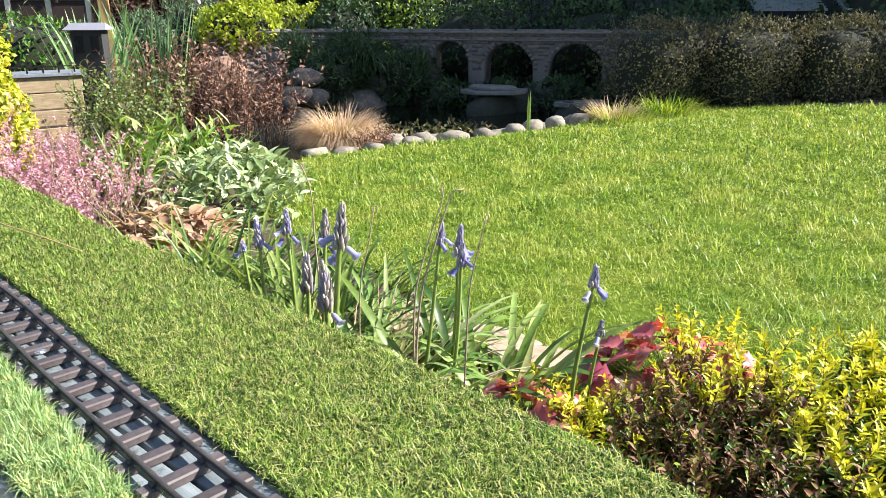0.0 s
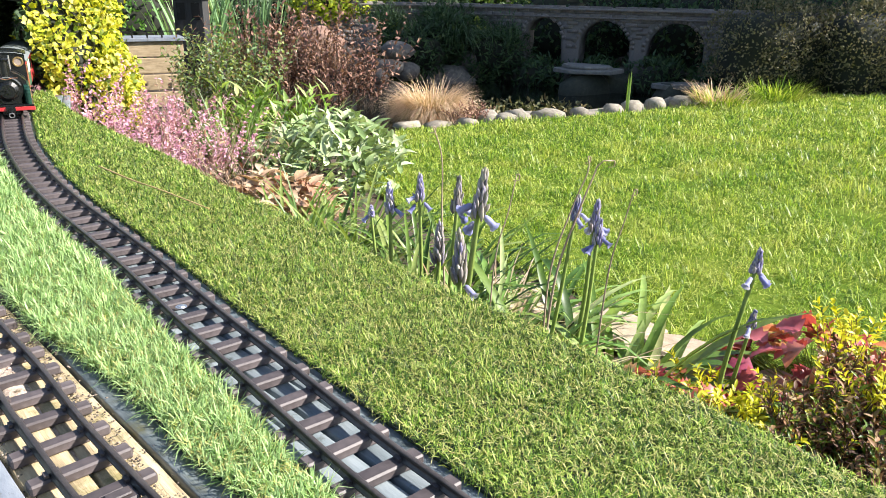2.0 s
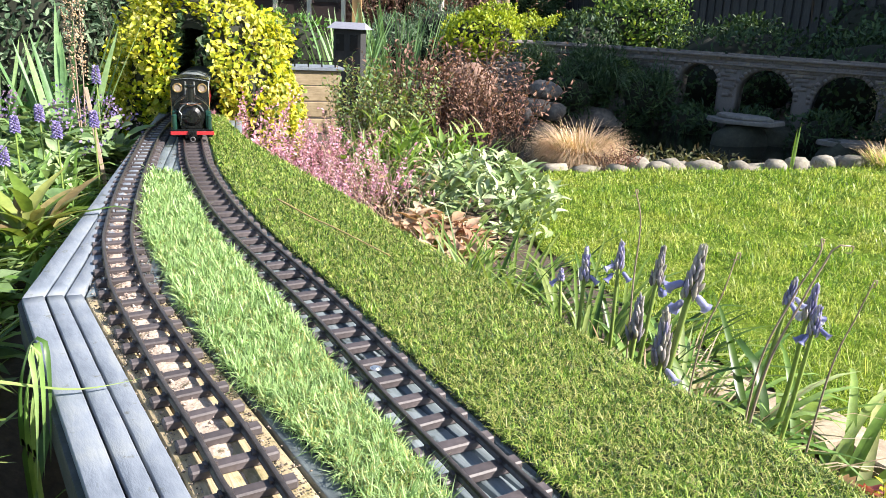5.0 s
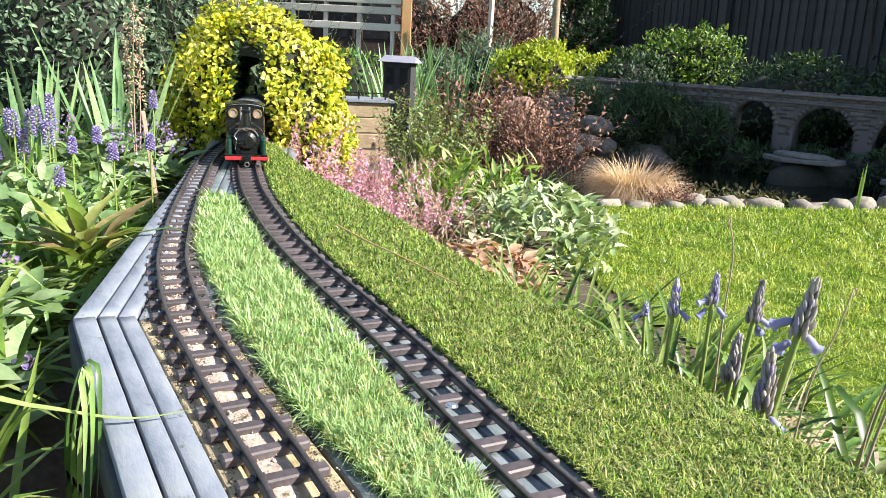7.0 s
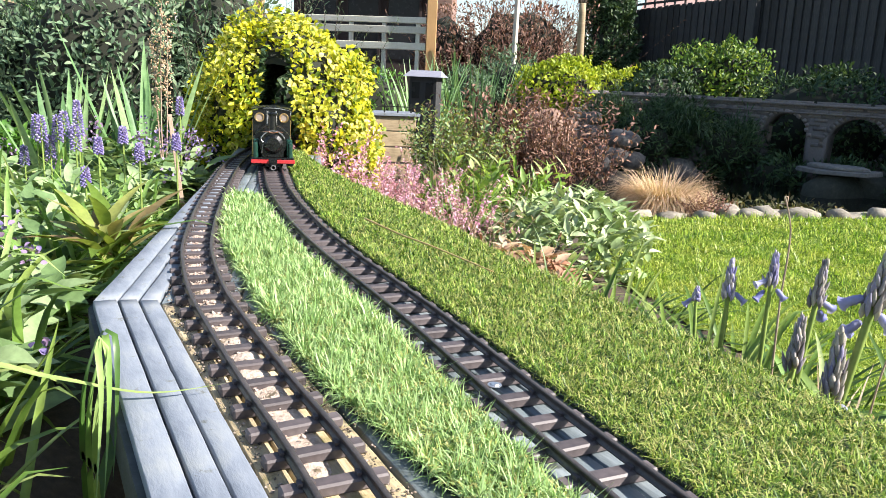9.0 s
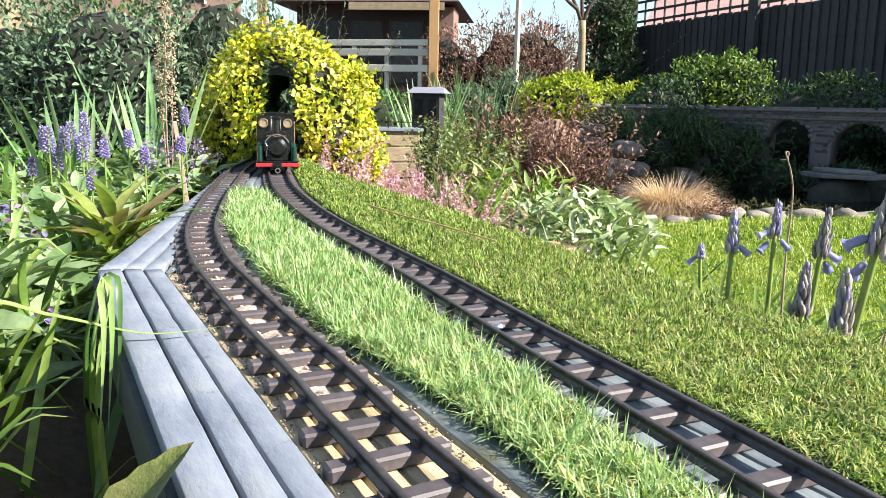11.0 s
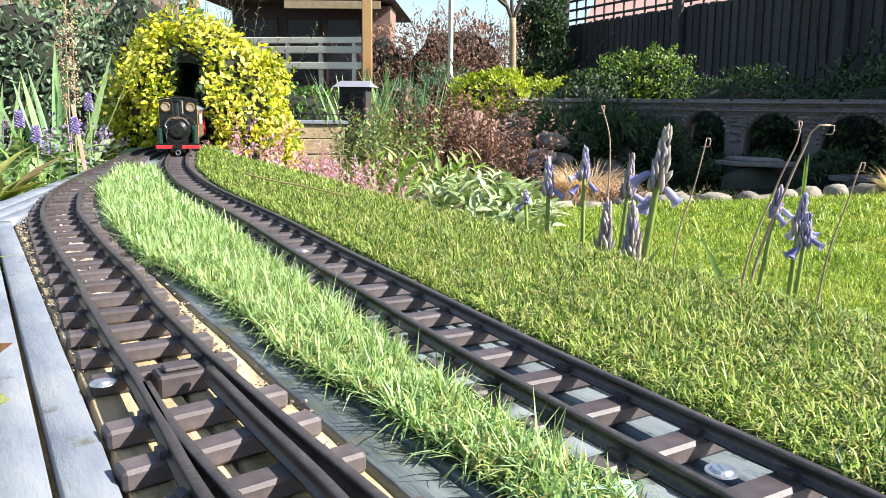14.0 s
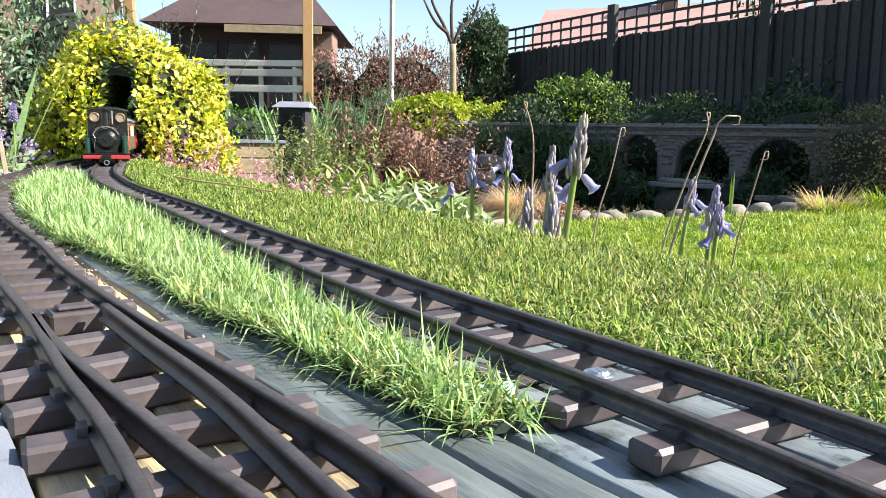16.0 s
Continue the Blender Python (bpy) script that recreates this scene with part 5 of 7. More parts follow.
BELLS = (((0.30, 0.24, -0.26), (0.281, 0.203, 0.092), 0.052, 0.85, 2, M_BUD_BLUE), ((0.33, 0.22, -0.26), (0.325, 0.192, 0.106), 0.045, 0.8, 3, M_BUD_BLUE), ((0.37, 0.22, -0.26), (0.387, 0.200, 0.097), 0.060, 0.95, 2, M_BUD), ((0.355, 0.13, -0.26), (0.390, 0.087, 0.134), 0.075, 1.25, 3, M_BUD), ((0.345, 0.17, -0.26), (0.345, 0.150, 0.045), 0.070, 1.1, 0, M_BUD), ((0.37, 0.11, -0.26), (0.358, 0.095, 0.050), 0.085, 1.2, 1, M_BUD), ((0.55, 0.22, -0.26), (0.578, 0.19, 0.06), 0.045, 0.9, 2, M_BUD_BLUE), ((0.60, 0.22, -0.26), (0.613, 0.194, 0.05), 0.06, 1.0, 5, M_BUD_BLUE), ((0.59, 0.18, -0.26), (0.605, 0.165, 0.03), 0.05, 0.9, 3, M_BUD_BLUE), ((0.69, -0.05, -0.26), (0.710, -0.072, 0.052), 0.035, 0.9, 3, M_BUD_BLUE), ((0.75, 0.0, -0.26), (0.76, -0.02, -0.06), 0.03, 0.8, 1, M_BUD_BLUE), ((0.27, 0.27, -0.26), (0.262, 0.25, 0.045), 0.02, 0.7, 1, M_BUD_BLUE))
for i, (b, tip, head, size, bells, m) in enumerate(BELLS):
    bluebell(b, tip, head, size, bells, "bluebell with a grey-mauve bud spike" if m is M_BUD else "bluebell with pale blue buds and hanging bells", m, 20 + i)


def dry_stalk(base, pts, label, r=0.0022, twirl=0.0):
    t = thing("dry_stalk", base, label, "stalk", "dry stalks")
    P, T = spline([(0, 0, 0)] + [tuple(np.array(p) - np.array(base)) for p in pts], 0.012)
    link("stem", np_mesh("stem", *rod([(0, 0, 0)] + [tuple(np.array(q) - np.array(base)) for q in pts], r * 1.2, r * 0.5, 5)), M_DRYSTEM, t, smooth=True)
    e = P[-1]
    a = np.linspace(0, 3.6, 7)
    link("tendril", np_mesh("tendril", *rod([tuple(e + np.array([0.006 * sin(v) + 0.002 * sin(3 * v), 0.004 * v / 5, 0.005 * cos(v) - 0.005])) for v in a], 0.0009, 0.0006, 4, 0.004)), M_DRYSTEM, t, smooth=True)
    return t


dry_stalk((0.40, 0.30, -0.26), [(0.385, 0.29, 0.0), (0.383, 0.285, 0.08), (0.378, 0.28, 0.12), (0.366, 0.28, 0.155), (0.36, 0.28, 0.165)], "thin dry curled stalk among the bluebells", 0.0019)
dry_stalk((0.50, 0.12, -0.26), [(0.51, 0.11, -0.05), (0.535, 0.10, 0.06), (0.550, 0.095, 0.11), (0.558, 0.09, 0.135), (0.580, 0.085, 0.137)], "tall dry forked stalk with a withered tip", 0.0022)
dry_stalk((0.505, 0.125, -0.26), [(0.505, 0.12, -0.05), (0.528, 0.11, 0.06), (0.545, 0.10, 0.12), (0.543, 0.10, 0.143)], "tall dry stalk with a curled tip", 0.0018)
dry_stalk((0.58, 0.10, -0.26), [(0.585, 0.09, -0.04), (0.598, 0.08, 0.05), (0.607, 0.075, 0.10)], "thin dry stalk beside the bluebells", 0.0016)
dry_stalk((0.41, 0.12, -0.26), [(0.415, 0.11, -0.02), (0.43, 0.10, 0.07), (0.44, 0.10, 0.125)], "thin dry stalk beside the bluebells", 0.0015)
for i, (x, y, rx, ry, tn) in enumerate(((0.62, 0.50, 0.12, 0.07, -60), (0.72, 0.34, 0.12, 0.065, -62), (0.81, 0.17, 0.10, 0.06, -65), (0.88, 0.02, 0.08, 0.055, -70))):
    slab(x, y, float(ground_z(x, y)) + 0.004, rx, ry, 0.026, tn, 31 + i, "flat buff stone edging between bed and lawn", M_BUFF, "border_stone", "bed edging")


def heuchera(x, y, n, r, label):
    t = thing("heuchera", (x, y, float(ground_z(x, y))), label, "plant", "heucheras")
    a, q = rng.uniform(0, 2 * pi, n), np.sqrt(rng.random(n))
    P = np.column_stack([np.cos(a) * q * r, np.sin(a) * q * r, 0.03 + 0.075 * (1 - q ** 2) + rng.uniform(-0.02, 0.02, n)])
    D = np.column_stack([np.cos(a), np.sin(a), rng.uniform(-0.2, 0.5, n)])
    N = rand_dirs(n) * 0.8 + np.array([0, -0.3, 1.0])
    each_leaf(*leaves(P, D, N, rng.uniform(0.6, 1.25, n) * 0.038, rng.uniform(0.7, 1.2, n) * 0.042, LOBED, 0.22, 0.3), n, "leaf", M_HEUCH, t)
    (V, F), _ = canes(np.zeros((n, 3)), norm(P), np.linalg.norm(P, axis=1), 0.0014, 0.0, 2)
    link("stalk_growth", np_mesh("stalk_growth", V, F), M_STEM, t, kind="stuff")
    return t


heuchera(0.93, 0.0, 130, 0.14, "heuchera with crimson and coral scalloped leaves")
heuchera(0.63, -0.03, 75, 0.09, "heuchera with coral-red scalloped leaves beside the turf")
GOLDNEAR = [(0.94, -0.16), (1.08, -0.12), (1.30, -0.20), (1.42, -0.5), (1.1, -0.75), (0.86, -0.55), (0.86, -0.34)]
n = 620
sprigs("golden_shrub", "low shrub with golden-yellow shoot tips over olive leaves", spots(n, GOLDNEAR, 0.02), ups(n, 0.22), rng.uniform(0.085, 0.150, n), 44, 0.0165, 0.0058, [(M_OLIVE, 0, 0.80), (M_GOLDTIP, 0.78, 1.1)], "shrub", 0.12, 0.0016, 0.10, outline=LANCE)
n = 70
sprigs("golden_shrub", "sprigs with golden-yellow tips beside the heuchera", spots(n, disc(0.70, -0.10, 0.10), 0.02), ups(n, 0.3), rng.uniform(0.07, 0.13, n), 34, 0.013, 0.0055, [(M_OLIVE, 0, 0.70), (M_GOLDTIP, 0.68, 1.1)], "shrub", 0.15, 0.0015, 0.12)
n = 46
sprigs("golden_shrub", "tall sprigs with golden-yellow tips before the red heuchera", spots(n, disc(0.90, -0.12, 0.10), 0.02), ups(n, 0.25), rng.uniform(0.13, 0.19, n), 36, 0.014, 0.006, [(M_BROWNHEATH, 0, 0.66), (M_GOLDTIP, 0.66, 1.1)], "shrub", 0.15, 0.0015, 0.12)
n = 200
sprigs("brown_heather", "dark red-brown shoots with small whorled leaves", spots(n, disc(0.82, -0.25, 0.15), 0.02), ups(n, 0.25), rng.uniform(0.09, 0.15, n), 40, 0.013, 0.0046, [M_BROWNHEATH, M_BROWNHEATH, M_OLIVE], "shrub", 0.15, 0.0014, 0.10)

# ---- bed on the other side of the deck ----
LEFTBED = [(-1.7, 0.5), (-0.62, 0.45), (-0.72, 0.9), (-0.80, 1.35), (-0.9, 1.75), (-1.6, 1.85)]
clump("strap_plant", "mass of arching green strap leaves in the bed", (-0.95, 0.95, -0.17), 1100, 0.30, 0.017, M_BEDLEAF, lean=0.95, droop=(0.6, 2.2), region=LEFTBED)
clump("strap_plant", "green strap leaves in the bed beside the deck", (-0.8, 0.9, -0.17), 480, 0.28, 0.017, M_BEDLEAF, lean=0.95, droop=(0.6, 2.2), region=[(-1.2, 0.2), (-0.56, 0.3), (-0.70, 1.0), (-0.80, 1.4), (-1.2, 1.5)])
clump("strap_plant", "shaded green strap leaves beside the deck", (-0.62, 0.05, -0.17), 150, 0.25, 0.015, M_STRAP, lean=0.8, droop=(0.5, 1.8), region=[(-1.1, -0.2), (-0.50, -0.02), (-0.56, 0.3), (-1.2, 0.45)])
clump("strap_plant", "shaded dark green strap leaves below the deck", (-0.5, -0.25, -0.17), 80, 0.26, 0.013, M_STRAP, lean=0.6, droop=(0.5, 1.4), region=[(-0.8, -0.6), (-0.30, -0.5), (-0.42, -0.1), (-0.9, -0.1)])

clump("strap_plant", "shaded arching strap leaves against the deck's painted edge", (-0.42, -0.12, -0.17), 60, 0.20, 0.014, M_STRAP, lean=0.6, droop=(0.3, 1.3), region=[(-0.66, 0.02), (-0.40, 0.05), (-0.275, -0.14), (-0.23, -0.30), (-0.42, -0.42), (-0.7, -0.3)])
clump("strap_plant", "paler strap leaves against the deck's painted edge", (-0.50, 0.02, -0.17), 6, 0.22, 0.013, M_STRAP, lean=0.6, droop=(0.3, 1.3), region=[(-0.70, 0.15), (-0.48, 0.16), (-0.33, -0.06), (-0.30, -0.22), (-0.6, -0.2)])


def long_leaf(pts, w, mat, label):
    P, T = spline(pts, 0.012)
    n = len(P)
    t = np.linspace(0, 1, n)
    S = norm(np.cross(T, np.array([0, 0, 1.0])))
    h = (w * 0.5 * np.clip(np.minimum(t * 8, (1 - t) * 2.2), 0, 1))[:, None]
    V = np.stack([P - S * h, P - np.array([0, 0, 1.0]) * h * 0.4, P + S * h], 1).reshape(-1, 3)
    i = np.arange(n - 1)[:, None] * 3
    ob = link("strap_leaf", np_mesh("strap_leaf", V, [np.concatenate([i + np.array([0, 1, 4, 3]), i + np.array([1, 2, 5, 4])])]), mat, smooth=True)
    return tagged(ob, label, "leaf", "leaves over the deck")


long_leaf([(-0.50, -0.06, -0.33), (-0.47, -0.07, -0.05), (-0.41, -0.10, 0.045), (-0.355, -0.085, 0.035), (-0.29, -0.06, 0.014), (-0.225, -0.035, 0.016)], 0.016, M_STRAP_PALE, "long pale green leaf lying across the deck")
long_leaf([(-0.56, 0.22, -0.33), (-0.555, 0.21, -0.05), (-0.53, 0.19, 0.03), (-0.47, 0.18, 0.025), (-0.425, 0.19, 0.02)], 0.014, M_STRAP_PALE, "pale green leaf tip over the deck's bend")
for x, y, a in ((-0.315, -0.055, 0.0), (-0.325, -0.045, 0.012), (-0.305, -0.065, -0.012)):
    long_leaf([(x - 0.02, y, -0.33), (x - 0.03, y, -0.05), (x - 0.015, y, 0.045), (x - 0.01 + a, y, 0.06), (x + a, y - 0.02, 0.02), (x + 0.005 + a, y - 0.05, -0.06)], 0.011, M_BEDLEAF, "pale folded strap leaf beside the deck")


def muscari(x, y, z, h, w, label):
    t = thing("grape_hyacinth", (x, y, float(ground_z(x, y))), label, "flower", "grape hyacinths")
    z0 = z - float(ground_z(x, y))
    bm = bmesh.new()
    tube(bm, (0, 0, 0), (0, 0, z0 + h), 0.0025, 0.002, 6)
    part("stem", bm, M_STEM, t)
    n = 70
    s = np.linspace(0, 1, n)
    a = np.arange(n) * 2.4
    r = w * (0.85 - 0.55 * s ** 2)
    P = np.column_stack([np.cos(a) * r * 0.55, np.sin(a) * r * 0.55, z0 + s * h])
    D = np.column_stack([np.cos(a), np.sin(a), 1.2 * s - 0.5])
    link("flower_spike", np_mesh("flower_spike", *spindles(P, D, 0.0075, 0.0060, ((0, 0.5), (0.4, 1), (1, 0.55)), 5)), M_MUSCARI, t, smooth=True)
    return t


for x, y, z, h in ((-1.22, 1.50, 0.055, 0.065), (-1.19, 1.47, 0.05, 0.07), (-1.165, 1.51, 0.05, 0.07), (-1.13, 1.48, 0.065, 0.07), (-1.11, 1.52, 0.07, 0.07), (-1.095, 1.47, 0.03, 0.07), (-1.20, 1.53, 0.0, 0.06), (-1.26, 1.50, -0.02, 0.05), (-1.15, 1.60, 0.11, 0.05), (-0.86, 1.10, 0.07, 0.034), (-0.81, 1.12, 0.095, 0.034), (-0.765, 1.10, 0.06, 0.034), (-0.70, 1.16, 0.08, 0.034), (-0.87, 1.05, 0.0, 0.04), (-0.88, 1.70, 0.13, 0.05)):
    muscari(x, y, z, h, 0.30 * h, "violet-blue grape hyacinth spike")


def lungwort(poly, n, fl, label, top=0.28):
    t = rosette_mound("lungwort", label, poly, n, 0.085, 0.035, M_LUNG, top, "plant", OVAL, 0.15)
    xy = in_poly(fl, poly)
    c = np.array(poly).mean(0)
    q = np.linalg.norm(xy - c, axis=1)
    q = q / q.max()
    P = np.column_stack([xy, ground_z(xy[:, 0], xy[:, 1]) + top * (1 - 0.7 * q ** 2) + rng.uniform(0.02, 0.09, fl)])
    P = np.repeat(P, 9, 0) + rng.normal(size=(fl * 9, 3)) * 0.010
    link("blossom", np_mesh("blossom", *leaves(P, rand_dirs(len(P), 0.3), rand_dirs(len(P), 1), np.full(len(P), 0.011), np.full(len(P), 0.008), OVAL, 0.3, 0.0)), M_PURPLE, t, kind="stuff")
    return t


lungwort(disc(-1.05, 1.75, 0.30, ry=0.18), 260, 40, "lungwort with purple and pink flowers over spotted leaves", 0.22)
lungwort(disc(-0.84, 1.55, 0.12, ry=0.2), 120, 22, "lungwort with violet flowers beside the deck", 0.20)
lungwort(disc(-1.45, 1.60, 0.25, ry=0.25), 160, 18, "lungwort with pale violet flowers", 0.18)
lungwort(disc(-0.72, 0.42, 0.12, ry=0.12), 70, 9, "lungwort with violet flowers close to the deck", 0.13)
lungwort(disc(-0.64, 0.16, 0.14, ry=0.14), 70, 7, "lungwort with mauve flowers in the shade of the deck", 0.10)
t = thing("rosette_plant", (-0.64, 0.64, -0.15), "yellow-green broad-leaved rosette leaning on the deck", "plant")
n = 34
a = rng.uniform(0, 2 * pi, n)
D = np.column_stack([np.cos(a), np.sin(a), rng.uniform(0.4, 2.0, n)])
each_leaf(*leaves(np.tile([0.0, 0.0, 0.10], (n, 1)) + rng.normal(size=(n, 3)) * 0.02, D, rand_dirs(n) * 0.2 + np.array([0, 0, 1.0]) + 1e-3, rng.uniform(0.09, 0.17, n), rng.uniform(0.025, 0.036, n), LANCE, 0.2, 0.2), n, "leaf", M_ROSETTE, t)
bm = bmesh.new()
tube(bm, (0, 0, -0.03), (0, 0, 0.12), 0.012, 0.008, 7)
part("stem", bm, M_STEM, t)
rosette_mound("ground_cover", "dense low cover of broad pale green leaves in the bed", [(-1.7, 0.45), (-0.63, 0.35), (-0.74, 0.9), (-0.82, 1.35), (-0.95, 1.9), (-1.7, 2.0)], 1300, 0.075, 0.030, M_LUNG, 0.16, rise=(0.3, 1.6))
rosette_mound("ground_cover", "shaded low broad green leaves close to the deck", [(-1.2, -0.1), (-0.52, 0.02), (-0.58, 0.32), (-0.63, 0.5), (-1.4, 0.5)], 420, 0.075, 0.032, M_LUNG, 0.13, rise=(0.3, 1.6))
clump("iris", "clump of upright blue-green sword leaves", (-1.05, 1.86, -0.16), 15, 0.54, 0.036, M_IRIS, 0.09, 0.30, (0.0, 0.25), 5, 0.25)
clump("iris", "clump of upright blue-green sword leaves further back", (-1.50, 2.20, -0.16), 16, 0.46, 0.034, M_IRIS, 0.12, 0.32, (0.0, 0.3), 5, 0.25)
clump("iris", "clump of green sword leaves behind the golden bush", (-0.25, 4.9, -0.2), 40, 0.62, 0.03, M_IRIS, 0.2, 0.35, (0.1, 0.6), 5, 0.25)
clump("strap_plant", "tall reed-like leaves beside the yellow-green shrub", (0.15, 5.35, -0.2), 90, 0.70, 0.014, M_IRIS, 0.25, 0.25, (0.1, 0.6), 5, 0.25)
t = thing("dead_flower_spike", (-0.92, 1.66, -0.16), "tall dry flower spike with tan seed heads", "stalk")
(V, F), path = canes(np.zeros((3, 3)), norm(np.array([[0.0, 0.0, 1], [-0.06, 0, 1], [0.05, 0.03, 1]])), np.array([0.64, 0.50, 0.54]), 0.0035, 0.015, 8)
link("stem", np_mesh("stem", V, F), M_DRYSTEM, t)
Q = path[:, 5:].reshape(-1, 3)
Q = np.repeat(Q, 34, 0) + rng.normal(size=(len(Q) * 34, 3)) * np.array([0.007, 0.007, 0.030])
link("seed_head", np_mesh("seed_head", *spindles(Q, rand_dirs(len(Q)), 0.008, 0.005, sides=4)), M_TAN, t, kind="stuff")
bm = box(bmesh.new(), -0.0055, -0.0055, 0, 0.0055, 0.0055, 0.49, 0.001)
tagged(part("wooden_stake", bm, M_DRYSTEM), "pale leaning wooden plant stake", "stake").matrix_basis = pose(-0.755, 1.42, -0.34, 0, -6, 20)
sprigs("conifer_shrub", "grey-green feathery shrub behind the golden bush", spots(120, disc(-0.95, 3.0, 0.30)), ups(120, 0.2), rng.uniform(0.7, 1.05, 120), 60, 0.03, 0.004, [M_CONIFER], "shrub", 0.1, 0.003, 0.06, outline=LANCE)
shrub("dark_shrub", "grey-green evergreen shrub at the bed's back", [(-1.75, 3.15, 0.15, 0.5, 0.4, 0.62), (-1.25, 3.4, 0.2, 0.35, 0.35, 0.66), (-2.4, 3.4, 0.1, 0.5, 0.4, 0.6)], 15000, 0.040, 0.016, M_CONIFER)
shrub("green_shrub", "low green foliage under the dark evergreen shrub", [(-1.9, 2.5, -0.22, 0.5, 0.25, 0.18), (-1.3, 2.6, -0.2, 0.3, 0.25, 0.2)], 2600, 0.05, 0.022, M_GREENLEAF)

# big weathered leaves close to the deck's near corner
def big_leaf(at, d, nrm, L, W, mat, label):
    m = 14
    out = [0.15 + 0.85 * sin(pi * min(1, (k / m) ** 0.8)) if k < m else 0.0 for k in range(m + 1)]
    out = [max(0.0, v * (1 + 0.06 * ((k % 2) * 2 - 1))) for k, v in enumerate(out)]
    V, F = leaves(np.array([at], float), np.array([d], float), np.array([nrm], float), L, W, out, 0.28, 0.16)
    ob = link("withered_leaf", np_mesh("withered_leaf", V, F), mat, smooth=True)
    return tagged(ob, label, "leaf", "withered leaves")


big_leaf((-0.128, -0.400, -0.012), (0.38, 0.22, 0.85), (-0.75, -0.70, 0.10), 0.064, 0.044, M_LEAF_OLIVE, "large curled withered leaf in orange, buff and green")
big_leaf((-0.212, -0.330, -0.04), (0.22, 0.25, 0.90), (-0.7, -0.75, 0.1), 0.085, 0.046, M_LEAF_GREEN, "large withered green and buff leaf beside the deck")
big_leaf((-0.168, -0.408, 0.018), (0.85, 0.10, 0.42), (0.1, -0.55, 0.8), 0.052, 0.024, M_LEAF_CORAL, "curled orange-red withered leaf")
big_leaf((-0.118, -0.428, 0.020), (0.85, 0.15, 0.25), (0.1, -0.6, 0.75), 0.046, 0.022, M_LEAF_GREEN, "withered leaf tip in yellow-green")
big_leaf((-0.275, -0.385, -0.055), (0.55, 0.35, 0.45), (0.45, -0.45, 0.75), 0.060, 0.044, M_LEAF_FRESH, "broad fresh yellow-green leaf beside the deck")
big_leaf((-0.250, -0.420, -0.060), (0.75, 0.15, 0.30), (0.35, -0.4, 0.85), 0.055, 0.040, M_LEAF_FRESH, "broad fresh yellow-green leaf beside the deck")
bm = bmesh.new()
for a, b in (((-0.26, -0.42, -0.25), (-0.275, -0.385, -0.055)), ((-0.26, -0.42, -0.25), (-0.250, -0.420, -0.060)), ((-0.26, -0.42, -0.25), (-0.128, -0.400, -0.012)), ((-0.26, -0.42, -0.25), (-0.212, -0.330, -0.04)), ((-0.26, -0.42, -0.25), (-0.168, -0.408, 0.018)), ((-0.26, -0.42, -0.25), (-0.118, -0.428, 0.020))):
    tube(bm, a, b, 0.004, 0.0022, 6)
tagged(part("leaf_stalk", bm, M_STEM, smooth=True), "green stalk of the withered leaves", "stalk")


# ---- train ----
M_BLACK = surface("black_loco_paint", [(0.004, 0.0045, 0.0045), (0.008, 0.009, 0.0085)], 0.28, fine=200, coarse=30, bump=0.03, vary=0)
M_LOCOGREEN = surface("dark_green_loco_paint", [(0.006, 0.03, 0.022), (0.010, 0.045, 0.032)], 0.3, fine=200, coarse=30, bump=0.03, vary=0)
M_RED = surface("red_paint", [(0.33, 0.018, 0.022), (0.46, 0.035, 0.038)], 0.4, fine=120, coarse=20, bump=0.05, vary=0)
M_CARGREEN = surface("green_carriage_paint", [(0.03, 0.10, 0.06), (0.06, 0.16, 0.09)], 0.4, fine=120, coarse=20, bump=0.05, vary=0)
M_CREAM = surface("cream_paint", [(0.55, 0.50, 0.36), (0.66, 0.61, 0.46)], 0.5, fine=120, coarse=20, bump=0.05, vary=0)
# Cab glass in opaque tan: dull light from beyond put into its colour.
M_WINDOWTAN = surface("cab_glass_light_tan", [(0.20, 0.16, 0.13), (0.30, 0.25, 0.20)], 0.35, fine=120, coarse=20, bump=0.05, vary=0)
M_ROOFGREY = surface("grey_roof_paint", [(0.11, 0.13, 0.13), (0.19, 0.21, 0.21)], 0.6, fine=80, coarse=14, bump=0.1, vary=0)
M_BRASS = surface("brass", [(0.55, 0.36, 0.16), (0.72, 0.50, 0.25)], 0.3, 0.9, vary=0)
M_COPPER = surface("copper", [(0.50, 0.24, 0.14), (0.66, 0.34, 0.22)], 0.3, 0.9, vary=0)
M_DARKGLASS = surface("dark_window_glass", [(0.010, 0.010, 0.011), (0.02, 0.02, 0.022)], 0.25, vary=0, bump=0, spec=0.25)
M_STEEL = surface("dull_steel", [(0.25, 0.25, 0.25), (0.4, 0.4, 0.4)], 0.35, 0.8, vary=0)

RP, RT = spline(R_LINE, 0.005)
RS = np.concatenate([[0], np.cumsum(np.linalg.norm(np.diff(RP, axis=0), axis=1))])
RAILTOP = 0.017


def on_line(s):
    return np.array([np.interp(s, RS, RP[:, 0]), np.interp(s, RS, RP[:, 1])])


def vehicle_pose(s0, length):
    a, b = on_line(s0 + 0.15 * length), on_line(s0 + 0.85 * length)
    d = (b - a) / np.linalg.norm(b - a)
    f = (a + b) / 2 - d * length / 2
    return pose(f[0], f[1], RAILTOP, 0, 0, math.degrees(atan2(d[1], d[0])) - 90)


def disc_x(bm, x0, x1, y, z, r, n=20):
    return tube(bm, (x0, y, z), (x1, y, z), r, None, n)


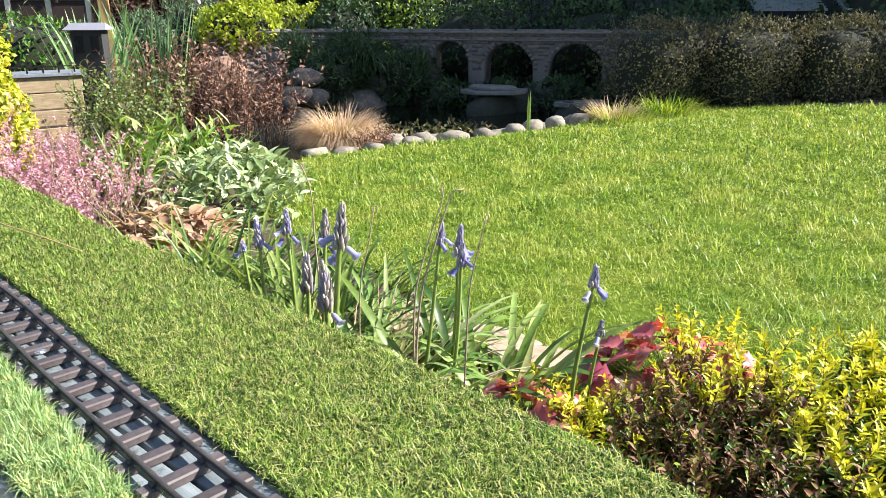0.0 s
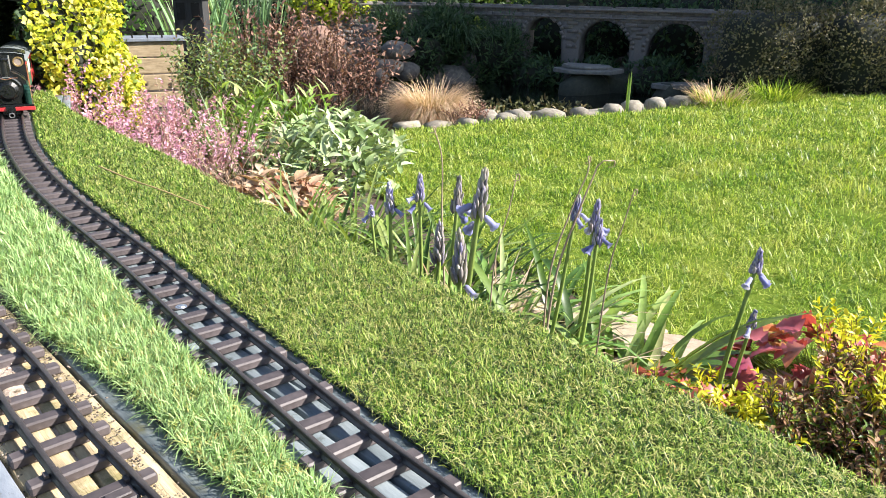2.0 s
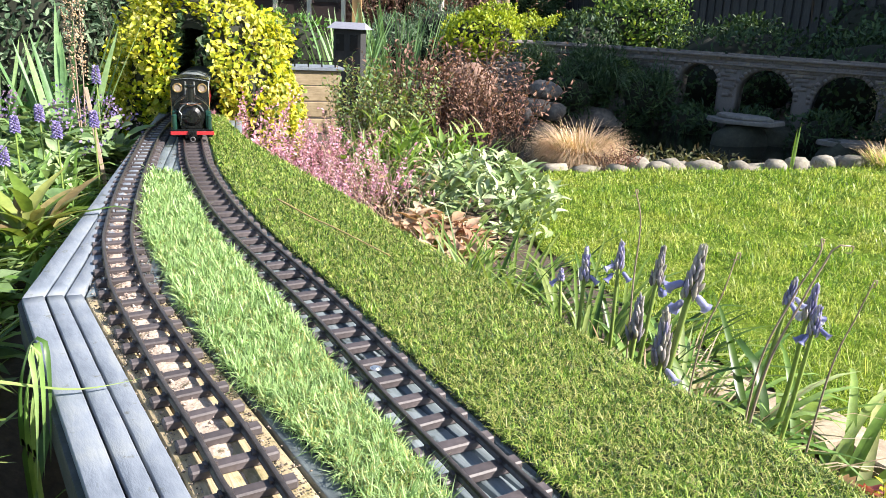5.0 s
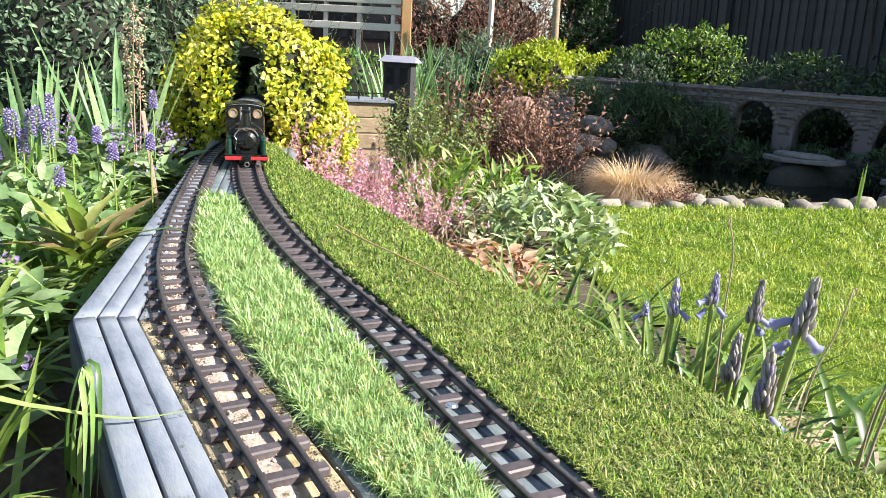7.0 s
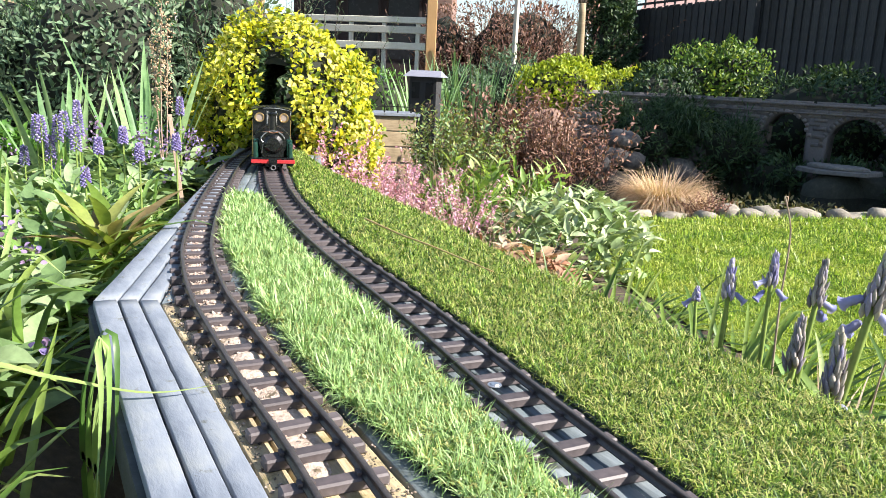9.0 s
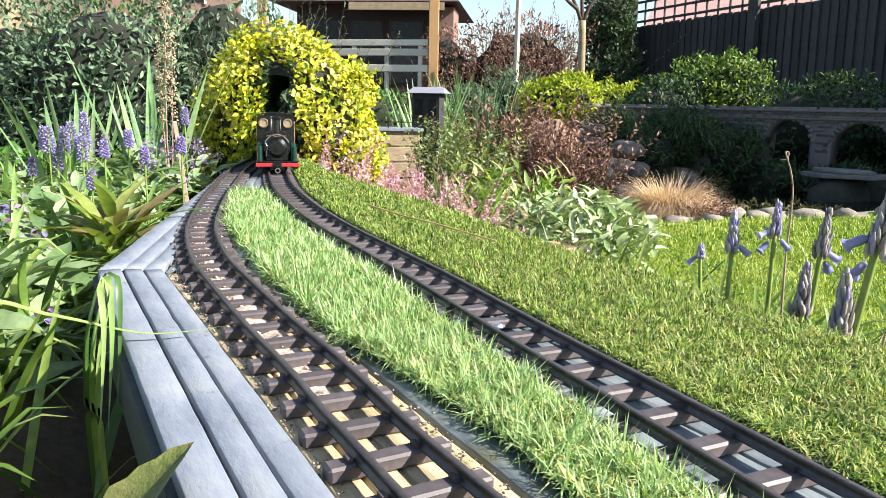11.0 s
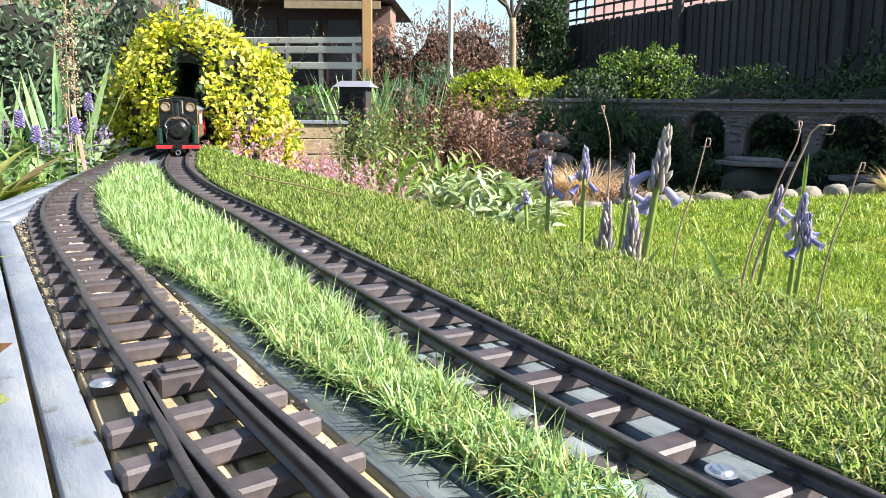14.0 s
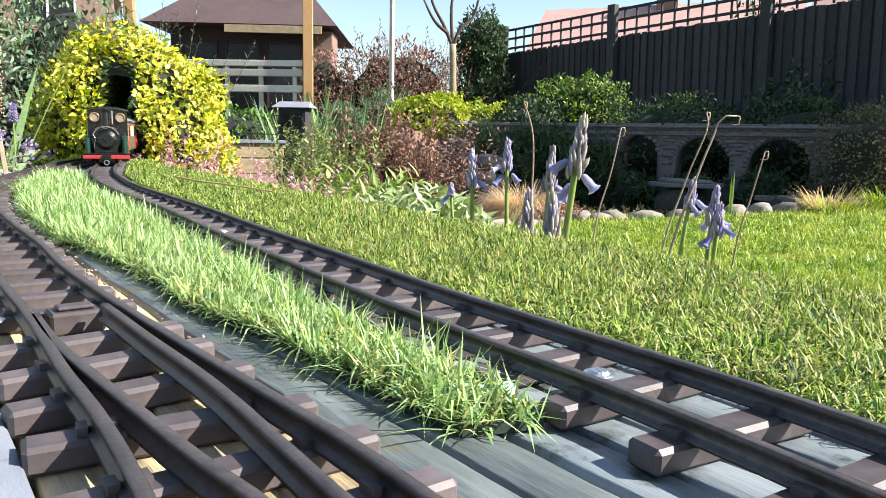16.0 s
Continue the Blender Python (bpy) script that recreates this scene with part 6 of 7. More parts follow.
def wheel(parent, x, y, r, mat):
    bm = bmesh.new()
    s = 1 if x > 0 else -1
    disc_x(bm, x - 0.003 * s, x + 0.003 * s, y, r, r)
    disc_x(bm, x - 0.0045 * s, x - 0.003 * s, y, r, r + 0.0025)
    disc_x(bm, x + 0.003 * s, x + 0.006 * s, y, r, r * 0.25, 10)
    return part("wheel", bm, mat, parent, smooth=False)


def arch_plate(bm, w, z0, z1, rise, y0, y1, n=12):
    """An upright plate with a bowed top."""
    pts = [(-w, z0), (w, z0)] + [(w - 2 * w * k / n, z1 + rise * (1 - (1 - 2 * k / n) ** 2)) for k in range(n + 1)]
    a = [bm.verts.new((x, y0, z)) for x, z in pts]
    b = [bm.verts.new((x, y1, z)) for x, z in pts]
    bm.faces.new(a), bm.faces.new(b[::-1])
    for i in range(len(pts)):
        j = (i + 1) % len(pts)
        bm.faces.new((a[i], b[i], b[j], a[j]))
    bmesh.ops.recalc_face_normals(bm, faces=bm.faces)
    return bm


def ring(bm, c, r, tube_r, n=24, m=8):
    """A ring that faces along y."""
    vs = [[bm.verts.new((c[0] + (r + tube_r * cos(2 * pi * j / m)) * cos(2 * pi * i / n), c[1] + tube_r * sin(2 * pi * j / m), c[2] + (r + tube_r * cos(2 * pi * j / m)) * sin(2 * pi * i / n))) for j in range(m)] for i in range(n)]
    for i in range(n):
        for j in range(m):
            bm.faces.new((vs[i][j], vs[(i + 1) % n][j], vs[(i + 1) % n][(j + 1) % m], vs[i][(j + 1) % m]))
    return bm


def locomotive(m):
    t = tagged(new("locomotive"), "black and dark green model steam locomotive with red buffer beam", "locomotive")
    for sx in (-1, 1):
        bm = box(bmesh.new(), min(sx * 0.006, sx * 0.058), 0.0, 0.0135, max(sx * 0.006, sx * 0.058), 0.005, 0.0235, 0.001)
        part("buffer_beam", bm, M_RED, t, "bright red half of the buffer beam")
    bm = box(bmesh.new(), -0.011, -0.004, 0.009, 0.011, 0.006, 0.025, 0.001)
    tube(bm, (0, -0.004, 0.017), (0, -0.014, 0.017), 0.004, 0.005, 10)
    part("coupling_block", bm, M_BLACK, t)
    bm = bmesh.new()
    ring(bm, (0, -0.013, 0.004), 0.006, 0.0014, 14, 6)
    part("coupling_hook", bm, M_STEEL, t)
    part("running_plate", box(bmesh.new(), -0.056, 0.004, 0.0245, 0.056, 0.25, 0.0285, 0.0008), M_BLACK, t)
    part("frame", box(bmesh.new(), -0.020, 0.006, 0.004, 0.020, 0.245, 0.0245), M_BLACK, t)
    for y in (0.05, 0.115, 0.19):
        for x in (-0.0245, 0.0245):
            wheel(t, x, y, 0.019, M_BLACK)
    for x in (-0.046, 0.046):
        bm = bmesh.new()
        tube(bm, (x, 0.012, 0.016), (x, 0.055, 0.020), 0.011, None, 14)
        part("cylinder", bm, M_BLACK, t, smooth=False)
    bm = bmesh.new()
    tube(bm, (0, 0.014, 0.066), (0, 0.060, 0.066), 0.036, None, 28)
    box(bm, -0.030, 0.016, 0.028, 0.030, 0.06, 0.05, 0.002)
    sb = part("smokebox", bm, M_BLACK, t)
    bm = bmesh.new()
    tube(bm, (0, 0.006, 0.064), (0, 0.0145, 0.064), 0.018, 0.028, 24)
    part("smokebox_door", bm, M_BLACK, sb)
    bm = box(bmesh.new(), -0.026, 0.004, 0.0665, 0.004, 0.008, 0.0695)
    box(bm, -0.026, 0.004, 0.0575, 0.004, 0.008, 0.0605)
    tube(bm, (0, 0.001, 0.064), (0, 0.007, 0.064), 0.003, None, 8)
    part("door_strap", bm, M_BLACK, sb)
    bm = bmesh.new()
    P, T = spline([(-0.030, 0.012, 0.040), (-0.028, 0.010, 0.055), (-0.026, 0.010, 0.068), (-0.034, 0.014, 0.080)], 0.005)
    for p, q in zip(P[:-1], P[1:]):
        tube(bm, p, q, 0.0012, None, 6, False)
    part("handrail", bm, M_STEEL, t)
    # saddle tank with a bowed front plate
    bm = arch_plate(bmesh.new(), 0.046, 0.050, 0.085, 0.026, 0.060, 0.155, 16)
    bmesh.ops.bevel(bm, geom=[e for e in bm.edges if abs(e.verts[0].co.y - e.verts[1].co.y) < 1e-6], offset=0.002, segments=2, affect="EDGES")
    tank = part("saddle_tank", bm, M_BLACK, t)
    bm = bmesh.new()
    for i in range(14):
        a0, a1 = pi * (0.12 + 0.76 * i / 14), pi * (0.12 + 0.76 * (i + 1) / 14)
        tube(bm, (0.034 * cos(a0), 0.0125, 0.066 + 0.034 * sin(a0)), (0.034 * cos(a1), 0.0125, 0.066 + 0.034 * sin(a1)), 0.0017, None, 6, False)
    part("pipe", bm, M_STEEL, tank)
    bm = bmesh.new()
    P, T = spline([(-0.028, 0.05, 0.094), (-0.014, 0.010, 0.098), (0.0, 0.008, 0.095), (0.014, 0.010, 0.098), (0.028, 0.05, 0.094)], 0.004)
    for p, q in zip(P[:-1], P[1:]):
        tube(bm, p, q, 0.0013, None, 6, False)
    part("copper_pipe", bm, M_COPPER, tank, "bare copper steam pipe")
    for sx in (-1, 1):
        bm = box(bmesh.new(), min(sx * 0.036, sx * 0.052), 0.028, 0.0285, max(sx * 0.036, sx * 0.052), 0.155, 0.076, 0.003)
        part("side_tank", bm, M_LOCOGREEN, t, "dark green side tank")
        bm = bmesh.new()
        tube(bm, (sx * 0.046, 0.012, 0.028), (sx * 0.046, 0.012, 0.066), 0.0065, 0.0065, 12)
        tube(bm, (sx * 0.046, 0.012, 0.066), (sx * 0.046, 0.012, 0.070), 0.0075, 0.003, 12)
        part("lamp", bm, M_LOCOGREEN, t, "dark green front cylinder")
    bm = bmesh.new()
    tube(bm, (0, 0.036, 0.092), (0, 0.036, 0.100), 0.017, 0.0115, 20)
    tube(bm, (0, 0.036, 0.100), (0, 0.036, 0.140), 0.0105, 0.0095, 20)
    tube(bm, (0, 0.036, 0.140), (0, 0.036, 0.145), 0.0125, 0.014, 20)
    tube(bm, (0, 0.036, 0.145), (0, 0.036, 0.148), 0.014, 0.011, 20)
    part("chimney", bm, M_BLACK, t)
    bm = bmesh.new()
    tube(bm, (0, 0.105, 0.105), (0, 0.105, 0.126), 0.013, 0.012, 18)
    tube(bm, (0, 0.105, 0.126), (0, 0.105, 0.134), 0.012, 0.004, 18)
    part("dome", bm, M_BLACK, t)
    bm = bmesh.new()
    for x in (-0.012, 0.012):
        tube(bm, (x, 0.150, 0.108), (x, 0.150, 0.146), 0.003, 0.0028, 8)
    part("safety_valve", bm, M_STEEL, t)
    # cab
    bm = arch_plate(bmesh.new(), 0.052, 0.0285, 0.146, 0.007, 0.158, 0.161, 14)
    cab = part("cab_front", bm, M_BLACK, t)
    for x in (-0.034, 0.034):
        bm = bmesh.new()
        tube(bm, (x, 0.1545, 0.127), (x, 0.1582, 0.127), 0.0105, None, 20)
        w = part("window", bm, M_WINDOWTAN, cab, "round cab window tinted tan for dull light beyond")
        bm = ring(bmesh.new(), (x, 0.1545, 0.127), 0.0118, 0.0024, 22, 6)
        part("window_rim", bm, M_BRASS, cab, "polished brass window rim")
    for sx in (-1, 1):
        bm = box(bmesh.new(), min(sx * 0.048, sx * 0.051), 0.161, 0.0285, max(sx * 0.048, sx * 0.051), 0.25, 0.085)
        box(bm, min(sx * 0.048, sx * 0.051), 0.161, 0.085, max(sx * 0.048, sx * 0.051), 0.176, 0.142)
        box(bm, min(sx * 0.048, sx * 0.051), 0.238, 0.085, max(sx * 0.048, sx * 0.051), 0.25, 0.142)
        part("cab_side", bm, M_LOCOGREEN, t, "dark green cab side")
        bm = bmesh.new()
        tube(bm, (sx * 0.0535, 0.163, 0.03), (sx * 0.0535, 0.163, 0.12), 0.0012, None, 6)
        part("grab_rail", bm, M_BRASS, t)
    n = 12
    bm = bmesh.new()
    top = [(-0.056 + 0.112 * k / n, 0.1475 + 0.0075 * (1 - (2 * k / n - 1) ** 2)) for k in range(n + 1)]
    rows = [[bm.verts.new((x, y, z + dz)) for x, z in top] for y in (0.152, 0.258) for dz in (0, 0.003)]
    for k in range(n):
        bm.faces.new((rows[1][k], rows[1][k + 1], rows[3][k + 1], rows[3][k]))
        bm.faces.new((rows[0][k + 1], rows[0][k], rows[2][k], rows[2][k + 1]))
        bm.faces.new((rows[0][k], rows[0][k + 1], rows[1][k + 1], rows[1][k]))
        bm.faces.new((rows[2][k + 1], rows[2][k], rows[3][k], rows[3][k + 1]))
    part("cab_roof", bm, M_BLACK, t)
    part("bunker", box(bmesh.new(), -0.047, 0.225, 0.0285, 0.047, 0.25, 0.084, 0.001), M_BLACK, t)
    t.matrix_basis = m
    return t


def carriage(m, label):
    t = tagged(new("carriage"), label, "carriage", "train carriages")
    L, w = 0.30, 0.050
    part("underframe", box(bmesh.new(), -0.044, 0.0, 0.020, 0.044, L, 0.030, 0.001), M_BLACK, t)
    for y in (0.06, L - 0.06):
        for x in (-0.0245, 0.0245):
            wheel(t, x, y, 0.014, M_BLACK)
    body = part("body", box(bmesh.new(), -w, 0.004, 0.030, w, L - 0.004, 0.118, 0.001), M_CARGREEN, t)
    for y in (0.001, L - 0.001):
        bm = arch_plate(bmesh.new(), w, 0.030, 0.118, 0.014, y - 0.0025, y + 0.0025, 12)
        part("end_panel", bm, M_RED if y > 0.1 else M_CARGREEN, t, "red end panel" if y > 0.1 else "green end panel")
    for sx in (-1, 1):
        for i in range(4):
            y0 = 0.014 + i * 0.069
            red = i in (0, 3)
            x0, x1 = sorted((sx * w, sx * (w + 0.0025)))
            d = part("door", box(bmesh.new(), x0, y0, 0.034, x1, y0 + 0.064, 0.114, 0.0006), M_RED if red else M_CARGREEN, body, "red door panel" if red else "")
            x0, x1 = sorted((sx * (w + 0.002), sx * (w + 0.0034)))
            part("window", box(bmesh.new(), x0, y0 + 0.008, 0.074, x1, y0 + 0.056, 0.106), M_CREAM if not red else M_DARKGLASS, body, "cream window blind" if not red else "dark window")
    bm = bmesh.new()
    n = 14
    top = [(-0.056 + 0.112 * k / n, 0.117 + 0.018 * (1 - (2 * k / n - 1) ** 2)) for k in range(n + 1)]
    rows = [[bm.verts.new((x, y, z + dz)) for x, z in top] for y in (-0.006, L + 0.006) for dz in (0, 0.003)]
    for k in range(n):
        bm.faces.new((rows[1][k], rows[1][k + 1], rows[3][k + 1], rows[3][k]))
        bm.faces.new((rows[0][k + 1], rows[0][k], rows[2][k], rows[2][k + 1]))
        bm.faces.new((rows[0][k], rows[0][k + 1], rows[1][k + 1], rows[1][k]))
        bm.faces.new((rows[2][k + 1], rows[2][k], rows[3][k], rows[3][k + 1]))
    part("roof", bm, M_ROOFGREY, t, "dull grey bowed roof")
    t.matrix_basis = m
    return t


S0 = float(RS[np.argmin(np.abs(RP[:, 1] - 1.38))])
locomotive(vehicle_pose(S0, 0.25))
carriage(vehicle_pose(S0 + 0.275, 0.30), "green and cream model carriage with red doors and grey roof")
carriage(vehicle_pose(S0 + 0.595, 0.30), "green and cream model carriage entering the bush tunnel")

# ---- little things on the deck ----
for x, y, z in ((0.0, 0.0, 0.0095), (0.223, -0.46, 0.0095), (-0.055, -0.358, 0.0095)):
    bm = bmesh.new()
    tube(bm, (0, 0, 0), (0, 0, 0.0006), 0.0066, 0.0064, 18)
    tube(bm, (0, 0, 0.0006), (0, 0, 0.0017), 0.0046, 0.0036, 14)
    box(bm, -0.0004, -0.003, 0.0014, 0.0004, 0.003, 0.0020)
    tagged(part("screw", bm, M_BOLT), "shiny zinc screw head in a sleeper", "screw", "track screws").matrix_basis = pose(x, y, z)
bm = box(bmesh.new(), -0.013, -0.009, 0.0, 0.013, 0.009, 0.012, 0.0015)
box(bm, -0.009, -0.005, 0.012, 0.009, 0.005, 0.0145, 0.001)
tagged(part("point_tiebar_box", bm, M_SLEEPER), "small dark plastic tie-bar box of the turnout", "track part").matrix_basis = pose(-0.020, -0.345, 0.0005, 0, 0, 30)


def pebbles(n, pos, size):
    """Angular little stones."""
    o = np.array([[1, 0, 0], [0, 1, 0], [-1, 0, 0], [0, -1, 0], [0, 0, 1], [0, 0, -1]], float)
    V = (o[None] * (size[:, None, None] * rng.uniform(0.6, 1.3, (n, 6, 1))) + rng.normal(size=(n, 6, 3)) * (size * 0.15)[:, None, None])
    a = rng.uniform(0, 6.3, n)
    c, s = np.cos(a)[:, None], np.sin(a)[:, None]
    V = np.stack([V[..., 0] * c - V[..., 1] * s, V[..., 0] * s + V[..., 1] * c, V[..., 2] * 0.7], -1) + pos[:, None]
    f = np.array([[0, 1, 4], [1, 2, 4], [2, 3, 4], [3, 0, 4], [1, 0, 5], [2, 1, 5], [3, 2, 5], [0, 3, 5]])
    return V.reshape(-1, 3), [(np.arange(n)[:, None, None] * 6 + f[None]).reshape(-1, 3)]


M_GRAVEL = leafy("gravel", [(0.20, 0.15, 0.12), (0.40, 0.31, 0.26), (0.54, 0.43, 0.37), (0.28, 0.23, 0.20)], 0.0, 0.9)
M_SAND = surface("pinkish_sand", [(0.22, 0.17, 0.13), (0.44, 0.35, 0.28), (0.60, 0.50, 0.41)], 0.95, fine=260, coarse=30, bump=0.8, stain=(0.13, 0.10, 0.06), stain_at=(0.56, 0.64), stain_scale=45, vary=0)
M_CRUMB = leafy("mossy_debris", [(0.05, 0.042, 0.035), (0.11, 0.09, 0.07), (0.22, 0.18, 0.14), (0.34, 0.28, 0.24)], 0.0, 0.95)
LP, LT = spline(L_LINE, 0.004)
LN = np.column_stack([LT[:, 1], -LT[:, 0]])


def sand_fill(y0, y1, half, level):
    """Sand washed in between the rails, heaped in places and thin in others."""
    k = np.where((LP[:, 1] > y0) & (LP[:, 1] < y1))[0]
    us = np.linspace(-half, half, 11)
    V = []
    for i in k:
        fade = min(1.0, (LP[i, 1] - y0) / 0.25, (y1 - LP[i, 1]) / 0.2)
        for u in us:
            p = LP[i] + LN[i] * u
            z = level * fade - 0.004 * (1 - fade) + 0.0035 * noise.noise(Vector((p[0] * 45, p[1] * 45, 1))) + 0.0012 * noise.noise(Vector((p[0] * 190, p[1] * 190, 4)))
            V.append((p[0], p[1], z - 0.006 * (abs(u) / half) ** 4))
    i = (np.arange(len(k) - 1)[:, None] * 11 + np.arange(10)[None]).ravel()[:, None]
    return np.array(V), [i + np.array([0, 1, 12, 11])]


link("ballast_sand", np_mesh("ballast_sand", *sand_fill(-0.28, 0.78, 0.0185, 0.0042)), M_SAND, label="pinkish sand lying between the rails", kind="stuff", smooth=True)["category"] = "sand"


def strew(n, y0, y1, mid, spread, side, small, big, top):
    """Grains along the line, thickest round one place."""
    k = np.where((LP[:, 1] > y0) & (LP[:, 1] < y1))[0]
    w = np.clip(1.1 - np.abs(LP[k, 1] - mid) / spread, 0.06, 1)
    i = rng.choice(k, n, p=w / w.sum())
    off = rng.normal(0, 0.011, n) if side == 0 else side * (0.030 + np.abs(rng.normal(0, 0.010, n)))
    sz = small + (big - small) * rng.random(n) ** 2.5
    return pebbles(n, np.column_stack([LP[i] + LN[i] * off[:, None], 0.0012 + rng.uniform(0, top, n)]), sz)


link("gravel", np_mesh("gravel", *strew(2600, -0.12, 0.95, 0.45, 0.4, 0, 0.0008, 0.0030, 0.005)), M_GRAVEL, label="pinkish-grey grit on the sand between the sleepers", kind="stuff")["category"] = "gravel"
link("debris", np_mesh("debris", *join(strew(1500, -0.30, 1.3, 0.35, 0.8, -1, 0.0006, 0.0021, 0.001), strew(1800, -0.45, 1.2, 0.1, 0.7, 1, 0.0006, 0.0020, 0.001))), M_CRUMB, label="dark mossy crumbs and grit along the track's edges", kind="stuff")["category"] = "debris"
tagged(link("dry_stick", np_mesh("dry_stick", *rod([(-0.195, 0.695, 0.024), (-0.12, 0.575, 0.022), (-0.07, 0.50, 0.023), (0.02, 0.36, 0.022)], 0.0019, 0.0011, 5)), M_STRAW, smooth=True), "thin dry orange-brown stalk lying on the turf", "stick")

bm = bmesh.new()
rows = [[bm.verts.new((0.148 + 0.012 * j + 0.004 * sin(k * 1.3), -0.462 - 0.0045 * k + 0.004 * sin(j * 2.1), 0.003 + 0.006 * sin(k * 0.8 + j * 0.4) ** 2)) for j in range(4)] for k in range(6)]
for k in range(5):
    for j in range(3):
        bm.faces.new((rows[k][j], rows[k][j + 1], rows[k + 1][j + 1], rows[k + 1][j]))
tagged(part("turf_backing_flap", bm, surface("mint_turf_fabric", [(0.22, 0.42, 0.34), (0.36, 0.58, 0.48)], 0.8, vary=0), smooth=True), "frayed mint-green fabric at the turf strip's end", "fabric")

# ---- far timber ledge and model station ----
M_PALEWOOD = surface("pale_timber", [(0.20, 0.15, 0.085), (0.33, 0.255, 0.15), (0.44, 0.355, 0.225)], 0.85, fine=40, coarse=14, bump=0.4, stretch=(0.4, 0.4, 4))
ledge = thing("timber_ledge", (-0.27, 3.66, 0.0), "raised pale timber ledge with dark little fence posts", "deck", turn=14)
for z0 in (-0.30, -0.205, -0.115):
    part("face_board", box(bmesh.new(), -0.62 + 0.02 * z0, -0.012 + 0.02 * z0, z0, 0.04 + 0.05 * z0, 0.008, z0 + 0.083, 0.003), M_PALEWOOD, ledge)
part("face_board", box(bmesh.new(), -0.62, -0.014, -0.026, 0.04, 0.010, 0.055, 0.002), M_PALEWOOD, ledge)
part("deck_top", box(bmesh.new(), -0.65, -0.03, 0.056, 0.06, 0.22, 0.074, 0.002), M_PAINT, ledge)
for i in range(9):
    part("post", box(bmesh.new(), -0.60 + i * 0.076 - 0.004, -0.018, 0.075, -0.60 + i * 0.076 + 0.004, -0.010, 0.125, 0.0008), M_BLACK, ledge)
part("post_rail", box(bmesh.new(), -0.62, -0.010, 0.105, 0.04, -0.006, 0.111), M_BLACK, ledge)
st = thing("model_station", (-0.20, 4.22, 0.045), "little model station shelter with a grey felt roof", "model building", turn=-15)
part("wall", box(bmesh.new(), -0.09, -0.06, -0.30, 0.09, 0.06, 0.235, 0.002), M_FENCE, st)
bm = bmesh.new()
vs = [bm.verts.new(p) for p in ((-0.125, -0.09, 0.235), (0.125, -0.09, 0.235), (0.125, 0.09, 0.235), (-0.125, 0.09, 0.235), (-0.10, 0, 0.275), (0.10, 0, 0.275))]
for f in ((0, 1, 5, 4), (2, 3, 4, 5), (0, 4, 3), (1, 2, 5), (3, 2, 1, 0)):
    bm.faces.new([vs[j] for j in f])
part("roof", bm, surface("lilac_grey_felt", [(0.15, 0.155, 0.19), (0.23, 0.235, 0.28)], 0.8, fine=60, coarse=9, bump=0.3, vary=0), st)
for x in (-0.045, 0.045):
    part("window", box(bmesh.new(), x - 0.025, -0.063, 0.10, x + 0.025, -0.059, 0.20), M_DARKGLASS, st)

# ---- terrace railing, summerhouse and poles ----
M_WHITEWOOD = surface("cream_railing_paint", [(0.55, 0.50, 0.40), (0.70, 0.66, 0.56)], 0.6, fine=40, coarse=6, bump=0.2)
M_POST = surface("golden_oak_post", [(0.34, 0.19, 0.07), (0.46, 0.28, 0.12)], 0.6, fine=30, coarse=5, bump=0.2, stretch=(4, 4, 0.4))
M_BROWN = surface("brown_cladding", [(0.022, 0.014, 0.012), (0.05, 0.03, 0.025)], 0.8, fine=20, coarse=3, bump=0.3, stretch=(0.3, 0.3, 4))
M_ROOF = surface("brown_shingles", [(0.05, 0.03, 0.032), (0.10, 0.065, 0.06)], 0.8, fine=25, coarse=3, bump=0.5)
M_BRICKWALL = surface("far_brick", [(0.18, 0.11, 0.085), (0.29, 0.19, 0.15)], 0.85, fine=20, coarse=2, bump=0.3)
M_RENDER = surface("pink_render", [(0.50, 0.32, 0.27), (0.60, 0.41, 0.35)], 0.9, fine=20, coarse=2, bump=0.1)
M_PINKTILE = surface("pinkish_tiles", [(0.34, 0.20, 0.17), (0.48, 0.32, 0.28)], 0.8, fine=15, coarse=2, bump=0.4)
M_WHITE = surface("white_window_paint", [(0.72, 0.72, 0.70), (0.82, 0.82, 0.80)], 0.5, fine=20, coarse=3, bump=0.05)
rail = thing("terrace_railing", (-0.25, 7.15, 0.30), "cream-painted timber terrace railing with a golden oak post", "railing")
part("corner_post", box(bmesh.new(), -0.05, -0.05, -0.7, 0.05, 0.05, 2.1, 0.006), M_POST, rail, "tall golden oak post")
part("corner_post", box(bmesh.new(), -1.92, 0.5, -0.7, -1.82, 0.6, 2.1, 0.006), M_POST, rail, "tall golden oak post")
for z0, z1, m in ((0.50, 0.56, M_WHITEWOOD), (0.40, 0.47, M_WHITEWOOD), (0.24, 0.31, M_WHITEWOOD)):
    part("rail", box(bmesh.new(), -1.82, -0.03, z0, -0.05, 0.03, z1, 0.004), m, rail).matrix_basis = pose(0, 0, 0, 0, 0, -14) @ Matrix.Translation((0, 0, 0))
for i in range(5):
    part("baluster", box(bmesh.new(), -1.6 + i * 0.36, -0.02, -0.6, -1.56 + i * 0.36, 0.02, 0.50, 0.003), M_WHITEWOOD, rail).matrix_basis = pose(0, 0, 0, 0, 0, -14)
house = thing("summerhouse", (-1.1, 10.6, -0.4), "dark brown timber summerhouse with shingled roof and dark windows", "summerhouse", turn=-6)
part("wall", box(bmesh.new(), -1.15, -0.4, 0.0, 0.75, 1.6, 2.0, 0.01), M_BROWN, house)
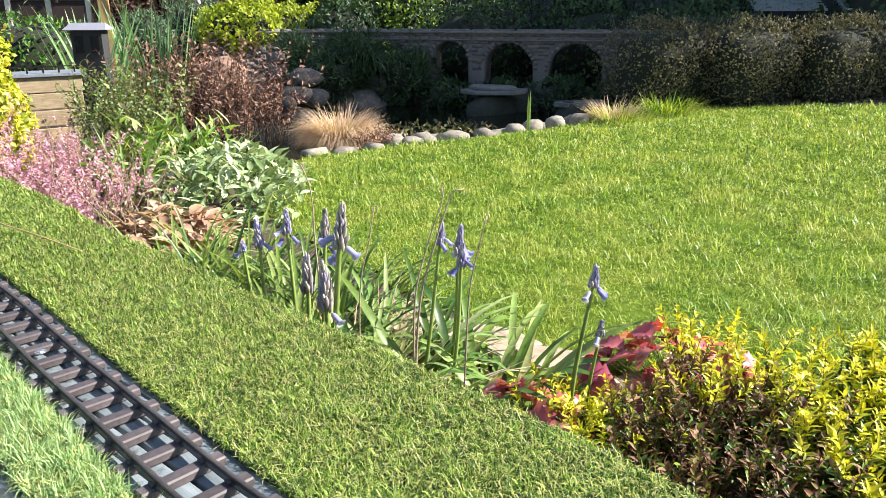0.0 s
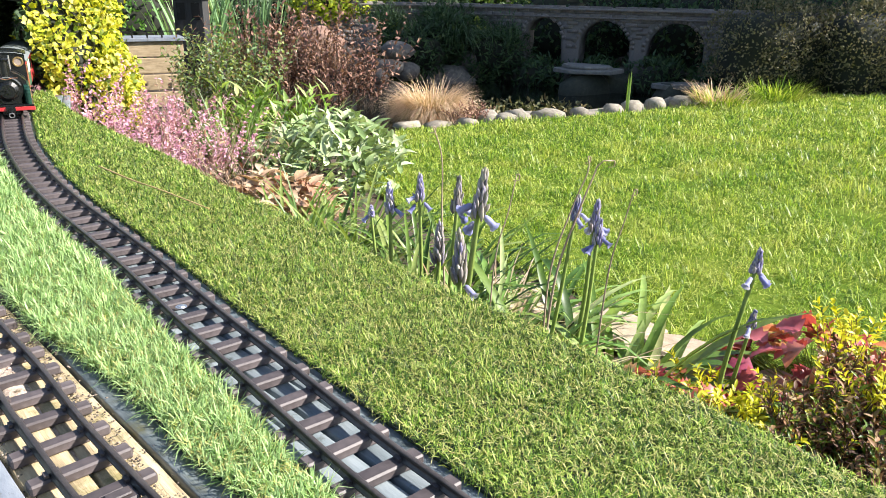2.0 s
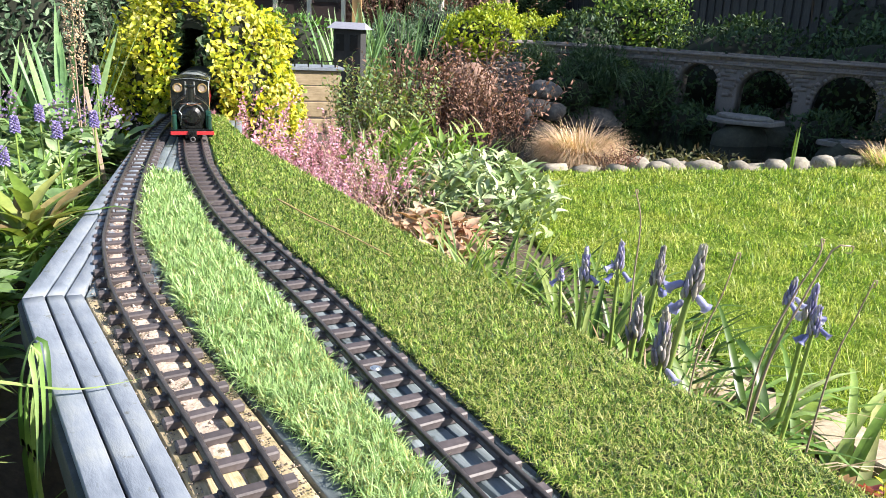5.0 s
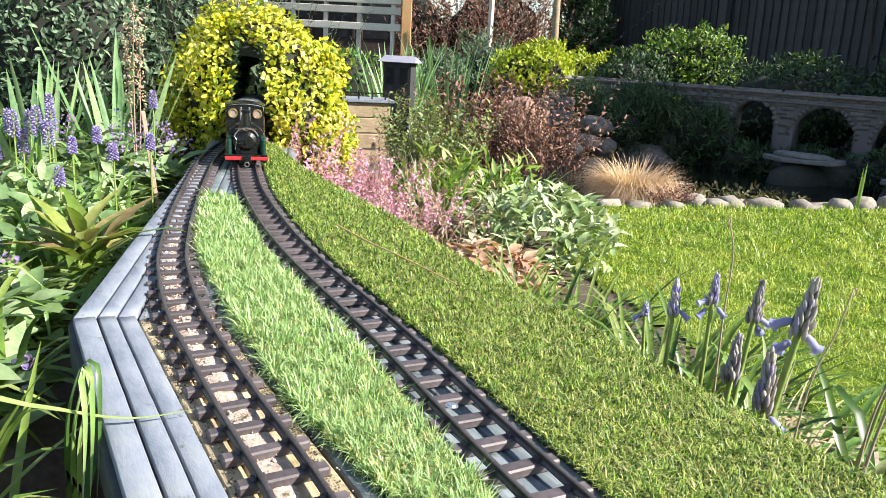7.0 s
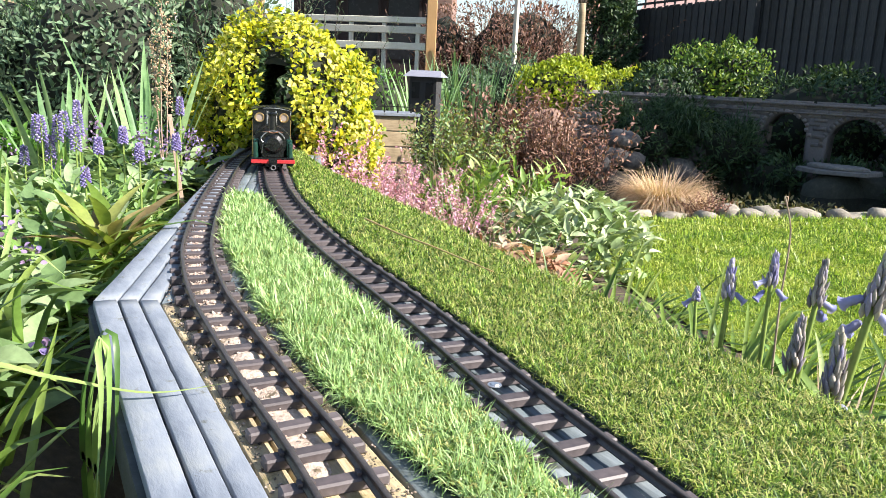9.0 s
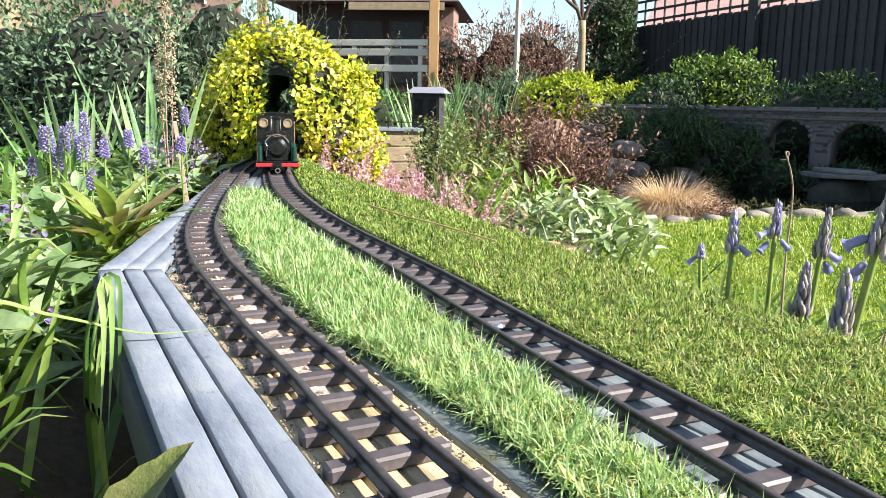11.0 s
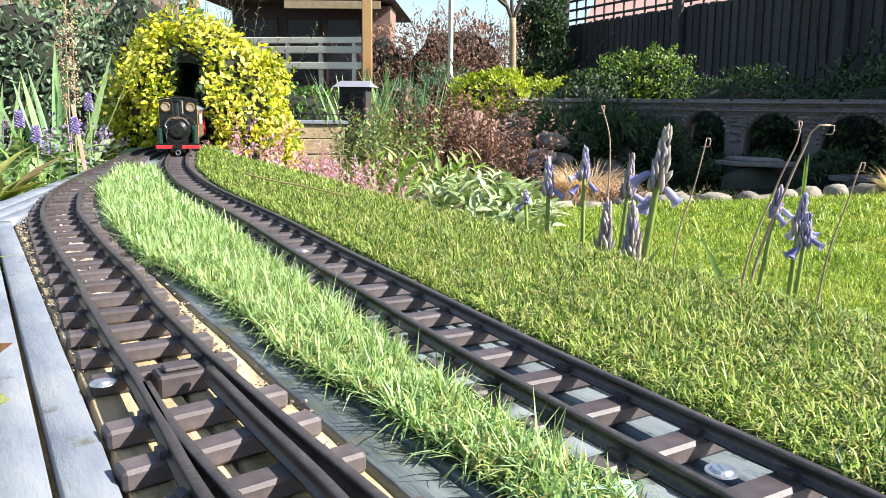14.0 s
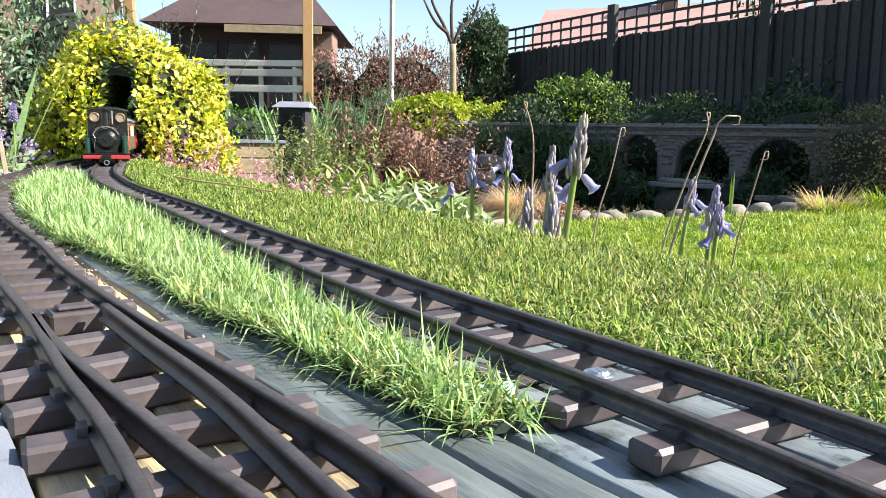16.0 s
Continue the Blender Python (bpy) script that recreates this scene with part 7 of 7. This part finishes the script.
part("brick_pier", box(bmesh.new(), 0.76, -0.42, 0.0, 1.10, 0.2, 1.95, 0.01), M_BRICKWALL, house)
bm = bmesh.new()
vs = [bm.verts.new(p) for p in ((-1.45, -0.75, 1.98), (1.2, -0.75, 1.98), (1.2, 1.9, 1.98), (-1.45, 1.9, 1.98), (-0.8, 0.55, 2.75), (0.55, 0.55, 2.75))]
for f in ((0, 1, 5, 4), (2, 3, 4, 5), (0, 4, 3), (1, 2, 5), (3, 2, 1, 0)):
    bm.faces.new([vs[j] for j in f])
part("roof", bm, M_ROOF, house)
part("eave_board", box(bmesh.new(), -0.3, -0.80, 1.86, 1.0, -0.76, 1.96), M_PALEWOOD, house)
for x in (-0.75, -0.15, 0.42):
    w = part("window", box(bmesh.new(), x - 0.22, -0.415, 0.9, x + 0.22, -0.405, 1.75), M_DARKGLASS, house)
    for dx in (-0.24, 0.22):
        part("window_frame", box(bmesh.new(), x + dx, -0.43, 0.88, x + dx + 0.03, -0.40, 1.78), M_BROWN, house)
for x, y, z1, r, m, lab in ((0.62, 7.45, 2.3, 0.03, M_WHITEWOOD, "slim whitish garden pole"),):
    bm = bmesh.new()
    tube(bm, (0, 0, -0.5), (0, 0, z1), r, r * 0.9, 10)
    tagged(part("garden_pole", bm, m), lab, "pole").matrix_basis = pose(x, y, 0)

sapling = thing("sapling", (1.19, 6.75, -0.42), "slim bare young tree with a forked top", "tree")
link("trunk", np_mesh("trunk", *rod([(0, 0, -0.05), (0.005, 0, 0.8), (-0.01, 0.01, 1.45)], 0.038, 0.033, 9, 0.1)), M_PALEWOOD, sapling, smooth=True)
for q in (((-0.01, 0.01, 1.42), (-0.10, 0.0, 1.62), (-0.22, 0.02, 1.85), (-0.30, 0.0, 2.2)), ((-0.01, 0.01, 1.42), (0.06, 0.0, 1.60), (0.20, 0.03, 1.74), (0.28, 0.02, 2.1)), ((-0.01, 0.01, 1.42), (-0.03, 0.0, 1.8), (0.03, 0.0, 2.3)), ((-0.06, 0.0, 1.55), (-0.20, -0.03, 1.66), (-0.33, -0.02, 1.9))):
    link("limb", np_mesh("limb", *rod(q, 0.020, 0.008, 7, 0.06)), M_TWIG, sapling, smooth=True)

# ---- fence, far trees and houses ----
FA, FB = np.array([2.22, 8.9]), np.array([6.9, 0.45])
fd = (FB - FA) / np.linalg.norm(FB - FA)
fence = thing("garden_fence", (FA[0], FA[1], -0.45), "weathered dark timber fence with trellis on top", "fence")
fence.matrix_world = pose(FA[0], FA[1], -0.45, 0, -1.3, math.degrees(atan2(fd[1], fd[0])))
flen = float(np.linalg.norm(FB - FA))
bm = box(bmesh.new(), -0.034, -0.007, 0.05, 0.034, 0.007, 1.66, 0.003)
me = bpy.data.meshes.new("slat")
bm.to_mesh(me)
bm.free()
for i in range(int(flen / 0.047)):
    ob = link("slat", me, M_FENCE, fence)
    ob.matrix_basis = pose(0.03 + i * 0.047, random.uniform(-0.002, 0.002) + (0.016 if i % 2 else 0), random.uniform(-0.008, 0.008), 0, random.uniform(-0.2, 0.2), 0)
for i in range(int(flen / 1.8) + 1):
    part("post", box(bmesh.new(), i * 1.8 - 0.05, -0.10, 0, i * 1.8 + 0.05, -0.022, 1.99, 0.005), M_FENCE, fence)
for z in (0.35, 1.2):
    part("rail", box(bmesh.new(), 0, 0.026, z, flen, 0.07, z + 0.08), M_FENCE, fence)
for z in (1.70, 1.82, 1.93):
    part("trellis_rail", box(bmesh.new(), 0, -0.012, z, flen, 0.012, z + 0.025), M_FENCE, fence)
for i in range(int(flen / 0.16)):
    part("trellis_bar", box(bmesh.new(), i * 0.16, -0.02, 1.66, i * 0.16 + 0.018, -0.004, 1.95), M_FENCE, fence)
shrub("climber", "dark climbing plant on the fence with glossy leaves", [(4.0, 5.4, 0.25, 0.35, 0.25, 0.55), (4.6, 4.4, 0.2, 0.35, 0.3, 0.5), (5.2, 3.4, 0.2, 0.35, 0.3, 0.5)], 4500, 0.05, 0.028, M_DARKLEAF, "climber", core=True, rough=0.4)
shrub("climber", "bare leafy climber over the trellis", [(3.95, 5.95, 1.60, 0.55, 0.12, 0.28), (4.75, 4.5, 1.55, 0.6, 0.14, 0.3)], 700, 0.05, 0.03, M_DARKLEAF, "climber", core=False, rough=0.5)
n = 170
sprigs("brown_hedge", "dense leafless brown hedge at the garden's end", spots(n, [(0.1, 8.2), (1.4, 8.0), (1.5, 8.6), (0.1, 8.8)]), ups(n, 0.25), rng.uniform(1.2, 1.85, n), 40, 0.05, 0.014, [M_DRY], "hedge", 0.05, 0.006, 0.12, outline=LANCE)
shrub("brown_hedge", "dense brown twiggy hedge mass", [(0.75, 8.6, 0.45, 0.78, 0.3, 0.85), (-0.10, 8.7, 0.40, 0.35, 0.3, 0.80)], 11000, 0.06, 0.02, M_DRY, "hedge", core=True)
shrub("conifer", "dark green conifer at the fence's end", [(1.84, 8.6, 0.42, 0.36, 0.3, 1.05), (1.80, 8.6, 1.2, 0.26, 0.25, 0.5)], 12000, 0.06, 0.022, M_DARKLEAF, "tree", rough=0.2)
shrub("grey_green_shrub", "grey-green shrub before the brown hedge", [(0.55, 6.5, 0.12, 0.34, 0.25, 0.40)], 3800, 0.045, 0.014, M_CONIFER, outline=LANCE, rough=0.3)
shrub("green_shrub", "grey-green tufted shrub before the terrace", [(0.10, 5.75, 0.12, 0.20, 0.2, 0.26)], 1500, 0.05, 0.012, M_CONIFER, outline=LANCE)
shrub("dark_shrub", "dark planting under the terrace", [(-0.9, 6.6, 0.0, 0.6, 0.3, 0.35), (-1.9, 6.2, 0.1, 0.6, 0.4, 0.5), (-2.8, 5.6, 0.2, 0.8, 0.5, 0.8)], 6000, 0.05, 0.02, M_GREENLEAF)


tree = thing("tree", (7.1, 2.7, -0.4), "tall evergreen tree beyond the fence that shades the pond", "tree")
V, F = rod([(0, 0, -0.1), (0.05, 0.03, 1.4), (-0.03, 0.02, 2.8), (0.0, 0.0, 4.4)], 0.13, 0.03, 9, 0.2)
link("trunk", np_mesh("trunk", V, F), M_TWIG, tree, smooth=True)
m = 26
a = rng.uniform(0, 2 * pi, m)
z0 = rng.uniform(2.0, 4.0, m)
D = norm(np.column_stack([np.cos(a), np.sin(a), rng.uniform(0.1, 0.7, m)]))
(V, F), path = canes(np.column_stack([np.zeros(m), np.zeros(m), z0]), D, rng.uniform(0.6, 1.1, m), 0.03, 0.12, 5, 0, 5)
link("limb", np_mesh("limb", V, F), M_TWIG, tree, kind="stuff")
P, d = blob_points(9000, (0, 0, 4.0), (1.15, 1.0, 0.95), 2.2, 0.05, 0.3)
link("crown", np_mesh("crown", *leaves(P, norm(d + rand_dirs(len(P))), rand_dirs(len(P), 0.6), rng.uniform(0.07, 0.13, len(P)), rng.uniform(0.04, 0.07, len(P)), OVAL, 0.2, 0.1)), M_DARKLEAF, tree, kind="stuff")


def far_house(x, y, w, d, h, turn, label, wall_mat):
    t = thing("house", (x, y, -0.4), label, "house", turn=turn)
    part("wall", box(bmesh.new(), -w / 2, -d / 2, 0, w / 2, d / 2, h), wall_mat, t)
    bm = bmesh.new()
    r = h + d * 0.36
    vs = [bm.verts.new(p) for p in ((-w / 2 - 0.2, -d / 2 - 0.3, h - 0.1), (w / 2 + 0.2, -d / 2 - 0.3, h - 0.1), (w / 2 + 0.2, d / 2 + 0.3, h - 0.1), (-w / 2 - 0.2, d / 2 + 0.3, h - 0.1), (-w / 2 - 0.2, 0, r), (w / 2 + 0.2, 0, r))]
    for f in ((0, 1, 5, 4), (2, 3, 4, 5), (0, 4, 3), (1, 2, 5), (3, 2, 1, 0)):
        bm.faces.new([vs[j] for j in f])
    part("roof", bm, M_PINKTILE, t)
    part("chimney", box(bmesh.new(), -0.3, -0.3, r - 0.5, 0.3, 0.3, r + 0.8), M_BRICKWALL, t)
    for i in range(3):
        for z in (1.0, 3.2):
            if z + 1.2 < h:
                xx = -w / 2 + w * (i + 0.5) / 3
                wd = part("window", box(bmesh.new(), xx - 0.6, -d / 2 - 0.03, z, xx + 0.6, -d / 2 - 0.005, z + 1.2), M_DARKGLASS, t)
                for q in (-0.66, 0.60, -0.03):
                    part("window_frame", box(bmesh.new(), xx + q, -d / 2 - 0.06, z - 0.05, xx + q + 0.06, -d / 2 - 0.02, z + 1.25), M_WHITE, t)
    return t


far_house(9.6, 21.0, 7.0, 6.0, 2.4, -30, "pink-rendered neighbouring house with a brown roof", M_RENDER)
far_house(16.5, 17.0, 8.0, 6.0, 2.6, -48, "brick neighbouring house beyond the fence", M_BRICKWALL)
far_house(-11.0, 22.0, 9.0, 6.0, 4.5, 15, "pale brick house beyond the garden's end", M_BRICKWALL)
wall = thing("garden_wall", (-3.4, 4.2, -0.36), "pale buff garden wall at the bed's back", "wall", turn=35)
part("wall_face", box(bmesh.new(), -2.2, -0.06, 0, 0.6, 0.06, 1.5, 0.006), M_PALEWOOD, wall)
# storage benches beyond the hedge
for x, y, tn in ((4.65, 3.65, -27), (5.15, 3.3, -27)):
    b = thing("garden_bench", (x, y, -0.3), "weathered slatted garden bench beyond the hedge", "bench", "garden benches", turn=tn)
    for j in range(5):
        part("slat", box(bmesh.new(), -0.26, -0.02 + j * 0.045, 0.66 + j * 0.018, 0.26, 0.018 + j * 0.045, 0.678 + j * 0.018), M_SLATE, b)
    for sx in (-0.24, 0.22):
        part("leg", box(bmesh.new(), sx, 0.0, 0, sx + 0.03, 0.03, 0.66), M_FENCE, b)
        part("leg", box(bmesh.new(), sx, 0.15, 0, sx + 0.03, 0.18, 0.70), M_FENCE, b)
